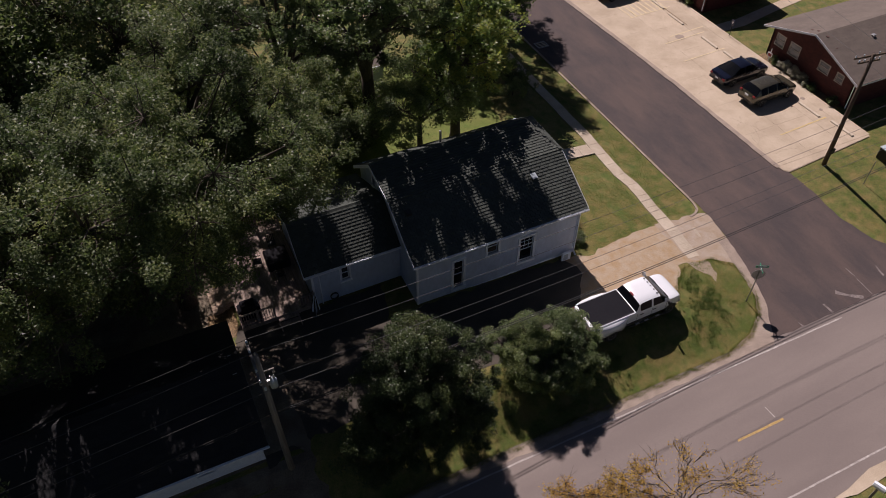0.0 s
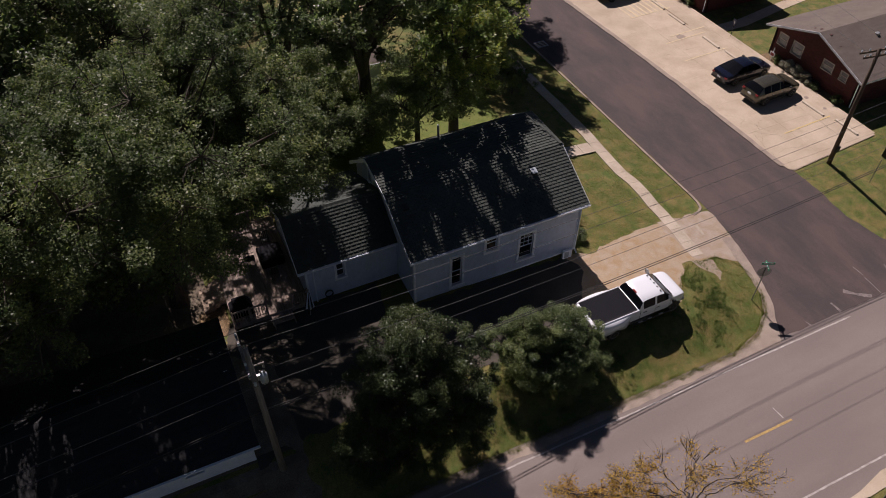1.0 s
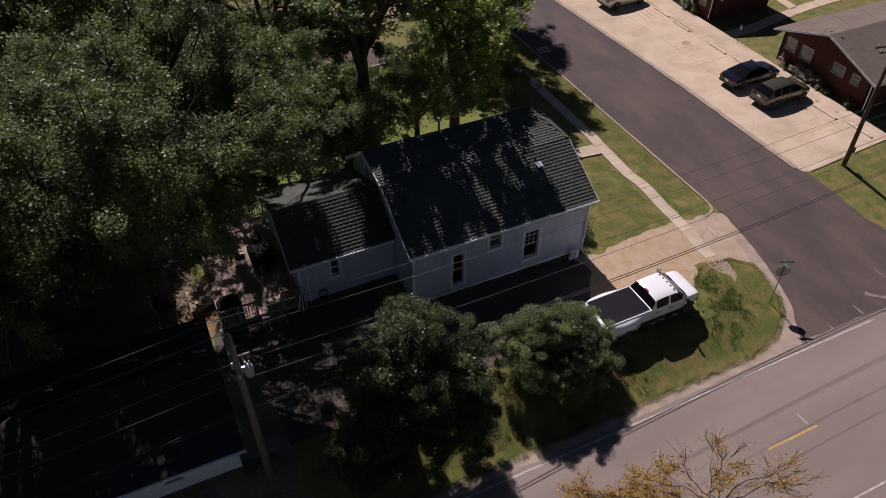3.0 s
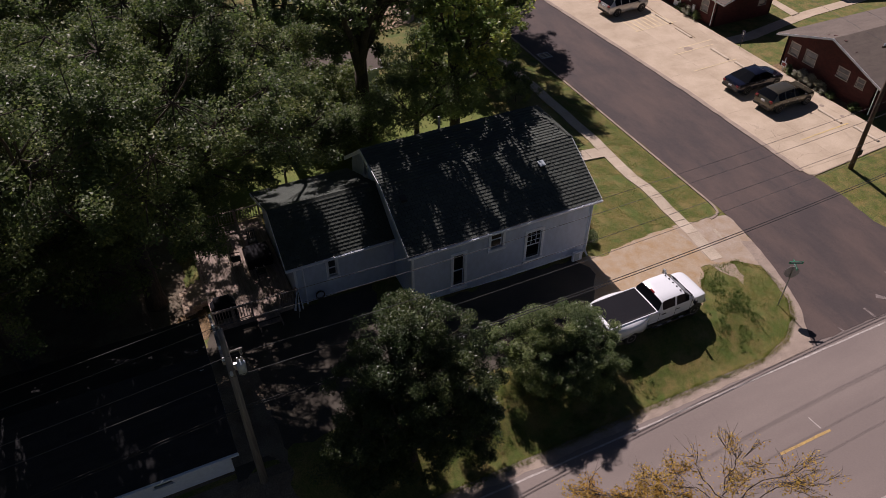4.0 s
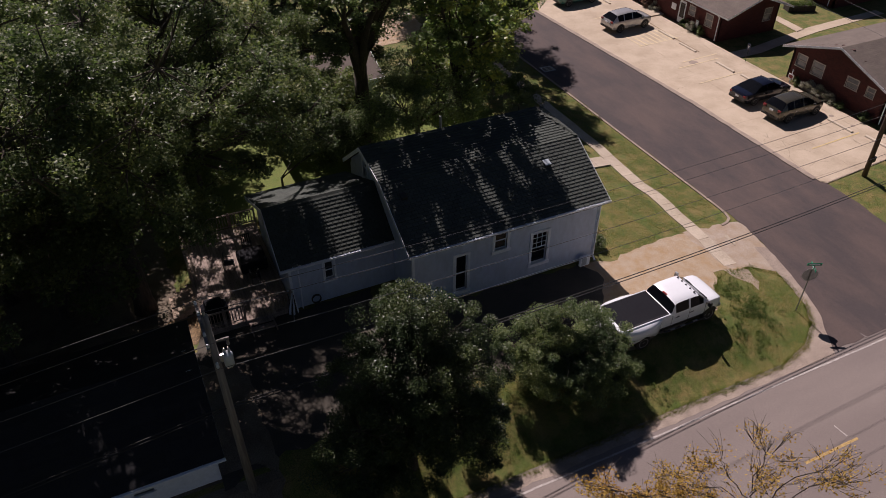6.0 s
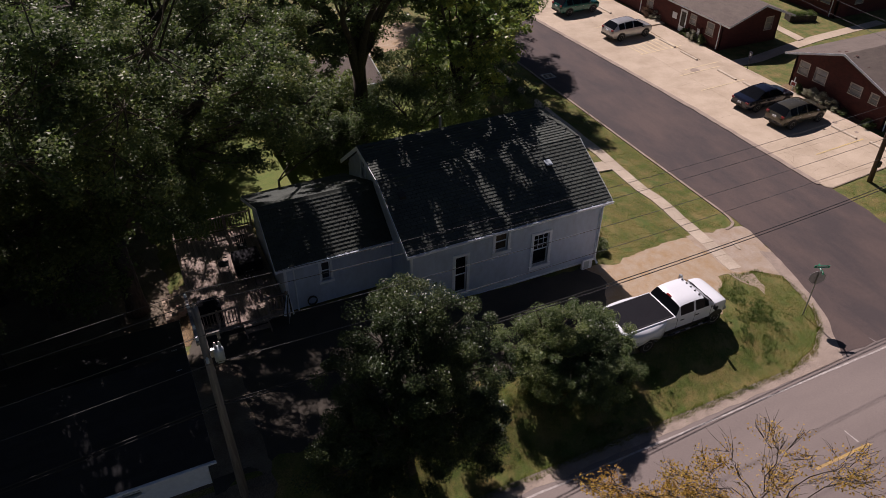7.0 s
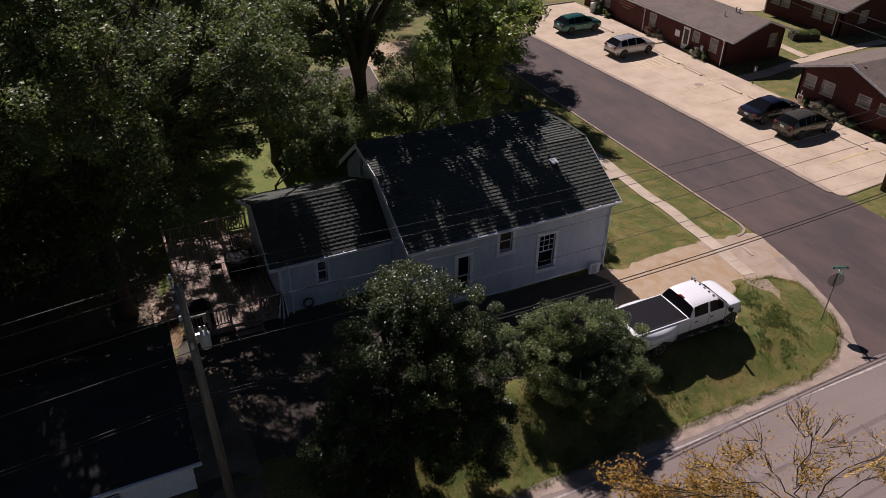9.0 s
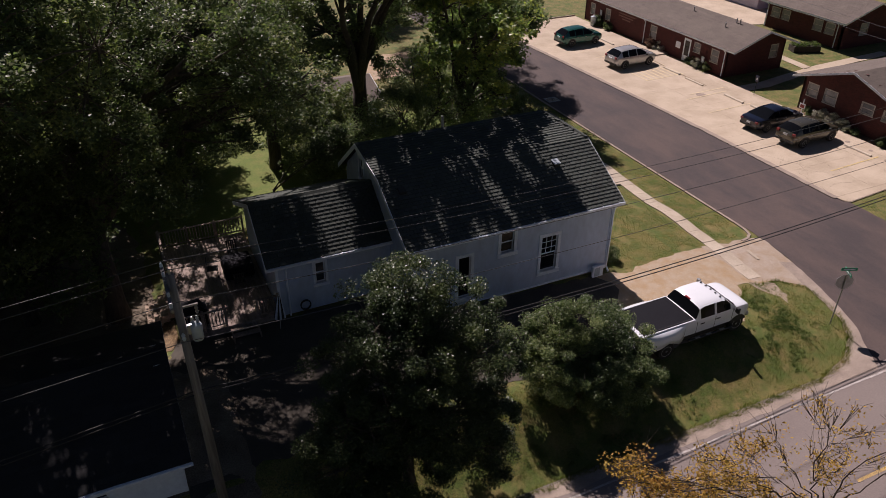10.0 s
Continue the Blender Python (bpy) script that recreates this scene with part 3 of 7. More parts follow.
def wall_slab(parent, name, axis, at, thick, a0, a1, z0, z1, holes, mat, top=None, course=0.2):
    """A wall with openings, faced with lapped boards. axis: the way it faces ('y': runs along x). top(a): its upper edge."""
    s = Solid()
    top = top or (lambda a: z1)
    cuts = sorted({a0, a1, *[h[0] for h in holes], *[h[1] for h in holes]})
    if axis == "x":
        extra = [a0 + (a1 - a0) * i / 24 for i in range(25)]
        cuts = sorted({*cuts, *extra})
    sign = -1

    def put(a, b, za, zb, ta, tb, off):
        if axis == "y":
            vs = [(a, at + off, za), (b, at + off, za), (b, at + off, zb if tb is None else min(zb, tb)), (a, at + off, zb if ta is None else min(zb, ta)),
                  (a, at + thick, za), (b, at + thick, za), (b, at + thick, zb if tb is None else min(zb, tb)), (a, at + thick, zb if ta is None else min(zb, ta))]
        else:
            vs = [(at + off, a, za), (at + off, b, za), (at + off, b, min(zb, tb)), (at + off, a, min(zb, ta)),
                  (at + thick, a, za), (at + thick, b, za), (at + thick, b, min(zb, tb)), (at + thick, a, min(zb, ta))]
        s.add(vs, [(0, 1, 2, 3), (7, 6, 5, 4), (0, 4, 5, 1), (3, 2, 6, 7), (0, 3, 7, 4), (1, 5, 6, 2)])

    z = z0
    while z < z1 - 1e-4:
        zz = min(z + course, z1)
        for a, b in zip(cuts, cuts[1:]):
            spans = [(z, zz)]
            for h in holes:
                if h[0] <= a + 1e-6 and b - 1e-6 <= h[1]:
                    nxt = []
                    for p, q in spans:
                        if p < h[2]:
                            nxt.append((p, min(q, h[2])))
                        if q > h[3]:
                            nxt.append((max(p, h[3]), q))
                    spans = nxt
            for p, q in spans:
                ta, tb = top(a), top(b)
                if q - p > 1e-3 and max(ta, tb) > p + 1e-3:
                    o = len(s.v)
                    put(a, b, p, q, max(ta, p), max(tb, p), 0.0)
                    lap = -0.018 if thick > 0 else 0.018
                    for i in (0, 1):
                        if axis == "y":
                            s.v[o + i].y += lap
                        else:
                            s.v[o + i].x += lap
        z = zz
    return part(name, s, mat, parent)


def window(parent, at, x0, x1, z0, z1, grid=(1, 1), trim=0.15, pane_mat=None, frame_mat=None, out=0.05, sash=0.05, face="y", name="window", lip=0.05):
    """A sash window in a wall that faces -y (face 'y') or -x (face 'x'); x0..x1 along the wall, outer size without casing."""
    pane_mat, frame_mat = pane_mat or GLASS, frame_mat or TRIM

    def box(s, a, b, u, v, z, w):
        if face == "y":
            s.box(a, b, at + u, at + v, z, w)
        else:
            s.box(at + u, at + v, a, b, z, w)
    s = Solid()
    box(s, x0 - trim, x0, -out, 0.06, z0 - trim, z1 + trim)
    box(s, x1, x1 + trim, -out, 0.06, z0 - trim, z1 + trim)
    box(s, x0, x1, -out, 0.06, z1, z1 + trim)
    box(s, x0 - trim - 0.03, x1 + trim + 0.03, -out - lip, 0.06, z0 - trim - 0.03, z0)
    win = part(name, s, frame_mat, parent)
    mid = (z0 + z1) / 2
    for k, (lo, hi, d) in enumerate(((z0, mid + 0.02, 0.06), (mid - 0.02, z1, 0.02))):
        s = Solid()
        box(s, x0, x0 + sash, d, d + 0.04, lo, hi)
        box(s, x1 - sash, x1, d, d + 0.04, lo, hi)
        box(s, x0 + sash, x1 - sash, d, d + 0.04, lo, lo + sash)
        box(s, x0 + sash, x1 - sash, d, d + 0.04, hi - sash, hi)
        if k == 1:
            for i in range(1, grid[0]):
                c = x0 + (x1 - x0) * i / grid[0]
                box(s, c - 0.011, c + 0.011, d + 0.005, d + 0.03, lo + sash, hi - sash)
            for i in range(1, grid[1]):
                c = lo + (hi - lo) * i / grid[1]
                box(s, x0 + sash, x1 - sash, d + 0.007, d + 0.028, c - 0.011, c + 0.011)
        part("sash", s, frame_mat, win)
        s = Solid()
        box(s, x0 + sash, x1 - sash, d + 0.032, d + 0.038, lo + sash, hi - sash)
        part("pane", s, pane_mat, win)
    return win


def shingle_field(roof, origin, along, up, width, height, inside, n_single, mat_s, course=0.19, tab=0.30, pick=lambda u, v: True):
    """Courses of single shingles on a slope: the first n_single that pick() chooses are parts of their own, the rest is joined."""
    origin, along, up = Vector(origin), Vector(along).normalized(), Vector(up).normalized()
    nrm = along.cross(up).normalized()
    rest = Solid()
    shape = {}
    rng = random.Random(5)
    count = 0
    rows = int(height / course) + 1
    for r in range(rows):
        v = r * course
        off = (r % 2) * tab * 0.5 + rng.uniform(-0.03, 0.03)
        u = -off
        while u < width:
            a, b = max(u, 0) + 0.01, min(u + tab, width) - 0.01
            u += tab
            if b - a < 0.04 or not (inside(a, v) and inside(b, v)):
                continue
            top = min(v + course + 0.05, height)
            if top - v < 0.05:
                continue
            lift = 0.05 + rng.uniform(0, 0.012)
            vs = [(a, v, 0), (b, v, 0), (b, top, 0), (a, top, 0), (a, v, lift), (b, v, lift), (b, top, 0.012), (a, top, 0.012)]
            fs = [(4, 5, 6, 7), (0, 1, 5, 4), (0, 4, 7, 3), (1, 2, 6, 5)]
            if count < n_single and pick(a, v) and b - a > tab - 0.025:
                key = round(top - v, 3)
                if key not in shape:
                    w = tab - 0.02
                    vv = [along * (p[0] - a) * (w / (b - a)) + up * (p[1] - v) + nrm * p[2] for p in vs]
                    shape[key] = mesh_of("shingle", vv, fs, SHINGLE)
                ob = new("shingle", shape[key])
                ob.parent = roof
                ob.matrix_basis = Matrix.Translation(origin + along * a + up * v)
                count += 1
            else:
                rest.add([origin + along * p[0] + up * p[1] + nrm * p[2] for p in vs], fs)
    if rest.f:
        ob = part("shingles", rest, mat_s, roof, kind="stuff")
    return roof


def build_house():
    house = thing("house", (0, 0, 0), "pale grey-blue sided house with white trim and dark shingle roof", "house")
    x0, x1, y0, y1 = 9.75, 20.03, 23.69, 32.05
    base = 0.85
    # foundation
    s = Solid()
    s.box(x0 + 0.05, x1 - 0.05, y0 + 0.06, y1 - 0.06, 0.0, base + 0.06)
    s.box(4.6, x0 + 0.06, 26.12, 32.4, 0.0, 1.1)
    part("foundation", s, CONCRETE, house)

    def roof_z(y):
        return main_roof(y) - 0.14
    holes = [(11.98, 12.58, 1.3, 3.44), (14.06, 14.72, 3.15, 4.2), (16.2, 17.06, 1.58, 3.44)]
    wall_slab(house, "wall", "y", y0, 0.2, x0, x1, base, 4.62, holes, SIDING)
    wall_slab(house, "wall", "y", y1, -0.2, x0, x1, base, 4.62, [], SIDING)
    wall_slab(house, "wall", "x", x0, 0.2, y0 + 0.2, y1 - 0.2, base, 7.3, [(29.3, 29.85, 5.05, 6.15)], SIDING, top=roof_z)
    wall_slab(house, "wall", "x", x1, -0.2, y0 + 0.2, y1 - 0.2, base, 6.5, [], SIDING, top=lambda y: min(roof_z(y), 6.4))
    for xx in (x0 - 0.015, x1 - 0.1):
        s = Solid().box(xx, xx + 0.115, y0 - 0.035, y0 + 0.1, base - 0.05, 4.6)
        part("corner_board", s, TRIM, house)
    s = Solid().box(x0, x1, y0 - 0.05, y0 + 0.02, base - 0.07, base + 0.03, 0.01)
    part("sill_board", s, TRIM, house)
    for (a, b, lo, hi), grid in zip(holes, ((1, 1), (1, 1), (3, 3))):
        window(house, y0, a, b, lo, hi, grid, pane_mat=CURTAIN if lo > 3 else None)
    window(house, x0, 29.3, 29.85, 5.05, 6.15, face="x", trim=0.08)
    # roof
    roof = part("roof", Solid(), UNDERLAY, house)
    rx0, rx1, jx = 9.42, 20.22, 19.35
    (y_e, z_e), (jy, jz), (y_r, z_r), (jyr, _), (ry, rez) = PROFILE
    up = [(rx0, y_e, z_e), (rx1, y_e, z_e), (rx1, jy, jz), (jx, y_r, z_r), (rx0, y_r, z_r), (rx0, jy, jz),
          (rx1, jyr, jz), (rx0, jyr, jz), (rx1, ry, rez), (rx0, ry, rez)]
    t = 0.13
    vs = up + [(a, b, c - t) for a, b, c in up]
    tops = [(0, 1, 2, 5), (5, 2, 3, 4), (2, 6, 3), (4, 3, 6, 7), (7, 6, 8, 9)]
    rim = [0, 1, 2, 6, 8, 9, 7, 4, 5]
    fs = tops + [tuple(i + 10 for i in reversed(f)) for f in tops] + [(p, p + 10, q + 10, q) for p, q in zip(rim, rim[1:] + rim[:1])]
    part("roof_deck", Solid().add(vs, fs), UNDERLAY, roof)
    low, top = math.hypot(jy - y_e, jz - z_e), math.hypot(y_r - jy, z_r - jz)
    wide, cut = rx1 - rx0, rx1 - jx
    shingle_field(roof, (rx0, y_e, z_e), (1, 0, 0), (0, jy - y_e, jz - z_e), wide, low, lambda u, v: True, 300, SHINGLE_S, pick=lambda u, v: u > 1.2)
    shingle_field(roof, (rx0, jy, jz), (1, 0, 0), (0, y_r - jy, z_r - jz), wide, top, lambda u, v: u <= wide - cut * v / top, 0, SHINGLE_S)
    shingle_field(roof, (rx1, jyr, jz), (-1, 0, 0), (0, y_r - jyr, z_r - jz), wide, math.hypot(y_r - jyr, z_r - jz), lambda u, v: u >= cut * v / math.hypot(y_r - jyr, z_r - jz), 0, SHINGLE_S)
    shingle_field(roof, (rx1, ry, rez), (-1, 0, 0), (0, jyr - ry, jz - rez), wide, math.hypot(jyr - ry, jz - rez), lambda u, v: True, 0, SHINGLE_S)
    hl = math.hypot(cut, z_r - jz)
    shingle_field(roof, (rx1, jy, jz), (0, 1, 0), (jx - rx1, 0, z_r - jz), jyr - jy, hl,
                  lambda u, v: (y_r - jy) * v / hl <= u <= (jyr - jy) - (jyr - y_r) * v / hl, 0, SHINGLE_S)
    s = Solid()
    for a, b in (((rx0, RIDGE_Y, RIDGE_Z), (jx, RIDGE_Y, RIDGE_Z)), ((jx, RIDGE_Y, RIDGE_Z), (rx1, jy, jz)), ((jx, RIDGE_Y, RIDGE_Z), (rx1, jyr, jz))):
        a, b = Vector(a), Vector(b)
        n = int((b - a).length / 0.28)
        for k in range(n):
            p, q = a.lerp(b, k / n), a.lerp(b, (k + 1.15) / n)
            d = (b - a).normalized()
            side = d.cross(Vector((0, 0, 1))).normalized() * 0.14
            s = Solid()
            s.add([p - side + Vector((0, 0, -0.03)), p + Vector((0, 0, 0.06)), p + side + Vector((0, 0, -0.03)), q - side + Vector((0, 0, -0.04)), q + Vector((0, 0, 0.04)), q + side + Vector((0, 0, -0.04))],
                  [(0, 1, 4, 3), (1, 2, 5, 4), (0, 2, 1)])
            part("ridge_cap", s, SHINGLE, roof)
    # rakes, gutters, downpipe
    for xx, runs in ((rx0 - 0.02, list(zip(PROFILE, PROFILE[1:]))), (rx1, [(PROFILE[0], PROFILE[1]), (PROFILE[3], PROFILE[4]), (PROFILE[1], PROFILE[3])])):
        for (ya, za), (yb, zb) in runs:
            s = Solid()
            s.add([(xx, ya, za - 0.22), (xx, yb, zb - 0.22), (xx, yb, zb + 0.02), (xx, ya, za + 0.02), (xx + 0.03, ya, za - 0.22), (xx + 0.03, yb, zb - 0.22), (xx + 0.03, yb, zb + 0.02), (xx + 0.03, ya, za + 0.02)],
                  [(0, 1, 2, 3), (7, 6, 5, 4), (0, 4, 5, 1), (3, 2, 6, 7), (0, 3, 7, 4), (1, 5, 6, 2)])
            part("rake_board", s, TRIM, roof)

    def gutter(xa, xb, y, z, parent):
        s = Solid().prism([(y - 0.11, z - 0.02), (y - 0.12, z + 0.0), (y - 0.10, z + 0.0), (y - 0.09, z - 0.10), (y - 0.01, z - 0.10), (y, z - 0.02), (y + 0.015, z - 0.02), (y + 0.01, z - 0.13), (y - 0.1, z - 0.13)], "x", xa, xb)
        g = part("gutter", s, TRIM, parent)
        k = xa + 0.6
        while k < xb:
            part("gutter_bracket", Solid().box(k - 0.015, k + 0.015, y - 0.12, y + 0.1, z + 0.0, z + 0.025), TRIM, g)
            k += 0.9
    gutter(rx0, rx1 + 0.03, EAVE_Y, EAVE_Z, roof)
    s = Solid().tube([(x1 + 0.16, EAVE_Y - 0.05, EAVE_Z - 0.1), (x1 + 0.1, y0 - 0.08, EAVE_Z - 0.45), (x1 - 0.02, y0 - 0.08, EAVE_Z - 0.6), (x1 - 0.02, y0 - 0.08, 0.95), (x1 - 0.0, y0 - 0.3, 0.72)], 0.05, 8)
    part("downpipe", s, TRIM, house)
    for vx, vy in ((17.85, 25.55), (10.25, 25.75)):
        vz = main_roof(vy)
        s = Solid().prism([(vy - 0.15, vz - 0.12), (vy - 0.15, vz + 0.1), (vy + 0.17, vz + 0.2), (vy + 0.22, vz + 0.1)], "x", vx - 0.15, vx + 0.15)
        hood = part("roof_vent", s, BLACK, roof, "small square metal roof vent")
        if vx > 15:
            part("cap", Solid().prism([(vy - 0.17, vz + 0.105), (vy - 0.17, vz + 0.135), (vy + 0.19, vz + 0.235), (vy + 0.19, vz + 0.205)], "x", vx - 0.17, vx + 0.17), GREY_PAINT, hood, "pale metal cap")
    s = Solid().tube([(14.2, 30.2, 6.2), (14.2, 30.2, 7.25)], 0.07, 8)
    part("vent_pipe", s, STEEL, roof)
    # addition
    ax0, ax1, ay0, ay1 = 4.52, x0, 26.05, 32.6
    aye, aez, ary, arz, arye, arez = 25.83, 3.74, 28.25, 5.60, 32.95, 3.46

    def wing_z(y):
        return (aez + (arz - aez) * (y - aye) / (ary - aye) if y < ary else arz + (arez - arz) * (y - ary) / (arye - ary)) - 0.12
    holes2 = [(6.22, 6.66, 2.32, 3.36)]
    wall_slab(house, "wall", "y", ay0, 0.2, ax0, ax1 - 0.03, 1.05, 3.66, holes2, SIDING)
    wall_slab(house, "wall", "y", ay1, -0.2, ax0, ax1 - 0.03, 1.05, 3.45, [], SIDING)
    wall_slab(house, "wall", "x", ax0, 0.2, ay0 + 0.2, ay1 - 0.2, 1.05, arz, [], SIDING, top=wing_z)
    part("corner_board", Solid().box(ax0 - 0.015, ax0 + 0.1, ay0 - 0.035, ay0 + 0.1, 1.0, 3.6), TRIM, house)
    window(house, ay0, *holes2[0], trim=0.11, pane_mat=SKY_PANE)
    part("downpipe", Solid().tube([(ax0 + 0.42, 25.8, aez - 0.1), (ax0 + 0.42, ay0 - 0.06, aez - 0.4), (ax0 + 0.42, ay0 - 0.06, 1.0)], 0.04, 8), TRIM, house)
    roof2 = part("roof", Solid(), UNDERLAY, house)
    bx0, bx1 = 4.12, x0 - 0.02
    up = [(bx0, aye, aez), (bx1, aye, aez), (bx1, ary, arz), (bx0, ary, arz), (bx1, arye, arez), (bx0, arye, arez)]
    vs = up + [(a, b, c - 0.12) for a, b, c in up]
    fs = [(0, 1, 2, 3), (3, 2, 4, 5), (9, 8, 7, 6), (11, 10, 8, 9), (0, 6, 7, 1), (5, 4, 10, 11), (0, 3, 9, 6), (3, 5, 11, 9), (1, 7, 8, 2), (2, 8, 10, 4)]
    part("roof_deck", Solid().add(vs, fs), UNDERLAY, roof2)
    shingle_field(roof2, (bx0, aye, aez), (1, 0, 0), (0, ary - aye, arz - aez), bx1 - bx0, math.hypot(ary - aye, arz - aez), lambda u, v: True, 150, SHINGLE_S, pick=lambda u, v: v < 2.9)
    shingle_field(roof2, (bx1, arye, arez), (-1, 0, 0), (0, ary - arye, arz - arez), bx1 - bx0, math.hypot(arye - ary, arz - arez), lambda u, v: True, 0, SHINGLE_S)
    for k in range(20):
        p = bx0 + (bx1 - bx0) * k / 20
        q = min(p + 0.3, bx1)
        s = Solid()
        s.add([(p, ary - 0.13, arz - 0.05), (p, ary, arz + 0.06), (p, ary + 0.15, arz - 0.01), (q, ary - 0.13, arz - 0.06), (q, ary, arz + 0.045), (q, ary + 0.15, arz - 0.02)], [(0, 1, 4, 3), (1, 2, 5, 4), (0, 2, 1)])
        part("ridge_cap", s, SHINGLE, roof2)
    gutter(bx0, bx1, aye, aez, roof2)
    for (ya, za), (yb, zb) in (((aye, aez), (ary, arz)), ((arye, arez), (ary, arz))):
        s = Solid()
        s.add([(bx0 - 0.03, ya, za - 0.2), (bx0 - 0.03, yb, zb - 0.2), (bx0 - 0.03, yb, zb), (bx0 - 0.03, ya, za), (bx0, ya, za - 0.2), (bx0, yb, zb - 0.2), (bx0, yb, zb), (bx0, ya, za)],
              [(0, 1, 2, 3), (7, 6, 5, 4), (0, 4, 5, 1), (3, 2, 6, 7), (0, 3, 7, 4), (1, 5, 6, 2)])
        part("rake_board", s, TRIM, roof2)
    return house


build_house()


# ---- brick apartments ----
def brick_wall(parent, axis, at, a0, a1, z0, z1, holes, outward, top=None):
    """A brick wall: a mortar core with courses of bricks proud of it."""
    core, bricks = Solid(), Solid()
    cuts = sorted({a0, a1, *[h[0] for h in holes], *[h[1] for h in holes], *[a0 + (a1 - a0) * i / 16 for i in range(17)]})
    top = top or (lambda a: z1)

    def put(s, a, b, za, zb, d0, d1):
        u, w = sorted((at + d0 * outward, at + d1 * outward))
        s.box(a, b, u, w, za, zb) if axis == "y" else s.box(u, w, a, b, za, zb)
    for a, b in zip(cuts, cuts[1:]):
        hz = [h for h in holes if h[0] <= a + 1e-6 and b <= h[1] + 1e-6]
        lo = z0
        hi = min(z1, top((a + b) / 2))
        for h in sorted(hz, key=lambda h: h[2]):
            if h[2] > lo + 1e-3:
                put(core, a, b, lo, h[2], -0.2, -0.012)
            lo = h[3]
        if hi > lo:
            put(core, a, b, lo, hi, -0.2, -0.012)
    w = part("wall", core, MORTAR, parent)
    z, r = z0, 0
    bl, bh = 0.22, 0.08
    while z < z1:
        a = a0 - (r % 2) * bl / 2
        while a < a1:
            p, q = max(a, a0), min(a + bl - 0.01, a1)
            a += bl
            if q - p < 0.05 or z + bh > top((p + q) / 2):
                continue
            if any(q > h[0] and p < h[1] and z + bh > h[2] and z < h[3] for h in holes):
                continue
            put(bricks, p, q, z, z + bh - 0.01, -0.012, 0.0)
        z += bh
        r += 1
    part("bricks", bricks, BRICK, w, kind="stuff")
    return w


def slope_roof(parent, quads, mat, t=0.14, course=0.17):
    """Roof slopes, each given by its lower edge (two points) and upper edge (two points), in lapped courses."""
    roof = part("roof", Solid(), UNDERLAY, parent)
    for a, b, c, d in quads:
        a, b, c, d = (Vector(p) for p in (a, b, c, d))
        n = max(2, int(((d - a).length) / course))
        nrm = (b - a).cross(d - a).normalized()
        if nrm.z < 0:
            nrm = -nrm
        s = Solid()
        for k in range(n):
            p0, p1 = a.lerp(d, k / n), b.lerp(c, k / n)
            q0, q1 = a.lerp(d, (k + 1) / n), b.lerp(c, (k + 1) / n)
            m = max(2, int((p1 - p0).length / 0.9))
            for j in range(m):
                e0, e1 = p0.lerp(p1, j / m), p0.lerp(p1, (j + 1) / m)
                g0, g1 = q0.lerp(q1, j / m), q0.lerp(q1, (j + 1) / m)
                s.add([e0 + nrm * 0.010, e1 + nrm * 0.010, g1 + nrm * 0.006, g0 + nrm * 0.006, e0 - nrm * t, e1 - nrm * t, g1 - nrm * t, g0 - nrm * t],
                      [(0, 1, 2, 3), (0, 4, 5, 1), (4, 7, 6, 5)])
        part("slope", s, mat, roof, kind="stuff")
    return roof


def apartment(name, label):
    return thing(name, (0, 0, 0), label, "building", "brick apartments")


def fascia(parent, pts, h=0.16, t=0.03):
    s = Solid()
    for a, b in zip(pts, pts[1:]):
        a, b = Vector(a), Vector(b)
        d = (b - a).normalized()
        n = d.cross(Vector((0, 0, 1))).normalized() * t
        z = Vector((0, 0, h))
        s.add([a, b, b - z, a - z, a + n, b + n, b - z + n, a - z + n], [(0, 1, 2, 3), (7, 6, 5, 4), (0, 4, 5, 1), (3, 2, 6, 7), (0, 3, 7, 4), (1, 5, 6, 2)])
    part("fascia", s, TRIM, parent)


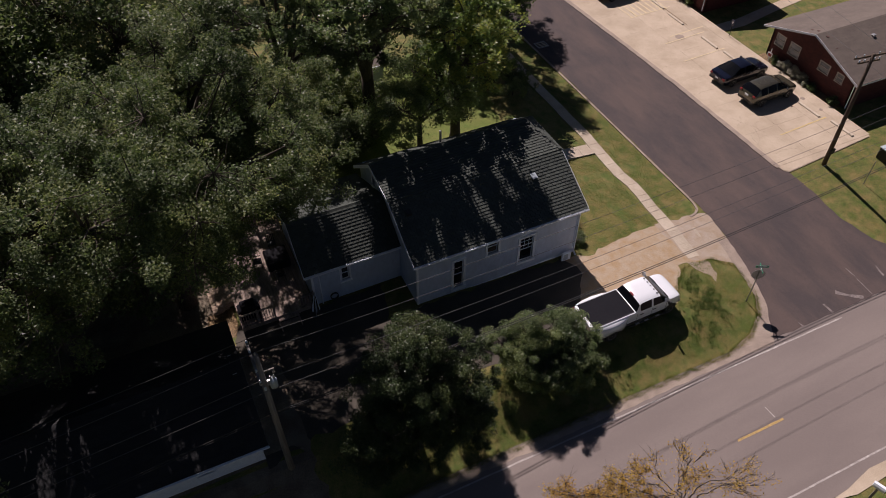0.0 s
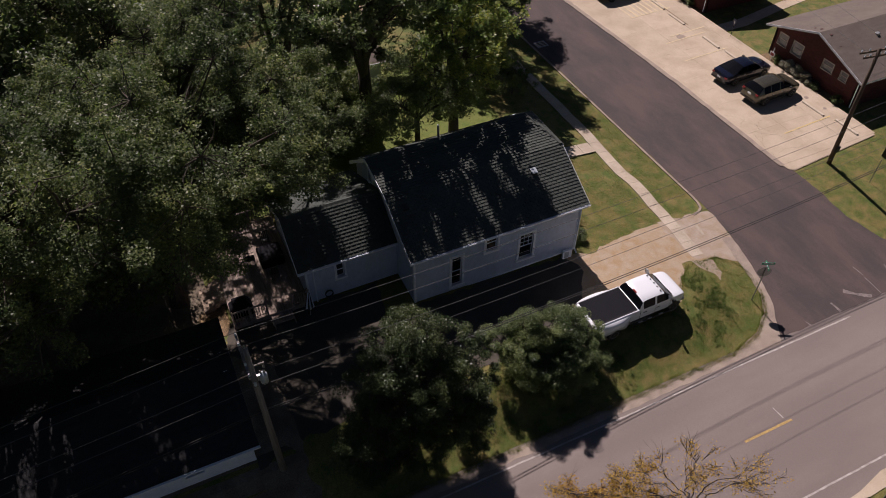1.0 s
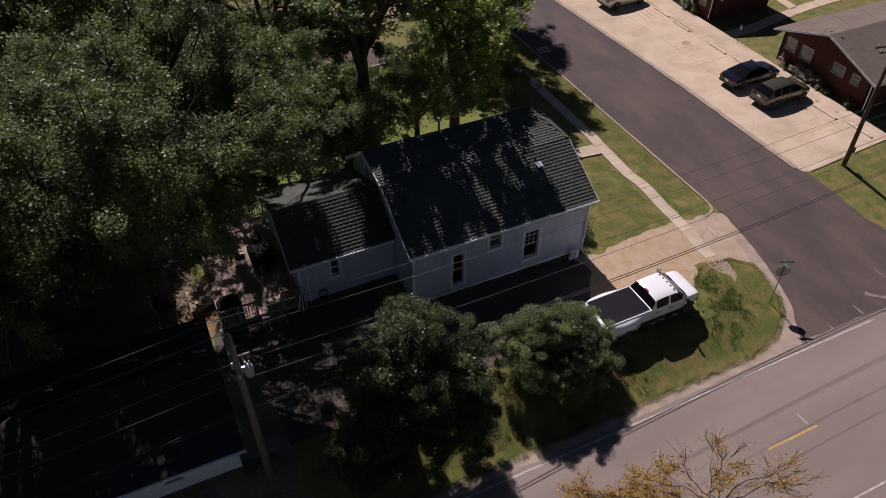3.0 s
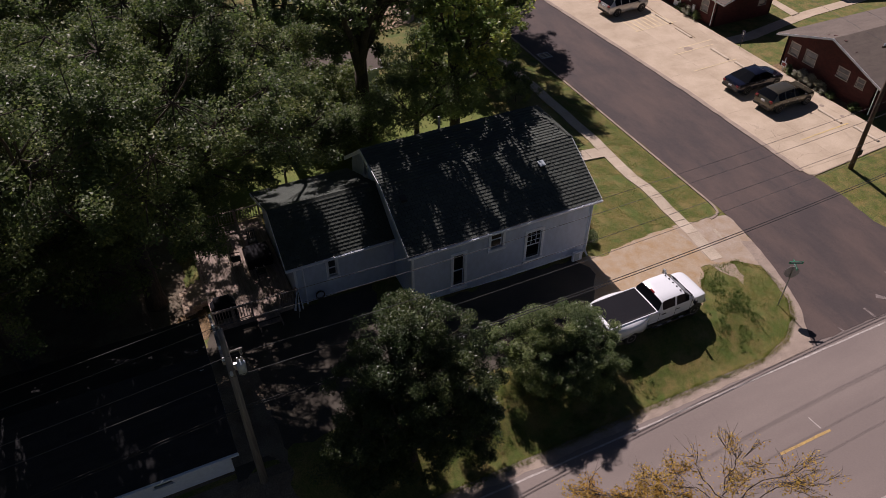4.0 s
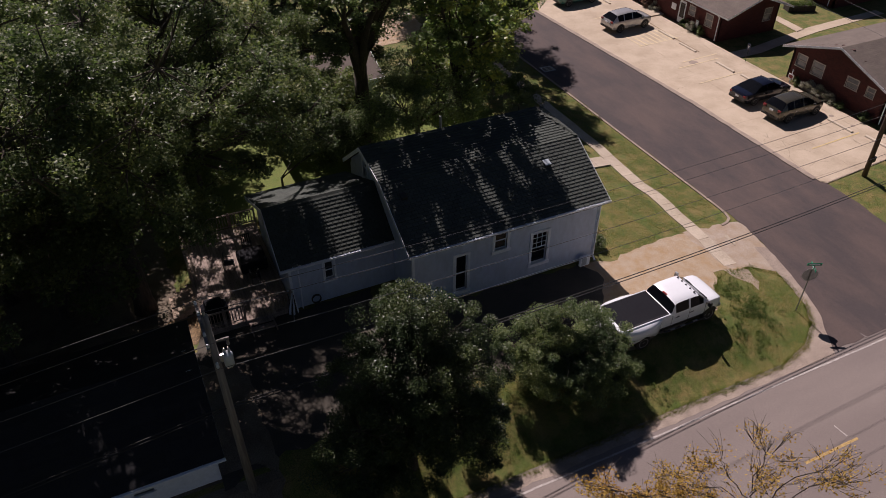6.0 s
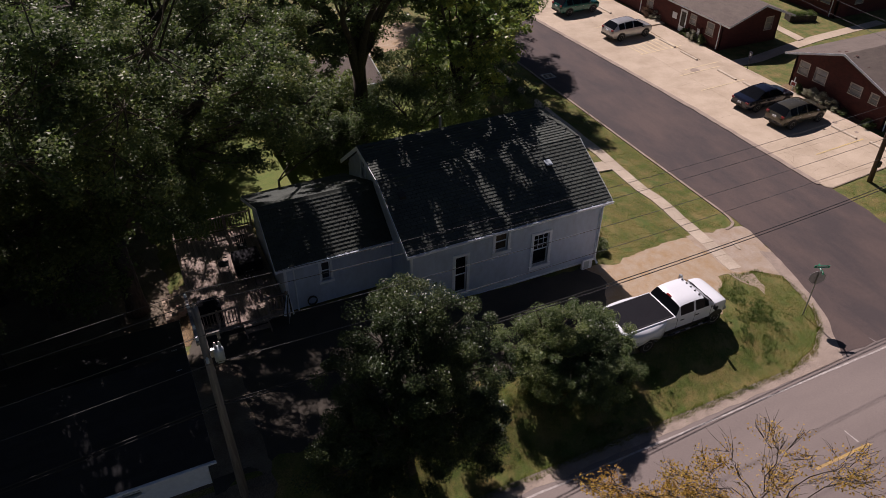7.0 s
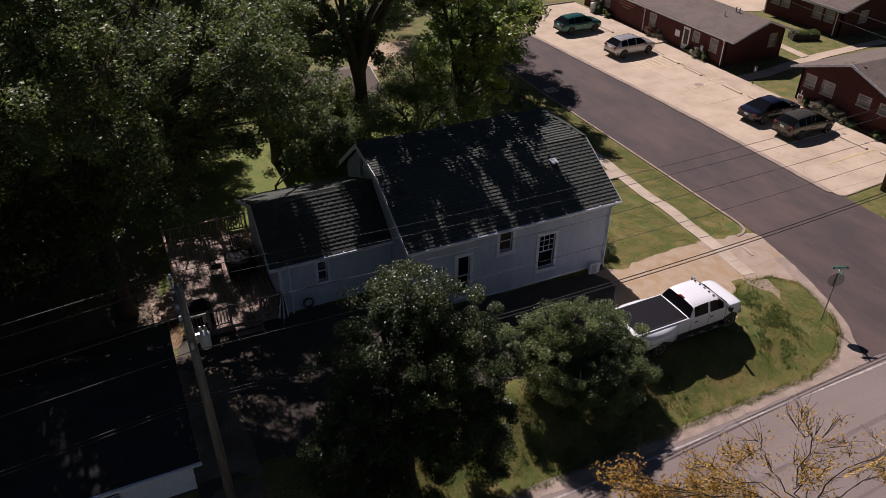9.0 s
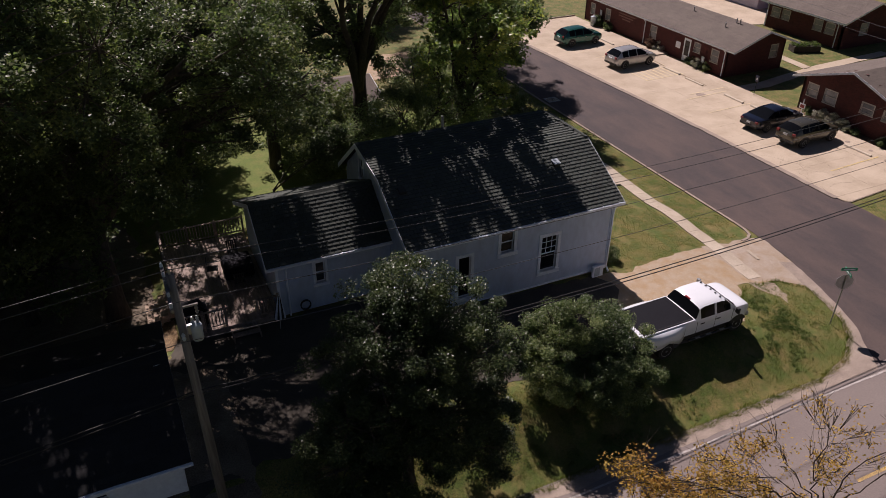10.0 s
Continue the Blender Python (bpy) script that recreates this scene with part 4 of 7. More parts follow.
def build_apartments():
    # long block beside the lot
    b = apartment("apartment_building", "long low red-brick apartment block with a brown shingle roof")
    x0, x1, y0, y1 = 47.05, 53.6, 44.6, 65.2
    wins = [(45.5, 46.35, 0.95, 2.0), (47.75, 48.5, 1.2, 2.0), (53.65, 54.5, 0.9, 2.0), (60.85, 61.6, 0.85, 1.9), (63.5, 64.2, 0.85, 1.9)]
    door = (48.95, 49.85, 0.05, 2.05)
    brick_wall(b, "x", x0, y0, y1, 0.0, 2.45, wins + [door], -1)
    gz = lambda x: 2.42 + 0.36 * (min(x, 2 * 50.3 - x) - 46.7)
    brick_wall(b, "y", y0, x0 + 0.02, x1 - 0.02, 0.0, 3.8, [(52.0, 52.8, 1.1, 2.2)], -1, top=gz)
    brick_wall(b, "x", x1, y0, y1, 0.0, 2.45, [], 1)
    brick_wall(b, "y", y1, x0, x1, 0.0, 3.8, [], 1, top=gz)
    for a, c, lo, hi in wins:
        window(b, x0, a, c, lo, hi, trim=0.04, out=0.012, face="x", pane_mat=WINDOW_PALE, frame_mat=SASH_PAINT, lip=0.012)
    window(b, y0, 52.0, 52.8, 1.1, 2.2, trim=0.04, out=0.012, pane_mat=WINDOW_PALE, frame_mat=SASH_PAINT, lip=0.012)
    s = Solid().box(x0 + 0.03, x0 + 0.08, door[0], door[1], door[2], door[3])
    d = part("door", s, TRIM, b, "white storm door with tall glass")
    part("pane", Solid().box(x0 + 0.015, x0 + 0.03, door[0] + 0.17, door[1] - 0.17, 0.55, 1.85), GLASS, d)
    s = Solid().box(x0 - 0.03, x0 - 0.0, 50.2, 50.8, 0.95, 1.5)
    part("notice_board", s, TRIM, b, "white notice board on the brick wall")
    for z, a, c in ((1.98, 56.9, 59.4), (1.74, 57.2, 59.5), (1.5, 57.6, 58.8)):
        s = Solid()
        while a < c:
            s.box(x0 - 0.025, x0 - 0.002, a, a + 0.2, z - 0.06, z + 0.06)
            a += 0.26
        part("lettering", s, FAINT_LETTER, b, "row of small weathered lettering on the brick")
    part("porch_slab", Solid().box(x0 - 1.5, x0 - 0.02, 51.6, 53.2, 0.02, 0.16, 0.02), CONCRETE, b)
    ez, rz = 2.52, 3.85
    fx0, fx1, ry0, ry1, rx = 46.65, 53.95, 43.4, 65.7, 50.3
    roof = slope_roof(b, [((fx0, ry0, ez), (fx0, ry1, ez), (rx, ry1, rz), (rx, ry0, rz)), ((fx1, ry1, ez), (fx1, ry0, ez), (rx, ry0, rz), (rx, ry1, rz))], BROWN_ROOF)
    fascia(roof, [(fx1, ry0, ez), (rx, ry0, rz), (fx0, ry0, ez), (fx0, ry1, ez)])
    for px, py in ((49.0, 47.3), (49.6, 52.0), (49.9, 47.0), (49.9, 46.6)):
        pz = ez + (rz - ez) * (px - fx0) / (rx - fx0)
        part("vent_pipe", Solid().tube([(px, py, pz - 0.1), (px, py, pz + 0.4)], 0.05, 8), STEEL, roof)
    for yy in (44.75, 55.3):
        part("downpipe", Solid().tube([(fx0 + 0.05, yy, ez - 0.1), (x0 - 0.07, yy, ez - 0.4), (x0 - 0.07, yy, 0.1)], 0.045, 8), TRIM, b)
    # gabled block whose end faces the lot
    b = apartment("apartment_building", "low red-brick apartment block, gable end with four white windows")
    x0, x1, y0, y1 = 47.4, 62.0, 28.3, 36.9
    ym = 32.6
    gz = lambda y: 2.45 + 0.37 * (min(y, 2 * ym - y) - 27.9)
    wins = [(29.4, 30.05, 1.5, 2.2), (30.8, 31.8, 1.5, 2.25), (33.85, 34.9, 1.2, 2.2), (35.5, 36.4, 1.25, 2.2)]
    brick_wall(b, "x", x0, y0, y1, 0.0, 4.2, wins, -1, top=gz)
    for a, c, lo, hi in wins:
        window(b, x0, a, c, lo, hi, trim=0.04, out=0.012, face="x", pane_mat=WINDOW_PALE, frame_mat=SASH_PAINT, lip=0.012)
    brick_wall(b, "y", y0, x0, x1, 0.0, 2.5, [], -1)
    brick_wall(b, "y", y1, x0, x1, 0.0, 2.5, [], 1)
    ez, rz = 2.55, 4.2
    roof = slope_roof(b, [((46.75, 27.7, ez), (62.5, 27.7, ez), (62.5, ym, rz), (46.75, ym, rz)), ((62.5, 37.5, ez), (46.75, 37.5, ez), (46.75, ym, rz), (62.5, ym, rz))], BROWN_ROOF)
    fascia(roof, [(62.5, 27.7, ez), (46.75, 27.7, ez)])
    fascia(roof, [(46.75, 37.5, ez), (46.75, ym, rz), (46.75, 27.7, ez)])
    part("downpipe", Solid().tube([(47.0, 27.9, ez - 0.05), (47.2, 28.2, 2.2), (47.3, 28.2, 0.1)], 0.045, 8), TRIM, b)
    part("roof_vent", Solid().box(51.2, 51.5, 31.0, 31.3, 3.6, 3.85, 0.02), STEEL, roof)
    # block behind
    b = apartment("apartment_building", "red-brick apartment block behind the lawn")
    x0, x1, y0, y1 = 62.6, 70.0, 46.2, 55.4
    wins = [(47.1, 48.1, 1.15, 2.15), (48.5, 49.5, 1.15, 2.15), (52.45, 53.4, 1.2, 2.15), (53.7, 54.75, 1.2, 2.1)]
    gz = lambda x: 2.5 + 0.36 * (min(x, 2 * 66.3 - x) - 62.1)
    brick_wall(b, "x", x0, y0, y1, 0.0, 2.5, wins, -1)
    for a, c, lo, hi in wins:
        window(b, x0, a, c, lo, hi, trim=0.04, out=0.012, face="x", pane_mat=WINDOW_PALE, frame_mat=SASH_PAINT, lip=0.012)
    brick_wall(b, "y", y0, x0, x1, 0.0, 4.1, [(65.0, 66.0, 1.1, 2.2)], -1, top=gz)
    window(b, y0, 65.0, 66.0, 1.1, 2.2, trim=0.04, out=0.012, pane_mat=WINDOW_PALE, frame_mat=SASH_PAINT, lip=0.012)
    brick_wall(b, "x", x1, y0, y1, 0.0, 2.5, [], 1)
    ez, rz = 2.6, 4.1
    roof = slope_roof(b, [((62.0, 45.6, ez), (62.0, 56.0, ez), (66.3, 56.0, rz), (66.3, 45.6, rz)), ((70.6, 56.0, ez), (70.6, 45.6, ez), (66.3, 45.6, rz), (66.3, 56.0, rz))], BROWN_ROOF)
    fascia(roof, [(70.6, 45.6, ez), (66.3, 45.6, rz), (62.0, 45.6, ez), (62.0, 56.0, ez)])
    brick_wall(b, "y", y1, x0, x1, 0.0, 4.1, [], 1, top=gz)
    for yy in (46.7, 55.2):
        part("downpipe", Solid().tube([(62.1, yy, ez - 0.1), (62.5, yy, ez - 0.4), (62.5, yy, 0.1)], 0.045, 8), TRIM, b)


build_apartments()


# ---- vehicles ----
def lerp_line(pts, x):
    if x <= pts[0][0]:
        return pts[0][1]
    for (a, u), (b, v) in zip(pts, pts[1:]):
        if x <= b:
            k = (x - a) / (b - a)
            return u + (v - u) * k
    return pts[-1][1]


def wheel(car, x, y, r, width, rim_mat):
    sgn = 1 if y > 0 else -1
    s = Solid().lathe([(r * 0.62, -width / 2), (r * 0.93, -width / 2), (r, -width * 0.36), (r, width * 0.36), (r * 0.93, width / 2), (r * 0.62, width / 2)], 24, (x, y, r), "y")
    w = part("wheel", s, RUBBER, car, smooth=False)
    s = Solid().lathe([(r * 0.64, 0.0), (r * 0.64, width / 2 + 0.004), (r * 0.58, width / 2 + 0.004), (r * 0.5, width / 2 - 0.05), (r * 0.2, width / 2 - 0.03), (r * 0.16, width / 2), (0.01, width / 2)], 20, (0, 0, 0), "y")
    for v in s.v:
        v.y *= sgn
        v += Vector((x, y, r))
    part("rim", s, rim_mat, w)
    for k in range(5):
        a = 2 * math.pi * k / 5
        m = pose(x, y + sgn * (width / 2 - 0.03), r) @ Matrix.Rotation(a, 4, "Y")
        part("spoke", Solid().box(-0.03, 0.03, -0.02, 0.025, r * 0.15, r * 0.6, 0.0, m), rim_mat, w)


def vehicle(label, category, at, turn, paint, length, width, belt, roof, half, floor, glass_x, wheels, wheel_r, roof_w=0.78, rim=None, pillars=(), nose=None):
    """belt, roof, half: lines of (x, value), x from the rear (-length/2) to the front. glass_x: rear window foot and top, windscreen top and foot."""
    car = thing(category.replace(" ", "_"), at, label, category, turn=turn)
    rf, rt, wt, wf = glass_x
    nose = nose or length / 2
    xs = {-length / 2 + (nose + length / 2) * i / 40 for i in range(41)} | {rf, rt, wt, wf} | {p for q in pillars for p in q}
    xs = sorted(xs)
    rows = []
    for x in xs:
        zb, zr, w = lerp_line(belt, x), lerp_line(roof, x), lerp_line(half, x)
        fl = floor + 0.16 * max(0, abs(x) / (length / 2) - 0.85) / 0.15
        cab = zr > zb + 0.02
        k = min(1.0, max(0.0, (zr - zb) / 0.5))
        wr = w * 0.95 + (w * roof_w - w * 0.95) * k
        ring = [(w * 0.90, fl), (w * 0.985, fl + 0.10), (w, fl + (zb - fl) * 0.5), (w * 0.99, zb - 0.14), (w * 0.955, zb - 0.01)]
        if cab:
            ring += [(wr, max(zr - 0.07 * k, zb + 0.0)), (wr * 0.86, zr - 0.015 * k), (wr * 0.45, zr + 0.012), (0, zr + 0.02)]
        else:
            ring += [(w * 0.90, zb + 0.012), (w * 0.72, zb + 0.028), (w * 0.36, zb + 0.038), (0, zb + 0.042)]
        rows.append([(x, u, v) for u, v in ring] + [(x, -u, v) for u, v in reversed(ring[:-1])])
    n = len(rows[0])
    groups = {}

    def put(key, i, j):
        s = groups.setdefault(key, Solid())
        s.add([rows[i][j], rows[i + 1][j], rows[i + 1][j + 1], rows[i][j + 1]], [(0, 1, 2, 3)])
    for i in range(len(xs) - 1):
        xm = (xs[i] + xs[i + 1]) / 2
        for j in range(n - 1):
            jj = j if j < n // 2 else n - 2 - j
            side = "l" if j >= n // 2 else "r"
            key = "body"
            if jj == 4 and rf < xm < wf:
                inside = [k for k, (a, b) in enumerate(pillars) if a < xm < b]
                if inside:
                    key = "side_window" + side + str(inside[0])
            if jj >= 5:
                if wt < xm < wf:
                    key = "windscreen"
                elif rf < xm < rt:
                    key = "rear_window"
            put(key, i, j)
    body = groups["body"]
    body.add(rows[0], [tuple(range(n))])
    body.add(rows[-1], [tuple(reversed(range(n)))])
    body.add([rows[0][0], rows[0][-1], rows[-1][-1], rows[-1][0]], [(0, 1, 2, 3)])
    me_body = part("body", body, paint, car, smooth=True)
    b = bmesh.new()
    b.from_mesh(me_body.data)
    bmesh.ops.remove_doubles(b, verts=b.verts[:], dist=0.0005)
    bmesh.ops.recalc_face_normals(b, faces=b.faces[:])
    b.to_mesh(me_body.data)
    b.free()
    me_body.data.shade_smooth()
    me_body.data.set_sharp_from_angle(angle=radians(32))
    for key, s in groups.items():
        if key != "body":
            part(key.rstrip("0123456789").replace("windowl", "window").replace("windowr", "window"), s, TINT, car, "dark tinted glass")
    for x, wy in wheels:
        for sg in (1, -1):
            s = Solid().lathe([(wheel_r + 0.07, -0.12), (wheel_r + 0.07, 0.006), (0.02, 0.006)], 24, (0, 0, 0), "y")
            for v in s.v:
                v.y *= sg
                v += Vector((x, sg * lerp_line(half, x), wheel_r + 0.02))
                v.z = max(v.z, floor + 0.02)
            part("wheel_arch", s, BLACK, car)
            wheel(car, x, sg * wy, wheel_r, 0.23, rim or STEEL)
    return car


def build_truck():
    g = 0.62
    car = vehicle("white crew-cab dual-rear-wheel pickup with black bed cover parked on gravel", "pickup truck", (20.28, 18.32, g), 0.6, WHITE_CAR, 6.3, 2.0,
                  [(-3.15, 1.28), (-3.08, 1.33), (-0.30, 1.33), (1.7, 1.33), (1.9, 1.335), (2.3, 1.32), (2.55, 1.28), (2.72, 1.20), (2.84, 1.07), (2.93, 0.86)],
                  [(-3.15, 1.28), (-0.32, 1.33), (-0.10, 1.79), (0.1, 1.865), (0.6, 1.88), (1.12, 1.865), (1.30, 1.82), (1.92, 1.335), (2.93, 0.76)],
                  [(-3.15, 0.93), (-3.05, 0.985), (1.9, 0.985), (2.3, 0.97), (2.6, 0.925), (2.8, 0.83), (2.93, 0.64)], 0.56, (-0.32, -0.10, 1.30, 1.92),
                  [(-1.9, 0.94), (2.12, 0.86)], 0.40, 0.80, STEEL, pillars=((-0.04, 0.70), (0.82, 1.58)), nose=2.93)
    part("chassis", Solid().box(-2.95, 2.62, -0.80, 0.80, 0.24, 0.60, 0.02), BLACK, car, "dark chassis and underbody")
    cover = part("bed_cover", Solid().box(-2.98, -0.40, -0.87, 0.87, 1.348, 1.395, 0.015), TONNEAU, car, "black vinyl roll-up bed cover")
    for sg in (1, -1):
        part("bed_rail", Solid().box(-3.02, -0.36, sg * 0.925 - 0.035, sg * 0.925 + 0.035, 1.33, 1.38, 0.015), WHITE_CAR, car)
        part("cover_rail", Solid().box(-2.97, -0.41, sg * 0.85 - 0.012, sg * 0.85 + 0.012, 1.393, 1.403), BLACK, cover)
    part("tailgate", Solid().box(-3.19, -3.04, -0.86, 0.86, 0.74, 1.37, 0.025), WHITE_CAR, car)
    part("tailgate_handle", Solid().box(-3.205, -3.18, -0.16, 0.16, 1.10, 1.18, 0.008), BLACK, car)
    # rear fender flares for the double wheels
    for sg in (1, -1):
        s = Solid()
        xs = [-2.95, -2.8, -2.55, -2.25, -1.9, -1.6, -1.3, -1.05, -0.85]
        wide = [0.0, 0.13, 0.22, 0.27, 0.28, 0.27, 0.22, 0.13, 0.0]
        for x, w in zip(xs, wide):
            arch = math.sqrt(max(0.0, 0.48 ** 2 - (x + 1.9) ** 2)) + 0.40 if abs(x + 1.9) < 0.48 else 0.62
            arch = max(arch, 0.62)
            for u, z in ((0.95, arch), (0.985 + w, arch), (0.985 + w, arch + (1.24 - arch) * 0.45), (0.985 + w * 0.9, arch + (1.24 - arch) * 0.8), (0.985 + w * 0.55, 1.28), (0.95, 1.332)):
                s.v.append(Vector((x, sg * u, z)))
        for i in range(len(xs) - 1):
            for j in range(5):
                a = i * 6 + j
                s.f.append((a, a + 1, a + 7, a + 6))
        part("fender_flare", s, WHITE_CAR, car, smooth=True)
        wheel(car, -1.9, sg * 1.09, 0.40, 0.2, STEEL)
    red = material("red_lamp", (0.25, 0.01, 0.01), 0.3)
    lamp = material("lamp_glass", (0.6, 0.6, 0.6), 0.1)
    # lamps, mirrors, steps, bumpers
    for k in range(5):
        y = -0.58 + 0.29 * k
        part("clearance_lamp", Solid().box(1.13, 1.22, y - 0.035, y + 0.035, 1.855, 1.91, 0.012), BLACK, car, "small dark roof clearance lamp")
    part("brake_lamp", Solid().box(-0.12, -0.03, -0.14, 0.14, 1.795, 1.865, 0.01), red, car, "red third brake lamp")
    part("wiper_cowl", Solid().box(1.89, 1.95, -0.74, 0.74, 1.30, 1.372, 0.008), BLACK, car)
    for sg in (1, -1):
        part("wiper", Solid().tube([(1.88, sg * 0.1, 1.38), (1.70, sg * 0.5, 1.52)], 0.012, 5), BLACK, car)
        m = Solid().box(1.70, 1.80, sg * 1.06 - 0.08, sg * 1.06 + 0.08, 1.30, 1.34).box(1.66, 1.79, sg * 1.2 - 0.1, sg * 1.2 + 0.1, 1.24, 1.52, 0.03)
        part("mirror", m, BLACK if sg < 0 else STEEL, car, "tall black towing mirror" if sg < 0 else "tall bright-backed towing mirror")
        part("side_step", Solid().tube([(-0.6, sg * 1.02, 0.44), (-0.5, sg * 1.07, 0.42), (1.7, sg * 1.07, 0.42), (1.8, sg * 1.02, 0.44)], 0.045, 8), BLACK, car, "black tube side step")
        for x in (-0.15, 0.45, 1.2):
            part("step_plate", Solid().box(x - 0.13, x + 0.13, sg * 1.07 - 0.05, sg * 1.07 + 0.05, 0.462, 0.472), STEEL, car, "bright step plate")
        for x in (0.06, 0.92):
            part("door_handle", Solid().box(x - 0.11, x + 0.11, sg * 0.985 - 0.015, sg * 0.985 + 0.03, 1.06, 1.11, 0.008), BLACK, car)
        for x in (-0.24, 0.76, 1.72):
            part("door_seam", Solid().box(x - 0.008, x + 0.008, sg * 0.98 - 0.006, sg * 0.98 + 0.006, 0.60, 1.25), BLACK, car)
        part("headlamp", Solid().box(2.66, 2.84, sg * 0.66 - 0.15, sg * 0.66 + 0.15, 0.86, 1.02, 0.03), lamp, car)
        part("tail_lamp", Solid().box(-3.18, -3.08, sg * 0.92 - 0.05, sg * 0.92 + 0.05, 0.9, 1.2, 0.02), red, car, "red tail lamp")
    part("front_bumper", Solid().box(2.74, 2.98, -0.82, 0.82, 0.46, 0.70, 0.06), STEEL, car, "chrome bumper")
    part("rear_bumper", Solid().box(-3.32, -3.08, -0.95, 0.95, 0.55, 0.75, 0.04), STEEL, car, "chrome bumper")
    part("grille", Solid().box(2.84, 2.95, -0.46, 0.46, 0.70, 0.94, 0.03), BLACK, car)


def build_cars():
    sedan = dict(belt=[(-2.42, 0.78), (-2.3, 0.92), (-1.6, 0.97), (0.9, 0.94), (1.9, 0.82), (2.3, 0.68), (2.42, 0.55)],
                 roof=[(-2.42, 0.78), (-1.75, 0.97), (-0.75, 1.40), (0.1, 1.44), (0.45, 1.38), (1.25, 0.92), (2.42, 0.55)],
                 half=[(-2.42, 0.72), (-2.2, 0.86), (-1.5, 0.92), (1.5, 0.92), (2.2, 0.82), (2.42, 0.62)], floor=0.22, glass_x=(-1.75, -0.75, 0.4, 1.25),
                 wheels=[(-1.45, 0.83), (1.45, 0.83)], wheel_r=0.33, roof_w=0.68, pillars=((-1.25, -0.38), (-0.3, 0.95)))
    suv = dict(belt=[(-2.25, 0.88), (-2.15, 1.06), (1.0, 1.06), (1.9, 0.97), (2.2, 0.78), (2.27, 0.62)],
               roof=[(-2.25, 0.88), (-2.14, 1.10), (-1.66, 1.52), (-1.3, 1.59), (-0.4, 1.63), (0.15, 1.62), (0.42, 1.54), (1.3, 1.04), (2.27, 0.62)],
               half=[(-2.25, 0.74), (-2.1, 0.88), (-1.5, 0.93), (1.5, 0.93), (2.1, 0.84), (2.27, 0.64)], floor=0.3, glass_x=(-2.14, -1.66, 0.42, 1.3),
               wheels=[(-1.32, 0.84), (1.36, 0.84)], wheel_r=0.36, roof_w=0.67, pillars=((-1.6, -1.0), (-0.92, -0.1), (-0.02, 0.95)))
    paint = lambda n, c: material(n, c, 0.22, metal=0.4, coat=0.8, amount=0.02, second=[v * 0.95 for v in c])
    z = 0.06
    red = bpy.data.materials["red_lamp"]
    lamp = bpy.data.materials["lamp_glass"]
    made = [
        vehicle("dark navy-blue four-door sedan parked nose-in", "sedan", (42.85, 35.1, z), 2, paint("navy_paint", (0.009, 0.011, 0.026)), 4.84, 1.84, **sedan),
        vehicle("olive-brown compact SUV parked nose-in", "sport utility vehicle", (42.95, 32.05, z), 2, paint("olive_brown_paint", (0.085, 0.078, 0.055)), 4.54, 1.86, **suv),
        vehicle("silver SUV parked nose-in by the hatched bay", "sport utility vehicle", (41.95, 50.6, z), 2, paint("silver_paint", (0.50, 0.50, 0.50)), 4.54, 1.86, **suv),
        vehicle("dark green SUV parked nose-in at the lot's end", "sport utility vehicle", (41.3, 57.85, z), 1, paint("green_paint", (0.014, 0.11, 0.09)), 4.54, 1.86, **suv),
    ]
    for c, L, zl in zip(made, (2.42, 2.27, 2.27, 2.27), (0.72, 0.95, 0.95, 0.95)):
        for sg in (1, -1):
            part("tail_lamp", Solid().box(-L - 0.01, -L + 0.12, sg * 0.66 - 0.12, sg * 0.66 + 0.12, zl - 0.02, zl + 0.14, 0.02), red, c, "red tail lamp")
            part("headlamp", Solid().box(L - 0.32, L - 0.12, sg * 0.62 - 0.14, sg * 0.62 + 0.14, 0.62, 0.74, 0.03), lamp, c)
            part("mirror", Solid().box(0.82, 0.98, sg * 1.0 - 0.09, sg * 1.0 + 0.09, 0.98, 1.1, 0.03), BLACK, c)
            for x in (-0.7, 0.2):
                part("door_handle", Solid().box(x - 0.09, x + 0.09, sg * 0.925 - 0.01, sg * 0.925 + 0.02, 0.82, 0.85, 0.005), STEEL, c)
        part("number_plate", Solid().box(-L - 0.02, -L + 0.02, -0.16, 0.16, zl - 0.12, zl + 0.02), TRIM, c, "pale blank plate")
        part("rear_bumper", Solid().box(-L - 0.03, -L + 0.25, -0.78, 0.78, 0.36, 0.58, 0.05), BLACK, c)


build_truck()
build_cars()


# ---- lot furniture ----
def build_wheel_stops():
    s = Solid().prism([(-0.12, 0), (0.12, 0), (0.10, 0.07), (0.08, 0.10), (-0.08, 0.10), (-0.10, 0.07)], "y", -1.02, 1.02)
    first = None
    for y, x in ((29.25, 44.75), (26.45, 45.2), (37.5, 44.3), (40.2, 44.15), (44.6, 44.0), (47.6, 44.15), (53.6, 44.1), (57.0, 44.1)):
        ob = part("wheel_stop", s, STOP_BAR) if first is None else copy_thing(first, Matrix())
        first = first or ob
        ob.matrix_basis = pose(x, y, 0.06, 0, 0, random.uniform(-1.5, 1.5))
        tagged(ob, "pale concrete wheel stop bar on the parking lot", "wheel stop", "wheel stops")


build_wheel_stops()


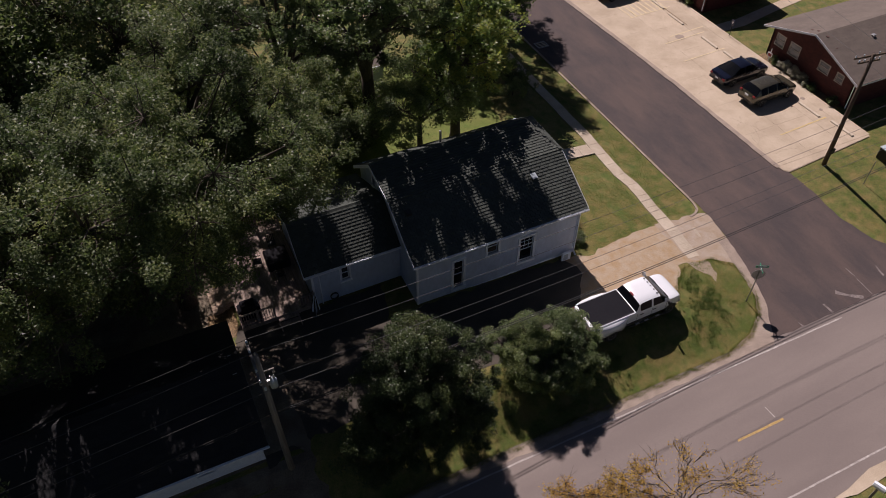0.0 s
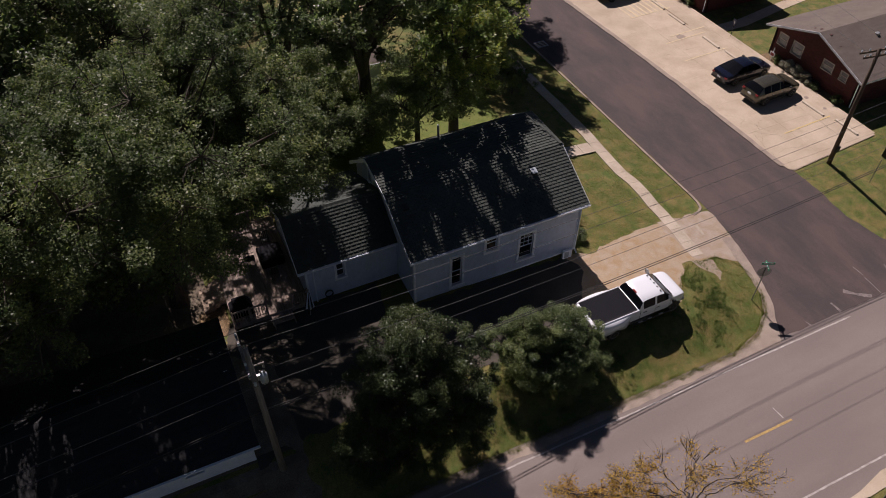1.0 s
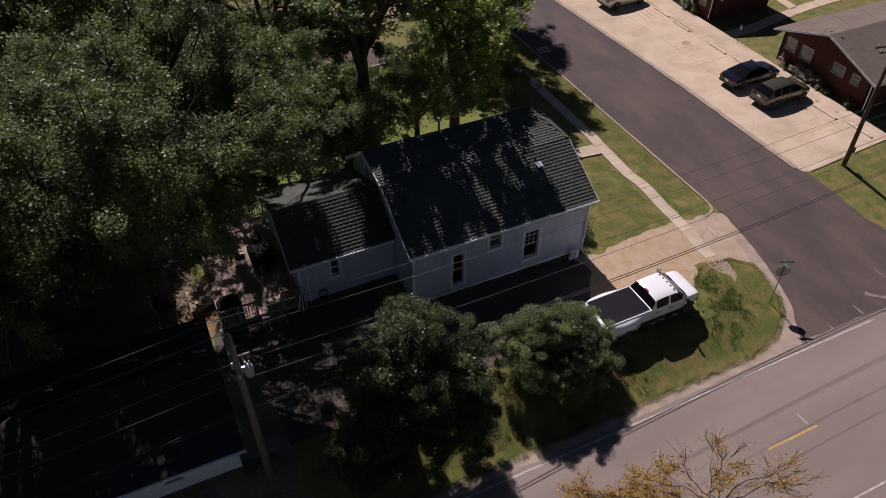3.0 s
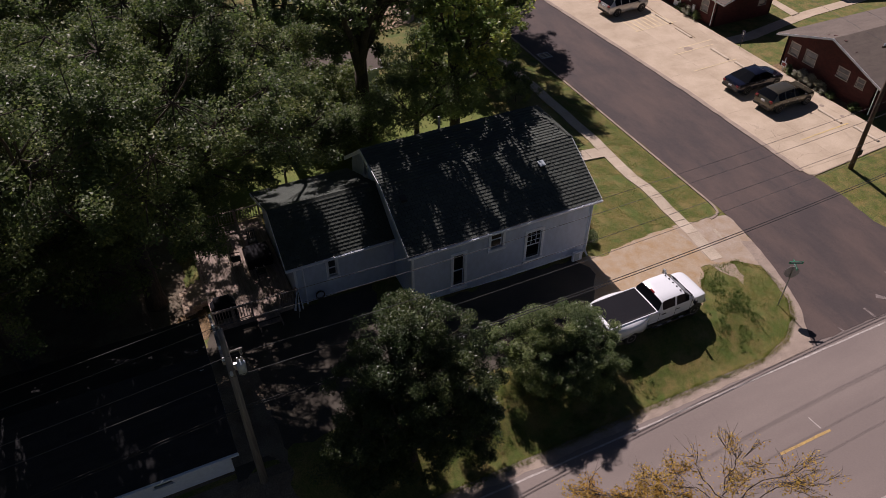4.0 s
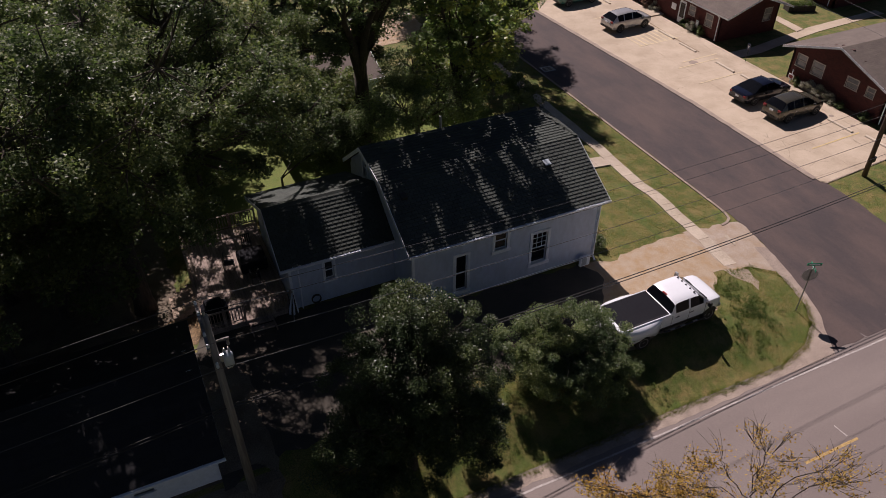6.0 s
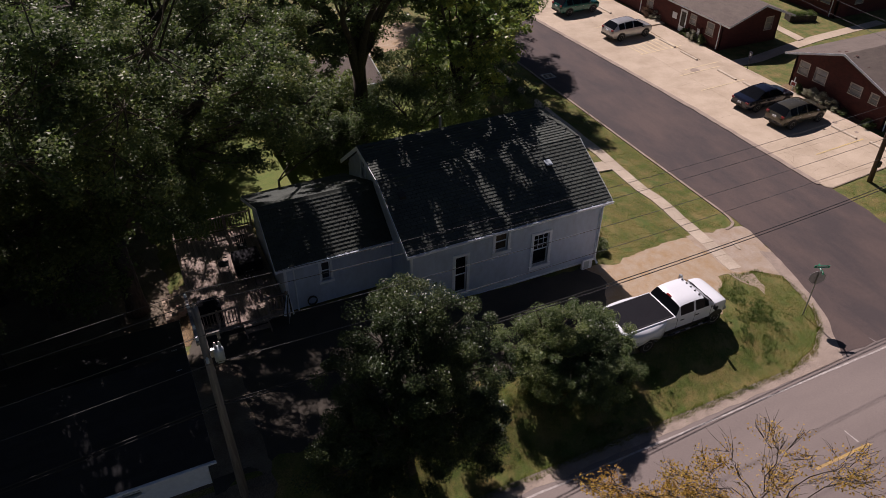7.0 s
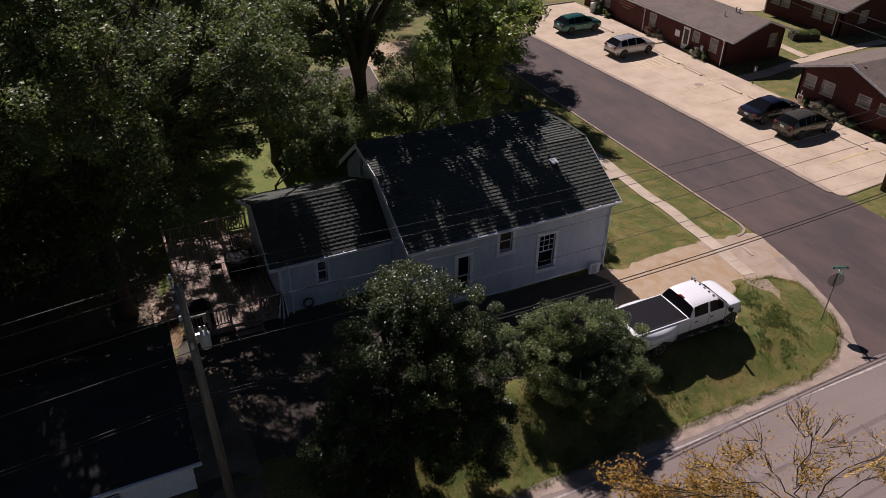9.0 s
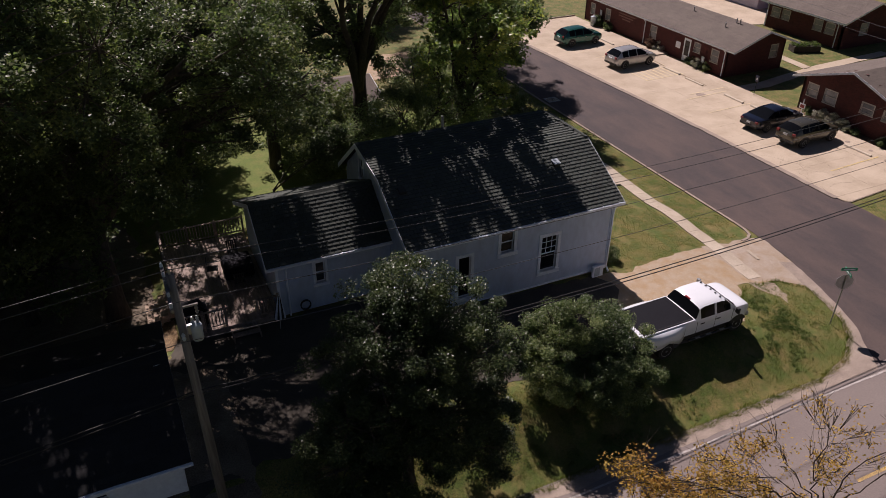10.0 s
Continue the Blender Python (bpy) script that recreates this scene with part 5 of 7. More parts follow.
def build_drain():
    ob = thing("storm_drain", (31.0, 46.0, level(31, 46) + 0.03), "pale steel storm drain grate at the kerb", "drain")
    part("frame", Solid().box(-0.5, 0.5, -0.45, -0.40, 0, 0.03).box(-0.5, 0.5, 0.40, 0.45, 0, 0.03).box(-0.5, -0.45, -0.40, 0.40, 0, 0.03).box(0.45, 0.5, -0.40, 0.40, 0, 0.03), STEEL, ob)
    part("pit", Solid().box(-0.45, 0.45, -0.40, 0.40, -0.004, 0.004), BLACK, ob)
    for k in range(4):
        y = -0.30 + 0.2 * k
        part("bar", Solid().box(-0.45, 0.45, y - 0.032, y + 0.032, 0.006, 0.03), STOP_BAR, ob)


def build_shed():
    ob = thing("shed", (0, 0, 0), "small outbuilding with a brown white-edged roof among the trees", "shed")
    x0, x1, y0, y1, ze, zr, g = 10.6, 16.6, 44.8, 50.6, 2.6, 3.5, level(14, 45) - 0.2
    ym = (y0 + y1) / 2
    part("wall", Solid().prism([(y0 + 0.3, g), (y1 - 0.3, g), (y1 - 0.3, ze), (ym, zr - 0.1), (y0 + 0.3, ze)], "x", x0 + 0.3, x1 - 0.3), SIDING, ob)
    roof = part("roof", Solid().add([(x0, y0, ze), (x1, y0, ze), (x1, ym, zr), (x0, ym, zr), (x1, y1, ze), (x0, y1, ze)] + [(x0, y0, ze + 0.1), (x1, y0, ze + 0.1), (x1, ym, zr + 0.1), (x0, ym, zr + 0.1), (x1, y1, ze + 0.1), (x0, y1, ze + 0.1)],
                                    [(0, 3, 2, 1), (3, 5, 4, 2), (6, 7, 8, 9), (9, 8, 10, 11), (0, 1, 7, 6), (4, 5, 11, 10), (1, 2, 8, 7), (2, 4, 10, 8), (3, 0, 6, 9), (5, 3, 9, 11)]), BROWN_ROOF, ob)
    part("fascia", Solid().box(x0, x1 + 0.03, y0 - 0.03, y0, ze - 0.06, ze + 0.12), TRIM, roof, "white board along the eave")
    s = Solid()
    for (a, za), (b, zb) in (((y0, ze), (ym, zr)), ((ym, zr), (y1, ze))):
        s.add([(x1 + dx, y, z + dz) for dx in (0, 0.03) for y, z in ((a, za), (b, zb)) for dz in (-0.04, 0.12)], [(0, 1, 3, 2), (4, 6, 7, 5), (0, 4, 5, 1), (2, 3, 7, 6), (1, 5, 7, 3), (0, 2, 6, 4)])
    part("fascia", s, TRIM, roof, "white board along the gable")


build_drain()
build_shed()


def build_far():
    ob = thing("storage_building", (66.8, 60.6, 0), "long pale lilac-white metal building beyond the concrete yard", "building")
    part("wall", Solid().box(0, 12, 0, 22, 0, 3.0), LILAC, ob)
    part("roof", Solid().prism([(-0.3, 3.0), (12.3, 3.0), (6, 4.6)], "y", -0.3, 22.3), STEEL, ob)
    part("door", Solid().box(-0.06, 0, 5, 8, 0, 2.5), TRIM, ob)
    s = Solid().box(38.2, 46.6, 66.35, 66.5, -0.05, 0.17, 0.02)
    tagged(part("kerb", s, GUTTER), "low concrete kerb at the lot's end", "kerb", "", "structure")


build_far()


# ---- poles, wires and signs ----
def pole(at, top, r0, r1, arms, label, wood=POLE_WOOD):
    ob = thing("utility_pole", at, label, "utility pole", "utility poles")
    d = Vector(top) - Vector(at)
    part("post", Solid().tube([(0, 0, 0), d * 0.5, d], [r0, (r0 + r1) / 2, r1], 14), wood, ob, smooth=True)
    for z, half, turn in arms:
        p = d * (z / d.z)
        m = Matrix.Translation(p) @ pose(0, 0, 0, 0, 0, turn)
        arm = part("crossarm", Solid().box(-half, half, 0.1, 0.2, -0.06, 0.06, 0.01, m), wood, ob)
        for k in (-0.92, -0.45, 0.45, 0.92):
            s = Solid().lathe([(0.02, 0.05), (0.05, 0.08), (0.03, 0.12), (0.05, 0.15), (0.03, 0.2)], 10)
            s.v = [m @ (v + Vector((half * k, 0.15, 0))) for v in s.v]
            part("insulator", s, GREY_PAINT, arm)
    return ob


POLE_L, TOP_L = (0.37, 17.2, 0.72), (0.34, 17.3, 9.85)
POLE_R, TOP_R = (41.0, 23.95, -0.02), (40.55, 23.9, 8.95)


def build_poles():
    ob = pole(POLE_L, TOP_L, 0.17, 0.11, [(8.72, 1.12, 90)], "weathered wooden utility pole with a grey transformer")
    s = Solid().lathe([(0.10, -0.30), (0.155, -0.28), (0.165, 0.18), (0.14, 0.23), (0.06, 0.27), (0.03, 0.30)], 16, (0.33, -0.05, 7.25))
    t = part("transformer", s, GREY_PAINT, ob, "pale grey can transformer", True)
    for k in (-0.1, 0.1):
        part("bushing", Solid().lathe([(0.04, 0), (0.055, 0.06), (0.03, 0.1), (0.05, 0.14), (0.02, 0.22)], 10, (0.33 + k * 0.7, -0.05, 7.52)), STEEL, t)
    part("bracket", Solid().box(0.1, 0.24, -0.1, 0.0, 7.2, 7.5), STEEL, ob)
    part("cutout", Solid().box(0.1, 0.5, -0.03, 0.03, 8.05, 8.11).lathe([(0.03, 7.78), (0.055, 7.84), (0.03, 7.9), (0.055, 7.96), (0.03, 8.06)], 10, (0.44, 0, 0)), POLE_WOOD, ob, "fuse cutout on a short steel arm")
    part("insulator", Solid().lathe([(0.03, -0.12), (0.06, -0.06), (0.04, 0), (0.06, 0.06), (0.03, 0.12)], 10, (-0.05, -0.25, 7.28)), GREY_PAINT, ob)
    part("top_pin", Solid().tube([(-0.03, 0.1, 9.05), (-0.03, 0.1, 9.28)], 0.035, 8), STEEL, ob)
    ob = pole(POLE_R, TOP_R, 0.16, 0.10, [(8.75, 1.25, -8), (8.35, 0.8, -8)], "wooden utility pole with crossarms beside the lot, darkened as if backlit", BACKLIT_POLE)
    part("cable_guard", Solid().box(-0.2, 0.2, -0.2, 0.0, 1.1, 1.5, 0.03), BLACK, ob)


build_poles()


def wire(a, b, sag, r, label="black overhead cable between utility poles"):
    a, b = Vector(a), Vector(b)
    pts = []
    for k in range(29):
        u = k / 28
        p = a.lerp(b, u)
        p.z -= 4 * sag * u * (1 - u)
        pts.append(p)
    tagged(part("cable", Solid().tube(pts, r, 5), CABLE if r > 0.015 else WIRE), label if r > 0.015 or label[:4] == "thin" else "thin bare metal overhead wire between utility poles", "cable", "overhead cables")


def build_wires():
    span = Vector((44.8, 1.5, 0))
    for y, za, zb, sag, r in ((18.35, 9.66, 9.6, 0.8, 0.010), (17.35, 9.96, 9.9, 0.85, 0.010), (16.22, 9.66, 9.6, 0.75, 0.010), (16.92, 7.85, 7.7, 0.68, 0.010), (17.2, 5.82, 5.66, 0.85, 0.020), (17.2, 5.68, 5.48, 0.87, 0.020)):
        a = Vector((0.3, y, za))
        b = Vector((a.x + span.x, a.y + span.y, zb))
        wire(a, b, sag, r)
        wire(b, Vector((b.x + span.x, b.y + span.y, za)), sag, r)
        wire(a, Vector((a.x - span.x, a.y - span.y, zb)), sag, r)
    rx, ry, rz = TOP_R
    for k in (-1.1, 1.1):
        wire((rx + k, ry - 0.1, 8.95), (53 + k, 78, 8.8), 0.8, 0.008)
        wire((rx + k, ry - 0.1, 8.95), (38 + k, -8, 9.0), 0.6, 0.008)
    wire((rx, ry, 6.9), (55, 28.6, 3.4), 0.3, 0.012, "thin service cable to an apartment roof")


build_wires()


def build_signs():
    gx, gy = 27.72, 16.62
    g = level(gx, gy)
    ob = thing("stop_sign", (gx, gy, g), "grey-backed octagonal stop sign on a thin post with green street-name blades", "road sign")
    part("post", Solid().tube([(0, 0, -0.1), (0, 0, 2.75)], 0.03, 8), STEEL, ob)
    pts = [(0.40 * math.cos(radians(22.5 + 45 * k)), 2.32 + 0.40 * math.sin(radians(22.5 + 45 * k))) for k in range(8)]
    s = Solid().prism(pts, "x", 0.035, 0.04)
    m = pose(0, 0, 0, 0, 0, 62)
    s.v = [m @ v for v in s.v]
    part("plate", s, STEEL, ob, "octagonal plate seen from its grey back")
    green = material("green_sign", (0.02, 0.30, 0.17), 0.5)
    for z, turn in ((2.78, 60), (2.94, -25)):
        part("name_blade", Solid().box(-0.36, 0.36, -0.008, 0.008, z, z + 0.15, 0.0, pose(0, 0, 0, 0, 0, turn)), green, ob, "green street-name blade")
        bl = Solid()
        for sgn in (-1, 1):
            bl.box(-0.26, 0.26, sgn * 0.011 - 0.002, sgn * 0.011 + 0.002, z + 0.05, z + 0.1, 0.0, pose(0, 0, 0, 0, 0, turn))
        part("lettering", bl, TRIM, ob)
    SIGN_BLUE = material("dark_blue_sign", (0.02, 0.03, 0.09), 0.4)
    for x, y, h in ((46.4, 40.35, 1.6), (46.75, 46.9, 1.2), (46.9, 62.2, 1.6), (42.0, 21.3, 1.9)):
        ob = thing("sign_post", (x, y, 0.0), "small sign on a thin metal post", "sign", "small signs")
        part("post", Solid().tube([(0, 0, -0.1), (0, 0, h)], 0.025, 8), BLACK if y == 40.35 else STEEL, ob)
        if h < 1.8:
            part("plate", Solid().box(-0.03, -0.012, -0.17, 0.17, h - 0.5, h), SIGN_BLUE if y == 40.35 else GREY_PAINT, ob)
            part("emblem", Solid().box(-0.034, -0.031, -0.06, 0.06, h - 0.36, h - 0.16), TRIM, ob)


build_signs()


# ---- garage, deck and yard ----
def build_garage():
    g = thing("garage", (0, 0, 0), "white-sided garage with a dark shingle roof under the trees", "garage")
    x0, x1, y0, y1 = -12.5, -0.62, 18.1, 25.5
    ez, ym = 2.5, 21.8
    sl = 0.42
    rz = ez + sl * (ym - 17.8)
    wall_slab(g, "wall", "y", y0, 0.18, x0, x1, 0.75, 2.42, [(-3.6, -2.9, 1.75, 2.15)], TRIM)
    wall_slab(g, "wall", "y", y1, -0.18, x0, x1, 0.75, 2.42, [], TRIM)
    wall_slab(g, "wall", "x", x1, -0.18, y0 + 0.18, y1 - 0.18, 0.75, rz, [], TRIM, top=lambda y: ez - 0.1 + sl * (min(y, 2 * ym - y) - 17.8))
    window(g, y0, -3.6, -2.9, 1.75, 2.15, trim=0.04)
    part("corner_board", Solid().box(x1 - 0.1, x1 + 0.02, y0 - 0.03, y0 + 0.1, 0.7, 2.4), TRIM, g)
    roof = slope_roof(g, [((x0 - 0.3, 17.8, ez), (x1 + 0.33, 17.8, ez), (x1 + 0.33, ym, rz), (x0 - 0.3, ym, rz)), ((x1 + 0.33, 2 * ym - 17.8, ez), (x0 - 0.3, 2 * ym - 17.8, ez), (x0 - 0.3, ym, rz), (x1 + 0.33, ym, rz))], DARK_ROOF)
    fascia(roof, [(x1 + 0.33, 17.8, ez), (x0 - 0.3, 17.8, ez)], 0.12)
    fascia(roof, [(x1 + 0.33, 25.8, ez), (x1 + 0.33, ym, rz), (x1 + 0.33, 17.8, ez)], 0.12)
    part("gutter", Solid().box(x0 - 0.3, x1 + 0.36, 17.68, 17.79, ez - 0.09, ez + 0.0, 0.015), TRIM, roof)


build_garage()


def build_deck():
    d = thing("deck", (0, 0, 0), "weathered brown wooden deck with railings and steps in dappled shade", "deck")
    x0, x1, y0, y1, z = 0.35, 4.45, 25.9, 33.5, 1.32
    n = 28
    w = (x1 - x0) / n
    shared = mesh_of("board", *(lambda s: (s.v, s.f))(Solid().box(0, w - 0.012, 0, y1 - y0, -0.04, 0)), DECK_WOOD)
    for k in range(n):
        ob = new("board", shared)
        ob.parent = d
        ob.location = (x0 + k * w, y0, z)
    s = Solid()
    s.box(x0, x1, y0, y0 + 0.05, z - 0.28, z - 0.04).box(x0, x0 + 0.05, y0, y1, z - 0.28, z - 0.04).box(x0, x1, y1 - 0.05, y1, z - 0.28, z - 0.04)
    part("rim_joist", s, DECK_WOOD, d)

    def rail(a, b, posts):
        a, b = Vector(a), Vector(b)
        L = (b - a).length
        ang = math.degrees(math.atan2(b.y - a.y, b.x - a.x))
        m = pose(a.x, a.y, z, 0, 0, ang)
        r = part("railing", Solid().box(0, L, -0.05, 0.05, 0.9, 0.94, 0.0, m), DECK_WOOD, d)
        part("bottom_rail", Solid().box(0, L, -0.02, 0.02, 0.12, 0.17, 0.0, m), DECK_WOOD, r)
        for k in range(posts):
            u = L * k / (posts - 1)
            part("post", Solid().box(u - 0.045, u + 0.045, -0.045, 0.045, -1.2, 1.02, 0.0, m), DECK_WOOD, r)
        k = 0.14
        while k < L - 0.05:
            part("baluster", Solid().box(k - 0.018, k + 0.018, -0.018, 0.018, 0.17, 0.9, 0.0, m), DECK_WOOD, r)
            k += 0.14
    rail((x0 + 0.05, y0 + 0.06, 0), (2.2, y0 + 0.06, 0), 3)
    rail((3.55, y0 + 0.06, 0), (x1, y0 + 0.06, 0), 2)
    for k in range(3):
        zt = z - 0.12 * (k + 1)
        part("step", Solid().box(2.35, 3.4, y0 - 0.28 * (k + 1), y0 - 0.28 * k, zt - 0.05, zt), DECK_WOOD, d)
    for xx in (2.3, 3.4):
        part("stringer", Solid().box(xx, xx + 0.05, y0 - 0.86, y0, 0.85, z - 0.1), DECK_WOOD, d)
    rail((x0 + 0.06, 29.6, 0), (x0 + 0.06, y1, 0), 4)
    rail((x0, y1 - 0.06, 0), (x1, y1 - 0.06, 0), 4)
    for k in range(4):
        x, zt = x0 - 0.30 * (k + 1), z - 0.15 * k - 0.06
        part("step", Solid().box(x - 0.02, x + 0.31, 28.1, 29.7, zt - 0.05, zt, 0.0), SUNLIT_STEP, d, "tread in a paler wood colour that stands for sunlight")
        part("riser", Solid().box(x - 0.02, x + 0.0, 28.12, 29.68, zt - 0.20, zt - 0.05), DECK_WOOD, d)
    for yy in (28.05, 29.72):
        s = Solid()
        for k in range(4):
            x, zt = x0 - 0.30 * (k + 1), z - 0.15 * k - 0.06
            s.box(x - 0.02, x + 0.30, yy, yy + 0.05, zt - 0.34, zt)
        part("stringer", s, DECK_WOOD, d)
    sheet("soil_patch", [(-1.0, 26.5), (-0.3, 25.9), (0.25, 26.3), (0.3, 28.0), (-1.1, 28.1), (-1.35, 27.2)], 0.04, SOIL, "bare brown soil bank beside the deck steps", 0.4, rough_edge=0.3, category="soil")
    # things on and by the deck
    ob = thing("patio_table", (3.45, 29.75, z), "square dark patio table under a black cover on the deck", "table")
    part("tabletop", Solid().box(-0.62, 0.62, -0.62, 0.62, 0.70, 0.74, 0.015), BLACK, ob)
    part("cover", Solid().box(-0.66, 0.66, -0.66, 0.66, 0.12, 0.765, 0.06), TONNEAU, ob, "loose black weather cover")
    for px in (-0.5, 0.5):
        for py in (-0.5, 0.5):
            part("leg", Solid().tube([(px, py, 0), (px, py, 0.71)], 0.025, 6), BLACK, ob)
    chair = thing("patio_chair", (2.35, 30.0, z), "dark metal patio chair on the deck", "chair", "patio chairs", turn=80)
    part("seat", Solid().box(-0.24, 0.24, -0.24, 0.24, 0.42, 0.45, 0.01), BLACK, chair)
    for k in range(5):
        part("back_slat", Solid().box(-0.22 + 0.1 * k, -0.18 + 0.1 * k, 0.22, 0.24, 0.45, 0.90), BLACK, chair)
    part("back_rail", Solid().box(-0.24, 0.24, 0.215, 0.245, 0.90, 0.95, 0.008), BLACK, chair)
    for px in (-0.21, 0.21):
        for py in (-0.21, 0.21):
            part("leg", Solid().tube([(px, py, 0), (px, py, 0.43)], 0.015, 6), BLACK, chair)
        part("armrest", Solid().box(px - 0.02, px + 0.02, -0.22, 0.23, 0.64, 0.67, 0.005), BLACK, chair)
    copy_thing(chair, pose(3.5, 31.1, z, 0, 0, 0))
    copy_thing(chair, pose(3.3, 28.5, z, 0, 0, 180))
    # covered barbecue behind the front railing
    ob = thing("barbecue", (0.98, 26.55, z), "barbecue grill under a black cover behind the deck railing", "grill")
    part("cover", Solid().prism([(-0.6, 0.1), (0.6, 0.1), (0.58, 0.85), (0.42, 0.95), (0.36, 1.12), (-0.36, 1.12), (-0.42, 0.95), (-0.58, 0.85)], "y", -0.28, 0.28), TONNEAU, ob, "black vinyl cover")
    for px in (-0.45, 0.45):
        for py in (-0.2, 0.2):
            part("leg", Solid().tube([(px, py, 0), (px, py, 0.2)], 0.025, 6), BLACK, ob)
    # striped parasol, folded, leaning by the corner of the wing
    ob = thing("parasol", (4.28, 25.25, level(4.28, 25.25)), "folded black-and-white striped parasol leaning beside the deck", "parasol")
    ob.matrix_basis = ob.matrix_basis @ pose(0, 0, 0, -9, 6, 0)
    part("pole", Solid().tube([(0, 0, 0), (0, 0, 1.75)], 0.02, 8), STEEL, ob)
    for k in range(10):
        a0, a1 = 2 * math.pi * k / 10, 2 * math.pi * (k + 0.96) / 10
        s = Solid()
        rows = ((0.50, 0.20), (0.56, 0.23), (1.0, 0.16), (1.5, 0.07), (1.62, 0.03))
        s.add([(r * f * math.cos(a), r * f * math.sin(a), zz) for zz, r in rows for a, f in ((a0, 0.72), ((a0 + a1) / 2, 1.12), (a1, 0.72))],
              [(3 * i + j, 3 * i + j + 1, 3 * i + j + 4, 3 * i + j + 3) for i in range(4) for j in range(2)])
        part("panel", s, TRIM if k % 2 else BLACK, ob)
    # hose coil on the wall
    s = Solid()
    for k in range(3):
        s.tube([(5.62 + 0.22 * math.cos(2 * math.pi * i / 18), 25.93 - 0.03 * k, 1.42 + 0.24 * math.sin(2 * math.pi * i / 18)) for i in range(19)], 0.025, 6, False)
    tagged(part("garden_hose", s, BLACK), "coiled black garden hose hung on the siding", "hose")
    # utility cabinet by the wall
    ob = thing("utility_box", (19.35, 23.3, level(19.35, 23.3)), "white metal utility box beside the house wall", "utility box")
    part("case", Solid().box(-0.30, 0.30, 0.0, 0.16, 0.0, 0.62, 0.02), TRIM, ob)
    part("door", Solid().box(-0.22, 0.08, -0.012, 0.0, 0.08, 0.54), GREY_PAINT, ob)


build_deck()


# ---- trees ----
def leaf_cloud(name, centres, radii, per, size, mat, rng, flat=1.5):
    """Leaves round clump centres: each a small pointed blade."""
    per = np.array(per, dtype=int) * np.ones(len(centres), dtype=int)
    n = int(per.sum())
    c = np.repeat(np.array(centres), per, axis=0)
    r = np.repeat(np.array(radii), per)[:, None]
    d = rng.normal(size=(n, 3))
    d /= np.linalg.norm(d, axis=1)[:, None]
    p = c + d * r * rng.random((n, 1)) ** 0.45 * np.array([1, 1, 0.75])
    nrm = rng.normal(size=(n, 3)) + np.array([0, 0, flat])
    nrm /= np.linalg.norm(nrm, axis=1)[:, None]
    u = np.cross(nrm, rng.normal(size=(n, 3)))
    u /= np.linalg.norm(u, axis=1)[:, None]
    v = np.cross(nrm, u)
    s = size * (0.65 + 0.7 * rng.random((n, 1)))
    a, b = u * s, v * s * 0.62
    verts = np.stack([p - a, p + a * 0.75 - b, p + a * 0.75 + b], axis=1).reshape(-1, 3)
    me = bpy.data.meshes.new(name)
    me.vertices.add(3 * n)
    me.vertices.foreach_set("co", verts.astype(np.float32).ravel())
    me.loops.add(3 * n)
    me.loops.foreach_set("vertex_index", np.arange(3 * n, dtype=np.int32))
    me.polygons.add(n)
    me.polygons.foreach_set("loop_start", np.arange(0, 3 * n, 3, dtype=np.int32))
    me.update(calc_edges=True)
    me.materials.append(mat)
    return me


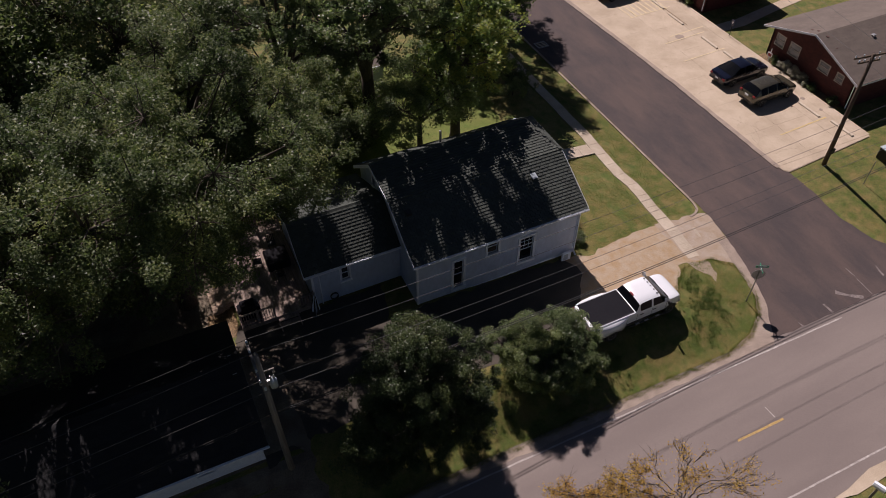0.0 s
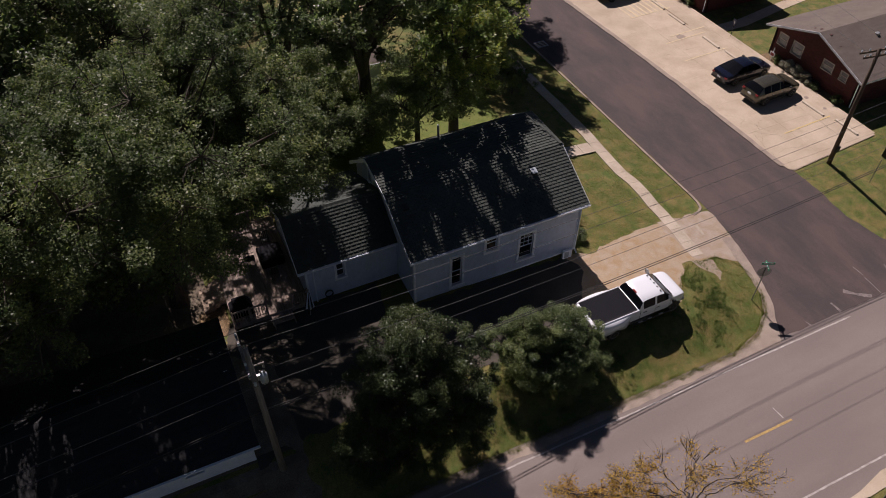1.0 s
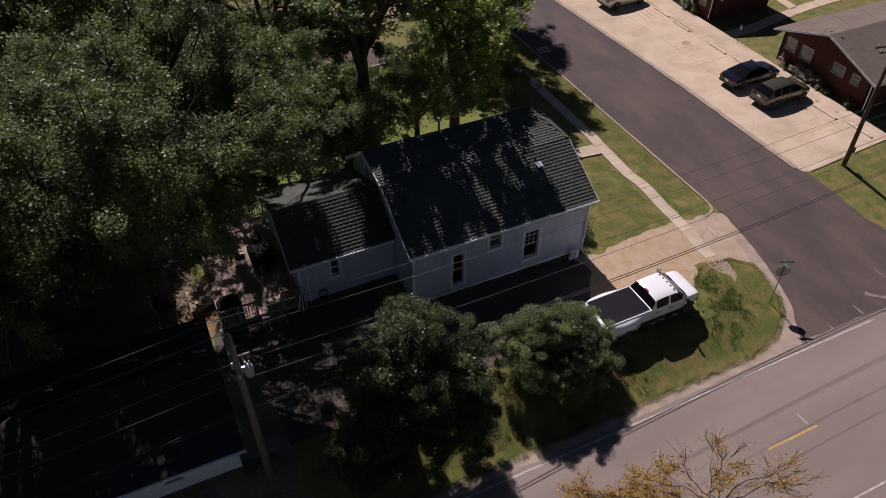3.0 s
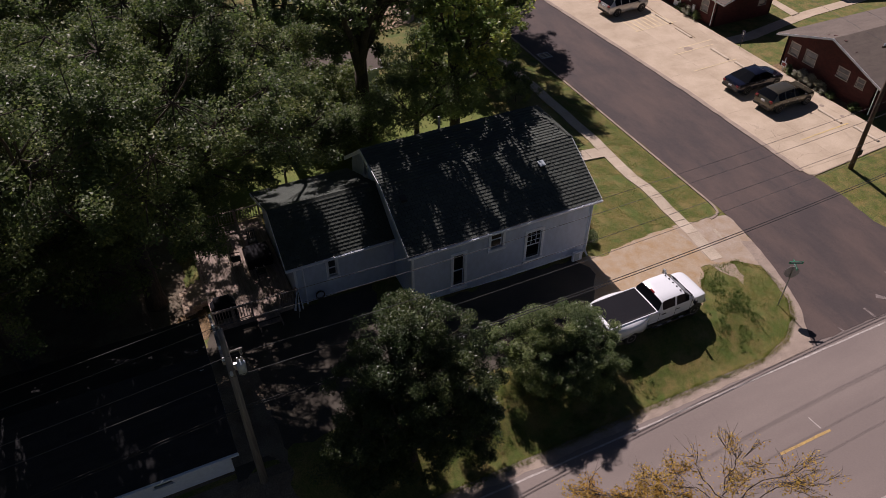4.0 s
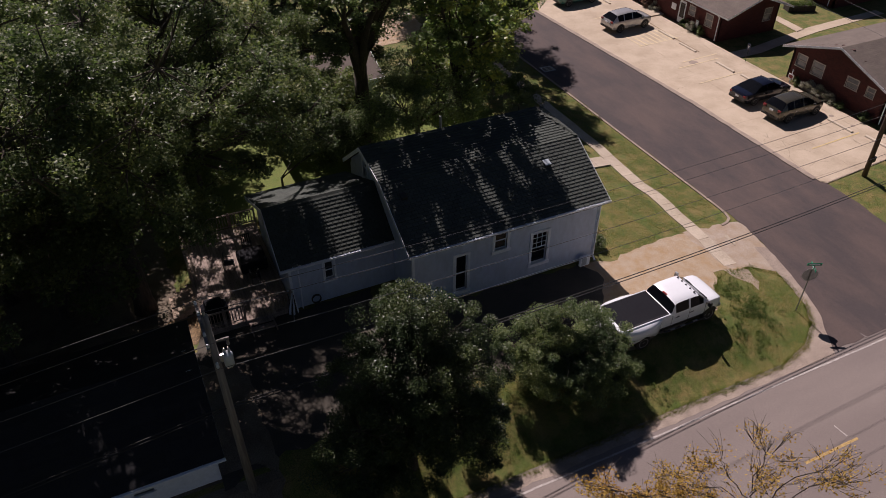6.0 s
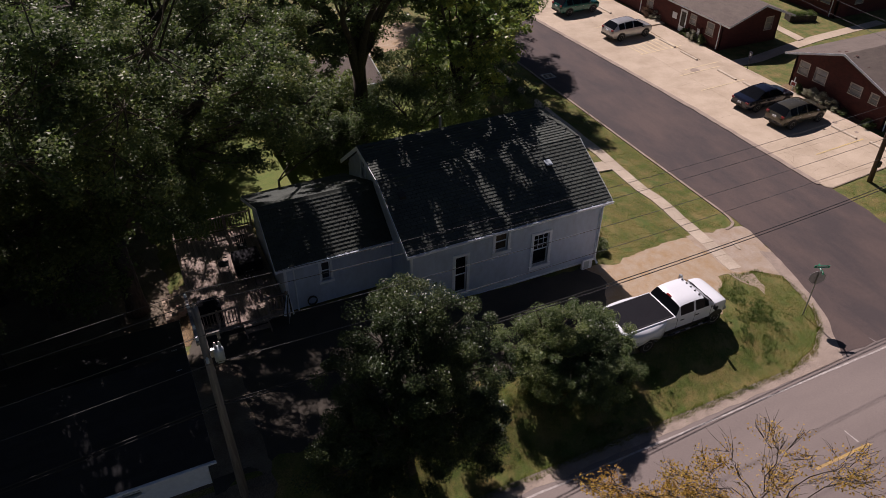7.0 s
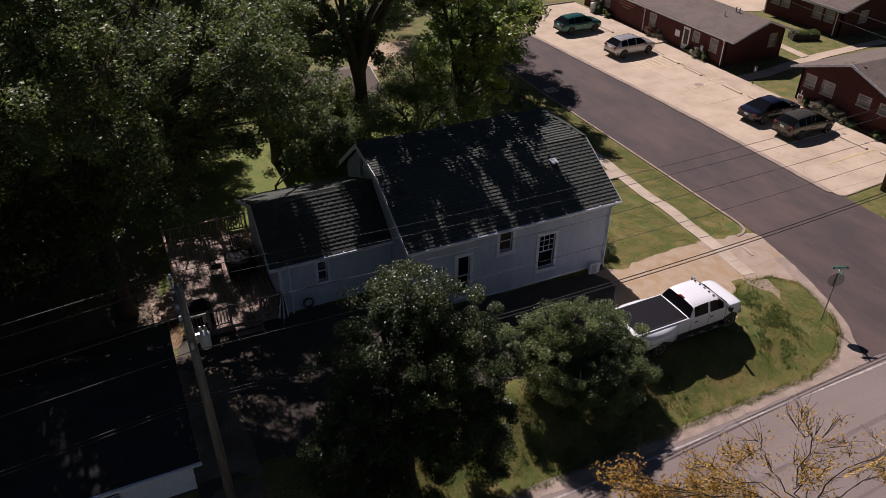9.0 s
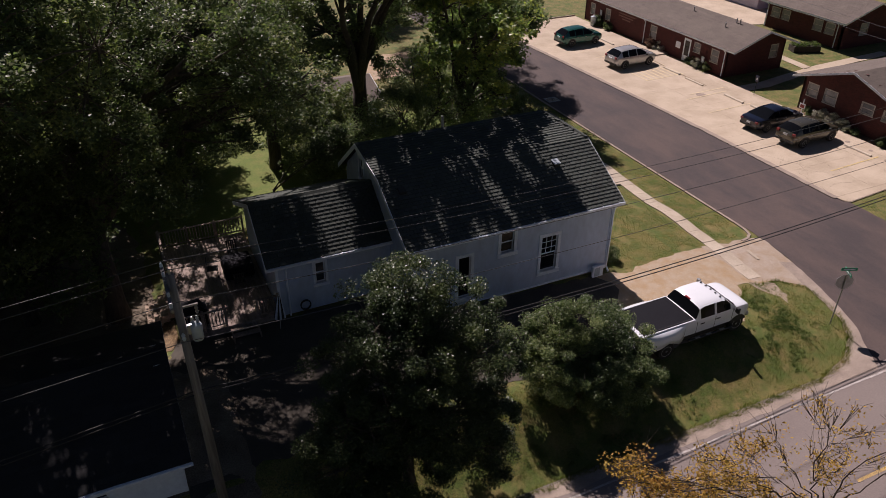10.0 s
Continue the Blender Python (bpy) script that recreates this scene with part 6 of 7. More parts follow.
def tree(base, fork, lobes, label, mat, seed, trunk_r=0.3, density=1.0, per=150, size=0.085, clump=0.75, category="tree", group="trees", gap=0.5, name="tree", lean=(0, 0), twigs=0, crook=0.0, boughs=0, fill=0.0):
    """A trunk that forks at a height, a limb to each lobe, boughs to each clump of leaves. lobes: (x, y, z, radius) from the base."""
    rng = np.random.default_rng(seed)
    ob = thing(name, base, label, category, group)
    s = Solid()
    top = Vector((lean[0], lean[1], fork))
    s.tube([(0, 0, -0.2), (lean[0] * 0.1, lean[1] * 0.1, fork * 0.12), (lean[0] * 0.5, lean[1] * 0.5, fork * 0.5), top], [trunk_r * 1.35, trunk_r * 1.05, trunk_r * 0.9, trunk_r * 0.75], 10)
    centres, radii, counts = [], [], []
    for lx, ly, lz, lr, *share in lobes:
        c = Vector((lx, ly, lz))
        mid = top.lerp(c, 0.5) + Vector(rng.normal(size=3)) * 0.3 + Vector((0, 0, 0.08 * (c - top).length))
        limb = [top - Vector((0, 0, fork * 0.25 * rng.random())), top.lerp(mid, 0.5), mid, c, c + (c - mid).normalized() * lr * 0.55]
        lr0 = trunk_r * 0.55
        if crook:
            bent = [limb[0]]
            for p, q in zip(limb, limb[1:]):
                bent += [p.lerp(q, w) + Vector(rng.normal(size=3)) * crook for w in (0.33, 0.66)] + [q]
            s.tube(bent, [max(0.008, lr0 * (1 - 0.85 * i / (len(bent) - 1))) for i in range(len(bent))], 6)
        else:
            s.tube(limb, [lr0, lr0 * 0.75, lr0 * 0.55, lr0 * 0.34, 0.02], 7)
        k = max(6, int(9.5 * lr ** 1.9 * density))
        ends = []
        for _ in range(boughs):
            d = rng.normal(size=3) + np.array([0, -0.15, 0.35])
            d /= np.linalg.norm(d)
            e = c + Vector(d * lr * (0.5 + 0.45 * rng.random()) * np.array([1, 1, 0.85]))
            ends.append((e, 0.12 + 0.13 * rng.random(), 0.5 + 0.85 * rng.random()))
            root = limb[3].lerp(limb[2], rng.random())
            s.tube([root, root.lerp(e, 0.5) + Vector(rng.normal(size=3)) * 0.15, e], [lr0 * 0.3, lr0 * 0.2, lr0 * 0.12], 5, False)
        for i in range(k):
            if boughs and rng.random() >= fill:
                e, spread, full = ends[i % boughs]
                p = e + Vector(rng.normal(size=3) * lr * spread * np.array([1, 1, 0.9]))
                centres.append(tuple(p))
                radii.append(clump * (0.5 + 0.6 * rng.random()))
                counts.append(max(3, int(per * (share[0] if share else 1.0) * full * (0.6 + 0.8 * rng.random()))))
                s.tube([e, e.lerp(p, 0.5) + Vector(rng.normal(size=3)) * 0.1, p], [lr0 * 0.11, lr0 * 0.08, 0.01], 4, False)
                continue
            d = rng.normal(size=3)
            d /= np.linalg.norm(d)
            dist = lr * (gap + (1.08 - gap) * rng.random() ** 0.6)
            p = c + Vector(d * dist * np.array([1, 1, 0.8]))
            centres.append(tuple(p))
            radii.append(clump * (0.6 + 0.7 * rng.random()))
            counts.append(max(3, int(per * (share[0] if share else 1.0) * (0.6 + 0.8 * rng.random()))))
            start = limb[3].lerp(limb[2], rng.random() * 0.9)
            bend = start.lerp(p, 0.55) + Vector((0, 0, 0.12 * (p - start).length)) + Vector(rng.normal(size=3)) * 0.12
            near = start.lerp(bend, 0.5) + Vector(rng.normal(size=3)) * 0.07
            s.tube([start, near, bend, p], [lr0 * 0.2, lr0 * 0.15, lr0 * 0.11, 0.010], 4, False)
            for _ in range(twigs):
                q = p + ((p - start).normalized() * 0.7 + Vector(rng.normal(size=3)) * 0.45 + Vector((0, 0, 0.3))) * clump * (0.5 + 0.7 * rng.random())
                s.tube([bend.lerp(p, rng.random()), p.lerp(q, 0.4) + Vector(rng.normal(size=3)) * 0.05, q], [0.008, 0.006, 0.003], 3, False)
    part("trunk", s, BARK, ob, "dark bark trunk and limbs", True)
    me = leaf_cloud("crown", centres, radii, counts, size, mat, rng)
    crown = new("crown", me)
    crown.parent = ob
    tagged(crown, "uneven leafy crown")
    return ob


def build_trees():
    tree((-2.0, 29.6, 0.6), 5.5, [(3.0, -3.1, 13.2, 3.6), (6.2, -3.1, 12.0, 3.2), (0.0, -4.6, 14.0, 3.8), (7.5, -1.4, 9.4, 2.0), (1.5, -8.1, 14.0, 3.6), (4.5, 0.4, 14.2, 3.6), (5.8, -4.8, 10.8, 1.9), (-0.5, -0.6, 12.0, 3.4), (5.0, -6.1, 13.4, 3.0), (-0.2, -2.2, 8.2, 2.8), (2.6, -3.4, 9.2, 2.4), (1.4, -6.1, 10.2, 2.6), (4.2, -0.8, 10.6, 2.4), (5.8, -1.4, 12.8, 2.4), (5.2, 2.6, 10.4, 2.6), (7.8, 1.0, 11.6, 2.2), (0.4, 2.4, 9.2, 2.4), (4.2, 4.6, 10.6, 2.2), (2.4, 0.9, 8.7, 1.9), (5.7, 2.2, 8.3, 1.7)],
         "tall broad tree with fine green leaves over the yard", LEAF_GREEN, 1, 0.45, 0.92, 250, 0.058, 0.62, boughs=8)
    tree((-7.5, 26.0, 0.9), 6.5, [(1.5, -3.0, 13.6, 3.0), (3.2, 2.0, 13.2, 3.0), (-2, 0, 14.2, 3.2), (0.5, -5.6, 13.6, 2.8), (-4, -3, 13, 3.0), (4.6, -5.5, 14.6, 2.6), (1.0, 0.5, 8.2, 3.0), (-3.5, 0, 8.6, 3.0), (0.2, -3.6, 8.6, 2.4), (4.6, 0.2, 11.6, 2.4), (-5.0, 1.5, 12.4, 3.0), (0.5, 3.4, 11.4, 2.8), (4.6, 4.2, 12.0, 2.6), (2.0, -1.0, 15.4, 2.4)],
         "tall broad tree with fine green leaves over the garage", LEAF_GREEN, 2, 0.45, 1.0, 220, 0.06, 0.62, boughs=9, fill=0.4)
    tree((8.0, 41.0, 0.8), 6.0, [(-2, -2.5, 8.0, 2.4), (2.2, -2.2, 7.6, 2.5), (0.6, -1.0, 15.4, 2.2), (3.5, 0, 12.0, 2.8), (-3.5, 0.6, 10.5, 2.2), (0.2, -2.4, 10.6, 2.2), (4.6, -3.0, 7.6, 1.7), (4.0, -2.0, 16.5, 2.6), (-2.6, -3, 17.2, 1.9)],
         "tall leafy green tree behind the small rear wing", LEAF_MID, 3, 0.36, 1.0, 110, 0.09, 0.6, boughs=8)
    tree((13.1, 39.4, 0.6), 6.2, [(-2.7, -0.9, 9.5, 2.2), (-2.1, -5.5, 12.6, 2.2), (0.7, -5.9, 13.0, 2.2), (-3.9, -4.4, 11.6, 2.2), (3.4, -2.6, 13.0, 1.7), (-4.0, 2.1, 12, 2.6), (0.0, 2.6, 14.5, 2.6), (2.2, 0.6, 9.4, 1.3), (0.8, -2.1, 9.4, 1.3), (-1.6, -6.6, 13.4, 1.8), (0.9, -7.2, 13.6, 1.4), (-0.8, -7.6, 13.2, 1.5), (-3.0, -7.4, 12.4, 1.5)],
         "spreading tall tree with dark forked limbs behind the house", LEAF_MID, 4, 0.50, 1.1, 90, 0.095, 0.55, gap=0.3, boughs=6)
    tree((18.5, 37.0, 0.5), 4.0, [(-1.3, -4.2, 9.6, 2.2), (0.9, -2.6, 8.6, 2.2), (-3.0, -4.2, 11.2, 1.8), (-1.8, -5.0, 12.4, 1.9), (1.8, -0.8, 8.6, 1.9), (-0.2, -1, 7.8, 2.3), (0.0, -1.0, 12.4, 2.2), (-2.4, -1.6, 7.2, 1.9), (1.4, 2.0, 9.0, 2.1), (2.2, 0.6, 7.2, 1.5), (0.6, -2.4, 11.2, 1.7), (2.2, -0.2, 4.6, 1.4), (1.0, 0.4, 4.6, 1.6)],
         "bushy tree with yellow-green leaves behind the house", LEAF_BRIGHT, 5, 0.36, 1.15, 88, 0.11, 0.55, gap=0.35, boughs=7)
    tree((25.0, 45.5, 0.3), 5.0, [(0.3, -1.5, 7.8, 2.0), (-2.4, -4.5, 8.0, 1.9), (2.0, 1.0, 10.0, 2.1), (1.8, 5.0, 10.4, 2.2), (1.2, -0.4, 8.9, 1.6), (3.0, 4.2, 12.7, 1.9), (2.9, 2.0, 12.4, 1.7), (2.2, 5.4, 12.6, 1.9), (1.0, 3.2, 12.8, 2.0), (0, 1.6, 11.0, 2.5), (-1.7, -5.6, 8.2, 1.7), (0.2, -3.6, 8.4, 1.7)],
         "leafy street-side tree that shades the asphalt", LEAF_MID, 15, 0.32, 1.4, 110, 0.11, 0.7, boughs=9, fill=0.4)
    tree((26.4, 56.0, 0.2), 5.0, [(0.2, -2.0, 8.5, 2.0), (4.6, -1.0, 9.6, 2.0), (4.9, 2.0, 10.4, 1.9), (1.2, 2.0, 11.2, 2.5), (-1.2, -4.0, 9.6, 2.2), (2.2, -3.0, 10.4, 2.1), (4.4, -3.2, 8.8, 1.8)],
         "leafy street-side tree that shades the asphalt", LEAF_MID, 16, 0.32, 1.3, 110, 0.105, 0.7, boughs=8, fill=0.3)
    tree((15.6, 36.6, 0.7), 2.6, [(-1.8, -1.6, 5.0, 1.8), (1.2, -0.8, 4.6, 1.8), (0, 0.5, 6.2, 2.0), (-2.6, -0.2, 3.6, 1.4), (2.8, -0.2, 3.8, 1.7)],
         "green small tree close behind the house", LEAF_MID, 6, 0.2, 1.0, 220, 0.065, 0.7)
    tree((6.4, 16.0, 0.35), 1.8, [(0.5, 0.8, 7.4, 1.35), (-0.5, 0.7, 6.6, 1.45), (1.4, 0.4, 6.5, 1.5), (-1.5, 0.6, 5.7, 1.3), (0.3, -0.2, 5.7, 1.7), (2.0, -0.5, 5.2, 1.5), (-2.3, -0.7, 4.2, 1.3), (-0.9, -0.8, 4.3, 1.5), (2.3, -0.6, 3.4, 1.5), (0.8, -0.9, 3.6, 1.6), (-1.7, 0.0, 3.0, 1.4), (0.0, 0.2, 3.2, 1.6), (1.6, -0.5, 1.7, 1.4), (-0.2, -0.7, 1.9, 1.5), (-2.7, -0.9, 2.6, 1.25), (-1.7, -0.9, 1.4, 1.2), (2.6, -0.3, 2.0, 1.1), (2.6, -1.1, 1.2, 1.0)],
         "dense rounded small-leaved green tree by the main road", LEAF_BUSH_SHADED, 17, 0.2, 1.75, 430, 0.037, 0.42, gap=0.45, boughs=9, fill=0.75)
    tree((13.6, 17.35, 0.5), 0.8, [(0.2, -0.6, 1.2, 1.0), (-0.9, -0.1, 1.4, 1.0), (1.4, -0.2, 1.2, 0.9), (-0.9, 0.3, 2.4, 1.3), (0.3, 0.3, 3.0, 1.35), (1.5, 0.2, 2.4, 1.3), (2.6, 0.2, 1.7, 1.1), (-1.7, 0.6, 2.6, 0.9), (0, -0.7, 2.3, 1.3), (-0.5, 0.7, 3.3, 1.0), (1.3, -0.6, 1.9, 1.1), (2.3, -0.7, 1.3, 1.0), (-0.9, -0.7, 1.7, 1.0), (3.3, 0.2, 1.1, 0.7), (0.4, -1.2, 1.6, 1.1), (1.4, -1.1, 1.4, 1.0), (-0.6, -1.2, 1.4, 0.9), (0.7, -1.6, 1.1, 0.9), (1.9, -1.5, 0.9, 0.8), (2.8, -1.0, 0.9, 0.8)],
         "low rounded small-leaved shrub tree on the road verge", LEAF_BUSH, 8, 0.1, 1.9, 440, 0.036, 0.38, gap=0.35, boughs=10, fill=0.72)
    tree((14.6, 5.0, -0.3), 5.6, [(-1.0, 2.2, 8.3, 0.9, 0.35), (-0.2, 1.0, 8.5, 0.8, 0.4), (0.9, 1.0, 7.8, 0.8, 0.6), (-2.6, 2.9, 6.8, 0.9, 1.0), (-3.4, 3.0, 7.2, 0.9, 1.0), (-1.9, 2.4, 6.1, 0.9, 0.9), (-5.9, 3.1, 7.9, 0.7, 1.3), (-5.0, 3.1, 7.4, 0.7, 1.4), (-4.2, 2.9, 6.7, 0.8, 1.8), (-0.6, 1.9, 6.9, 0.8, 0.7), (-1.9, 2.6, 7.6, 0.6, 0.6)],
         "half-bare autumn tree with yellow leaves by the road", LEAF_YELLOW, 9, 0.048, 1.9, 75, 0.038, 0.36, gap=0.2, twigs=4, lean=(-0.6, 1.8), crook=0.06)
    # Added sparse tree, placed to break the sunlight on the deck into dapples.
    tree((2.4, 38.2, 0.8), 3.2, [(-1.4, -0.6, 8.6, 1.8), (1.0, -0.4, 9.4, 1.8), (0, 0.6, 11, 1.8), (1.6, 0.6, 7.2, 1.6), (-2.0, 0.4, 6.6, 1.6), (0, -1, 6.2, 1.5), (1.6, -2.7, 8.5, 1.3), (0.1, 0.4, 3.4, 1.7), (-2.0, 0.2, 3.4, 1.7), (-0.4, 1.8, 2.4, 1.5), (-1.3, -1.6, 9.4, 1.7), (-0.2, -2.4, 10.0, 1.5)],
         "thin-crowned green tree added behind the deck to dapple it", LEAF_GREEN, 11, 0.16, 0.85, 150, 0.06, 0.55, boughs=5)
    tree((6.8, 36.4, 0.9), 1.0, [(2.6, 0.4, 2.2, 1.3), (3.8, 0.0, 2.8, 1.4), (5.0, 0.3, 2.4, 1.3)],
         "rough green hedge shrub behind the rear wing", LEAF_GREEN, 12, 0.08, 1.1, 220, 0.06, 0.6, category="shrub", name="shrub", group="shrubs")
    low = tree((19.2, 43.4, 0.5), 0.8, [(0, 0, 2.6, 1.8), (-1.6, 0.3, 1.8, 1.5), (1.7, -0.2, 2.0, 1.5), (0.3, -1.0, 1.4, 1.4)], "dark green undergrowth shrub beneath the trees", LEAF_GREEN, 21, 0.07, 1.0, 110, 0.075, 0.5, category="shrub", group="shrubs", name="shrub", boughs=7, fill=0.3)
    for k, (x, y, sc) in enumerate(((22.4, 42.6, 1.0), (25.0, 40.2, 0.7), (23.6, 46.6, 1.1), (12.6, 43.2, 0.9), (10.1, 41.0, 1.2), (11.6, 40.6, 1.2), (10.4, 38.4, 1.0), (3.2, 41.8, 1.2), (2.4, 44.2, 1.3), (10.2, 45.6, 1.2))):
        copy_thing(low, pose(x, y, level(x, y), 0, 0, 70 * k) @ Matrix.Diagonal((sc, sc, sc, 1)))
    spec = [(0, 0, 9.5, 3.4), (-2.6, -1, 7.6, 2.8), (2.6, -1.2, 7.4, 2.8), (0.5, 2.4, 8, 2.8), (-1, -2.8, 6.6, 2.4), (1.5, -2.6, 4.6, 2.2), (-2.4, -2, 4.2, 2.2)]
    far = tree((-12, 38, 0.6), 3.4, spec, "tall green leafy tree among others", LEAF_GREEN, 10, 0.35, 0.9, 90, 0.105, 0.85)
    # Copies by the garage and behind the deck are added for their shade.
    for k, (x, y, sc) in enumerate(((-4, 45, 1.25), (-16, 30, 1.2), (-20, 44, 1.1), (-5.6, 37.5, 0.85), (2.0, 43.6, 0.8), (-9, 68, 1.1), (-8, 33, 0.95), (-9.5, 42, 1.3), (-13, 28, 0.9), (-5.5, 30.8, 0.9), (-10.5, 31.5, 1.0), (2, 60, 1.0), (8, 68, 1.0), (28.5, 62, 1.05), (-14, 14, 1.0), (25, 76, 0.9), (-13, 47, 1.0), (2.5, 52.5, 0.85))):
        copy_thing(far, pose(x, y, level(x, y), 0, 0, 50 * k) @ Matrix.Diagonal((sc, sc, sc, 1)))


build_trees()


# ---- shrubs, planter, grass and weeds ----
def shrub(at, lobes, label, mat, seed, per=120, size=0.035):
    ob = tree(at, 0.15, lobes, label, mat, seed, 0.03, 6.0, per, size, 0.2, category="shrub", group="shrubs", name="shrub", gap=0.4)
    return ob


def build_shrubs():
    pale = leaf_material("leaves_pale", [(0.10, 0.12, 0.06), (0.34, 0.32, 0.27), (0.70, 0.66, 0.62)], 0.3)
    pink = leaf_material("leaves_pink", [(0.07, 0.08, 0.03), (0.24, 0.14, 0.10), (0.50, 0.28, 0.24)], 0.3)
    for k, (x, y, r, m) in enumerate(((46.95, 48.6, 0.45, LEAF_BUSH), (46.95, 47.5, 0.6, pale), (46.9, 46.6, 0.5, LEAF_BUSH), (46.9, 54.0, 0.65, pink), (46.9, 52.8, 0.55, pale), (46.6, 62.2, 0.7, LEAF_BUSH), (46.7, 60.6, 0.5, LEAF_BUSH),
                                      (46.95, 35.4, 0.4, LEAF_BUSH), (46.95, 34.4, 0.55, pale), (46.95, 33.3, 0.6, pale), (46.95, 32.3, 0.5, pale), (46.95, 31.2, 0.35, LEAF_BUSH), (46.95, 29.2, 0.4, LEAF_BUSH), (20.75, 24.5, 0.55, LEAF_BUSH), (20.9, 25.6, 0.5, LEAF_BUSH))):
        shrub((x, y, level(x, y)), [(0, 0, r * 0.8, r), (0.1, r * 0.5, r * 0.6, r * 0.7), (-0.1, -r * 0.5, r * 0.6, r * 0.7)], "small leafy shrub planted along the wall", m, 40 + k)
    p = thing("planter", (59.5, 47.3, 0), "long wooden planter box full of green plants", "planter", turn=-20)
    part("box", Solid().box(-1.3, 1.3, -0.55, 0.55, 0, 0.55, 0.02), BARK, p)
    rng = np.random.default_rng(60)
    cs = [(rng.uniform(-1.2, 1.2), rng.uniform(-0.5, 0.5), 0.65) for _ in range(60)]
    ob = new("foliage", leaf_cloud("foliage", cs, [0.22] * 60, 40, 0.05, LEAF_WEED, rng))
    ob.parent = p
    # open-yard sign and bin
    b = thing("yard_sign", (46.85, 36.0, 0), "white yard sign with a small red panel by the brick wall", "sign", turn=90)
    part("post", Solid().box(-0.03, 0.03, -0.03, 0.03, 0, 1.1), TRIM, b)
    part("plate", Solid().box(-0.25, 0.25, 0.03, 0.05, 0.35, 0.75), TRIM, b)
    part("panel", Solid().box(-0.18, 0.18, 0.05, 0.056, 0.42, 0.66), material("faded_red", (0.30, 0.05, 0.05), 0.6), b, "faded red panel")
    b = thing("trash_bin", (46.2, 62.4, 0.06), "round pale trash bin at the lot's end", "bin")
    part("drum", Solid().lathe([(0.26, 0), (0.29, 0.05), (0.3, 0.85), (0.32, 0.87), (0.32, 0.92), (0.1, 1.0)], 16), GREY_PAINT, b, smooth=True)
    # box by the street pole, and a mailbox across the main road
    b = thing("utility_cabinet", (45.4, 22.6, 0.0), "dark utility cabinet with a pale lid on the lawn", "utility box")
    part("case", Solid().box(-0.5, 0.5, -0.4, 0.4, 0, 0.9, 0.03), BLACK, b)
    part("lid", Solid().box(-0.54, 0.54, -0.44, 0.44, 0.9, 0.98, 0.03), GREY_PAINT, b)
    b = thing("mailbox", (24.9, 4.7, level(24.9, 4.7)), "white mailbox with a dark front on a post", "mailbox", turn=20)
    part("post", Solid().box(-0.05, 0.05, -0.05, 0.05, 0, 1.0), POLE_WOOD, b)
    part("box", Solid().prism([(-0.13, 1.0), (0.13, 1.0), (0.13, 1.15), (0.07, 1.25), (-0.07, 1.25), (-0.13, 1.15)], "y", -0.28, 0.28), TRIM, b)
    part("door", Solid().prism([(-0.12, 1.01), (0.12, 1.01), (0.12, 1.14), (0.06, 1.24), (-0.06, 1.24), (-0.12, 1.14)], "y", -0.3, -0.28), BLACK, b)


build_shrubs()


def inside(poly, x, y):
    hit = False
    for (ax, ay), (bx, by) in zip(poly, poly[1:] + poly[:1]):
        if (ay > y) != (by > y) and x < (bx - ax) * (y - ay) / (by - ay) + ax:
            hit = not hit
    return hit


LAWNS = [
    ([(23.8, 18.0), (24.6, 19.2), (25.8, 20.1), (28.0, 20.1), (29.0, 18.9), (28.6, 16.8), (27.8, 15.6), (26.4, 14.6), (24, 14.08), (3, 14.08), (3, 15.8), (9, 18.2), (15, 17.7), (17, 17.1), (20, 17.4)], 760),
    ([(20.4, 23.6), (20.9, 23.25), (22.5, 23.4), (25.0, 23.7), (26.7, 24.0), (26.8, 31.5), (24, 31.5), (20.4, 33)], 620),
    ([(27.75, 24.2), (29.0, 24.0), (29.9, 24.4), (30.05, 25.2), (30.05, 48), (28.0, 48)], 620),
    ([(38.4, 20), (39, 17.5), (40, 16), (42.5, 14.8), (48, 14.4), (48, 27.5), (46.8, 27.5), (46.7, 24.8), (38.8, 24.1), (38.3, 23)], 330),
    ([(5, 34.5), (24, 34.5), (26, 45), (5, 50)], 50),
    ([(22.5, 5.1), (30, 5.2), (30, 2), (22.5, 2)], 100),
    ([(47.5, 37.5), (60, 37.5), (60, 41.5), (53, 41.6), (47.5, 40.8)], 60),
    ([(57, 44), (62, 44.3), (62, 56), (55, 56), (55, 47.5)], 50),
]


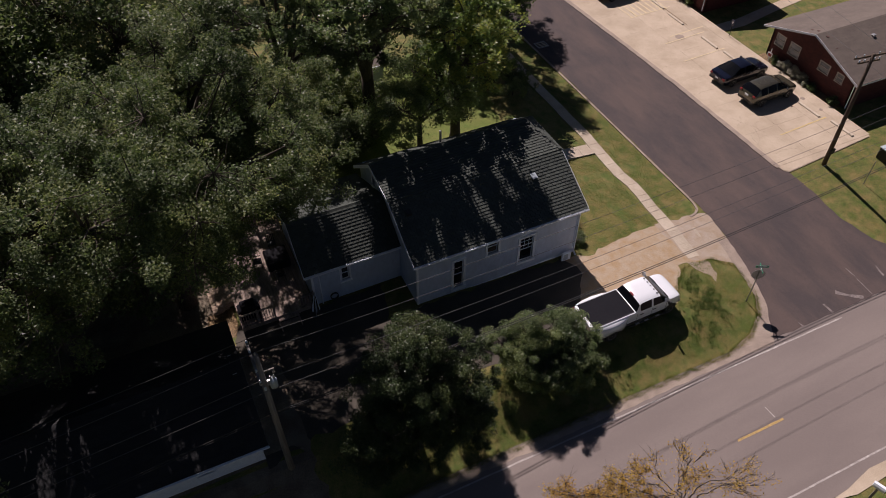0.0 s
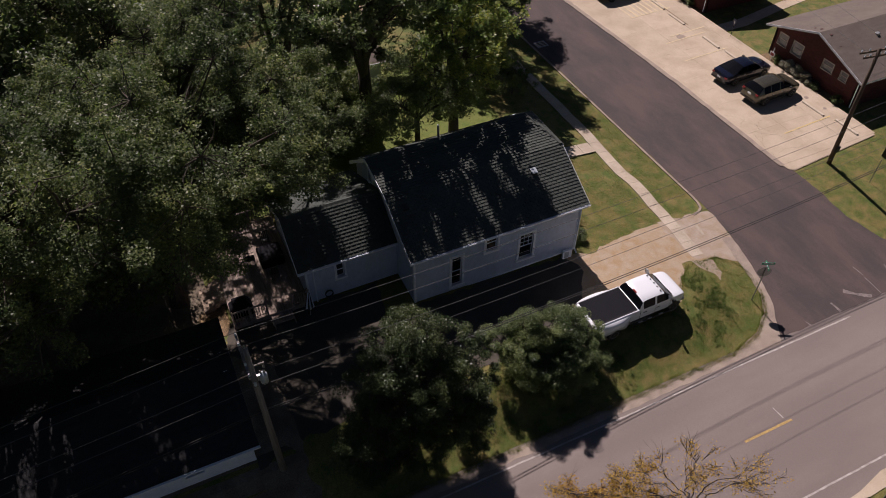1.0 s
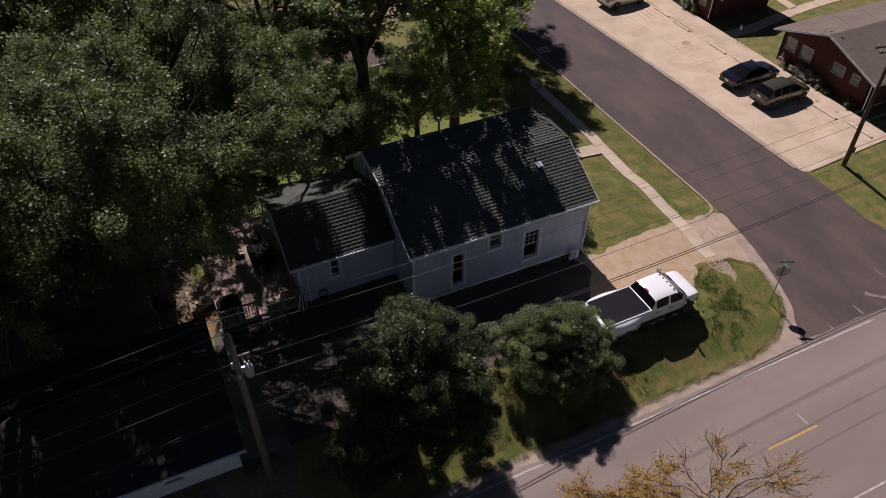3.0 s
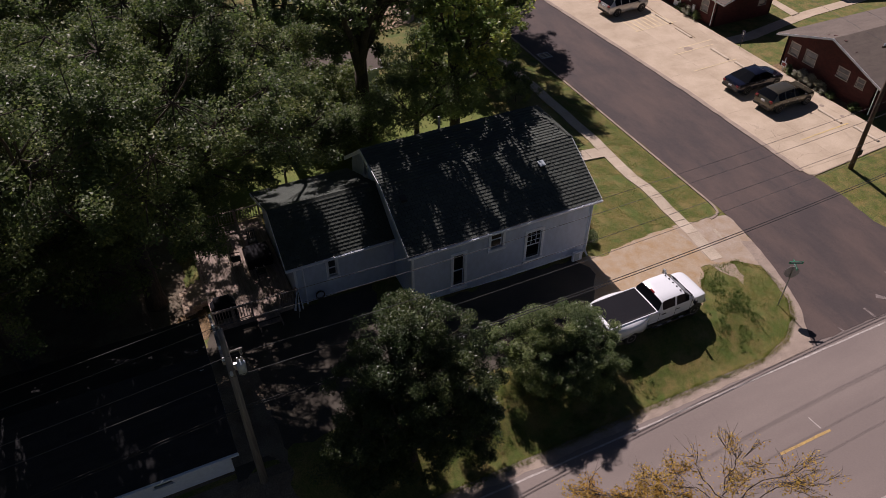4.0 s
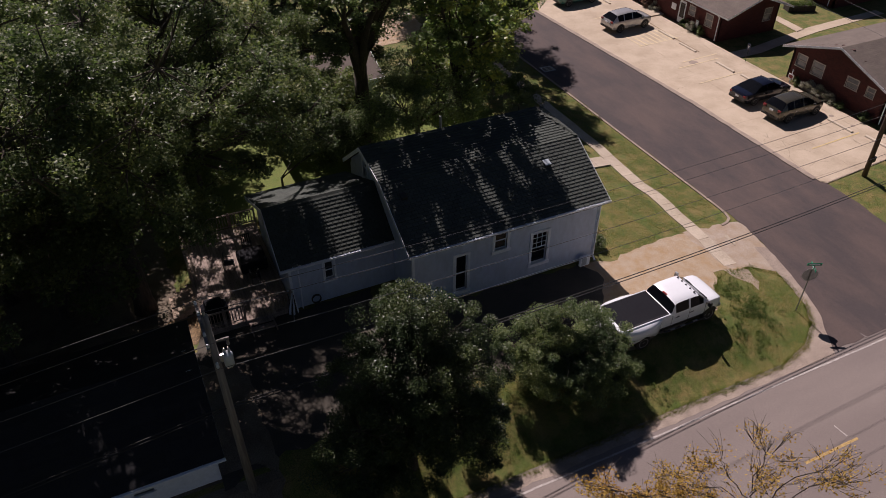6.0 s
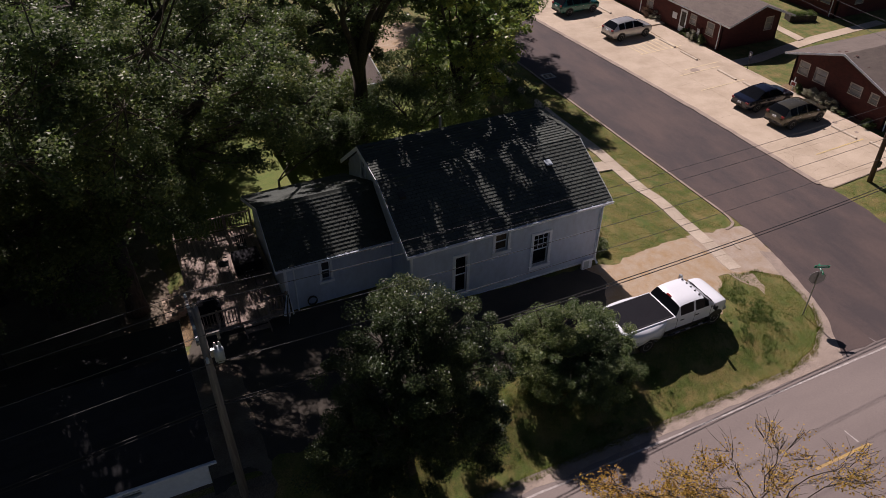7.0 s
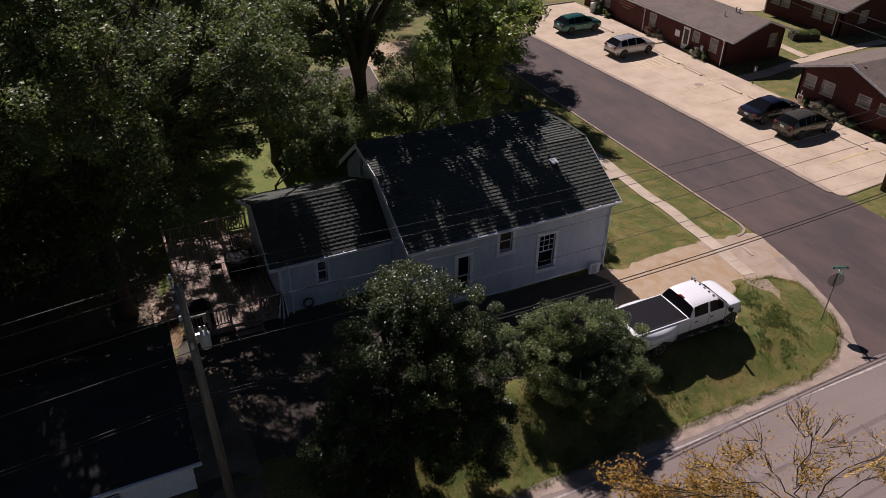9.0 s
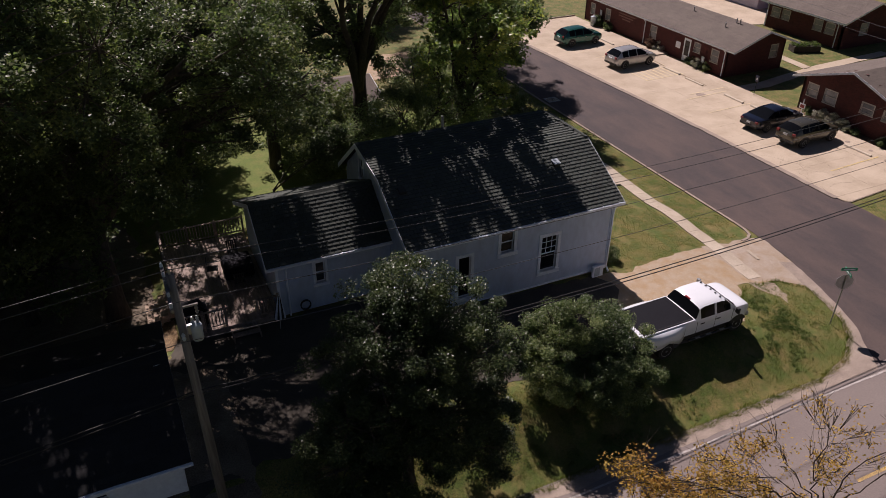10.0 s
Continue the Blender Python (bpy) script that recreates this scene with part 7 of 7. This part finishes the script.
def build_grass():
    rng = np.random.default_rng(77)
    ps = []
    for poly, dens in LAWNS:
        xs, ys = [p[0] for p in poly], [p[1] for p in poly]
        n = int((max(xs) - min(xs)) * (max(ys) - min(ys)) * dens)
        for x, y in zip(rng.uniform(min(xs), max(xs), n), rng.uniform(min(ys), max(ys), n)):
            if inside(poly, x, y) and noise.noise((x * 0.9, y * 0.9, 5)) > -0.25 + 0.5 * rng.random() - 0.25:
                ps.append((x, y, level(x, y) - 0.02))
    inner = len(ps)
    rim = [(29.0, 18.9), (28.6, 16.8), (27.8, 15.6), (26.4, 14.6), (24, 14.08), (3, 14.08)]
    top_rim = [(23.7, 18.1), (24.6, 19.2), (25.8, 20.1), (28.0, 20.1), (29.0, 18.9)]
    for (ax, ay), (bx, by) in list(zip(rim, rim[1:])) + list(zip(top_rim, top_rim[1:])):
        for _ in range(int(math.hypot(bx - ax, by - ay) * (330 if ay < 18 else 120))):
            u = rng.random()
            x, y = ax + (bx - ax) * u + rng.normal() * 0.07, ay + (by - ay) * u + rng.normal() * 0.07
            wob = 0.12 * noise.noise((x * 1.5, y * 1.5, 4))
            ps.append((x + wob, y + wob, level(x, y) - 0.01))
    p = np.array(ps)
    n = len(p)
    a = rng.uniform(0, 2 * math.pi, n)
    d = np.stack([np.cos(a), np.sin(a), np.zeros(n)], axis=1)
    lean = rng.normal(scale=0.05, size=(n, 3))
    lean[:, 2] = 0
    h = rng.uniform(0.03, 0.085, (n, 1))
    w = rng.uniform(0.005, 0.012, (n, 1))
    h[inner:] *= 2.2
    lean[inner:] *= 1.8
    verts = np.stack([p - d * w, p + d * w, p + lean + np.array([0, 0, 1]) * h], axis=1).reshape(-1, 3)
    me = bpy.data.meshes.new("grass")
    me.vertices.add(3 * n)
    me.vertices.foreach_set("co", verts.astype(np.float32).ravel())
    me.loops.add(3 * n)
    me.loops.foreach_set("vertex_index", np.arange(3 * n, dtype=np.int32))
    me.polygons.add(n)
    me.polygons.foreach_set("loop_start", np.arange(0, 3 * n, 3, dtype=np.int32))
    me.update(calc_edges=True)
    me.materials.append(BLADES)
    tagged(new("grass", me), "short uneven lawn grass, green with straw patches", "grass", "", "stuff")
    cs, rs = [], []
    band = [(25.75, 19.5), (25.5, 18.2), (25.35, 17.1), (24.9, 16.35), (23.5, 15.8)]
    while len(cs) < 380:
        k = int(rng.integers(len(band) - 1))
        u = rng.random()
        x = band[k][0] + (band[k + 1][0] - band[k][0]) * u + rng.normal() * 0.55
        y = band[k][1] + (band[k + 1][1] - band[k][1]) * u + rng.normal() * 0.55
        if inside(LAWNS[0][0], x, y) and noise.noise((x * 1.3, y * 1.3, 2)) > -0.05 + rng.uniform(-0.2, 0.2):
            cs.append((x, y, level(x, y) + 0.02))
            rs.append(rng.uniform(0.06, 0.2))
    while len(cs) < 560:
        x, y = rng.uniform(8.5, 18.5), rng.uniform(14.4, 16.4)
        if noise.noise((x * 0.8, y * 0.8, 7)) > 0.0:
            cs.append((x, y, level(x, y) + 0.05))
            rs.append(rng.uniform(0.08, 0.2))
    tagged(new("weeds", leaf_cloud("weeds", cs, rs, 22, 0.030, LEAF_WEED, rng)), "patch of dark green broad-leaved weeds in the grass", "weeds", "", "stuff")


build_grass()
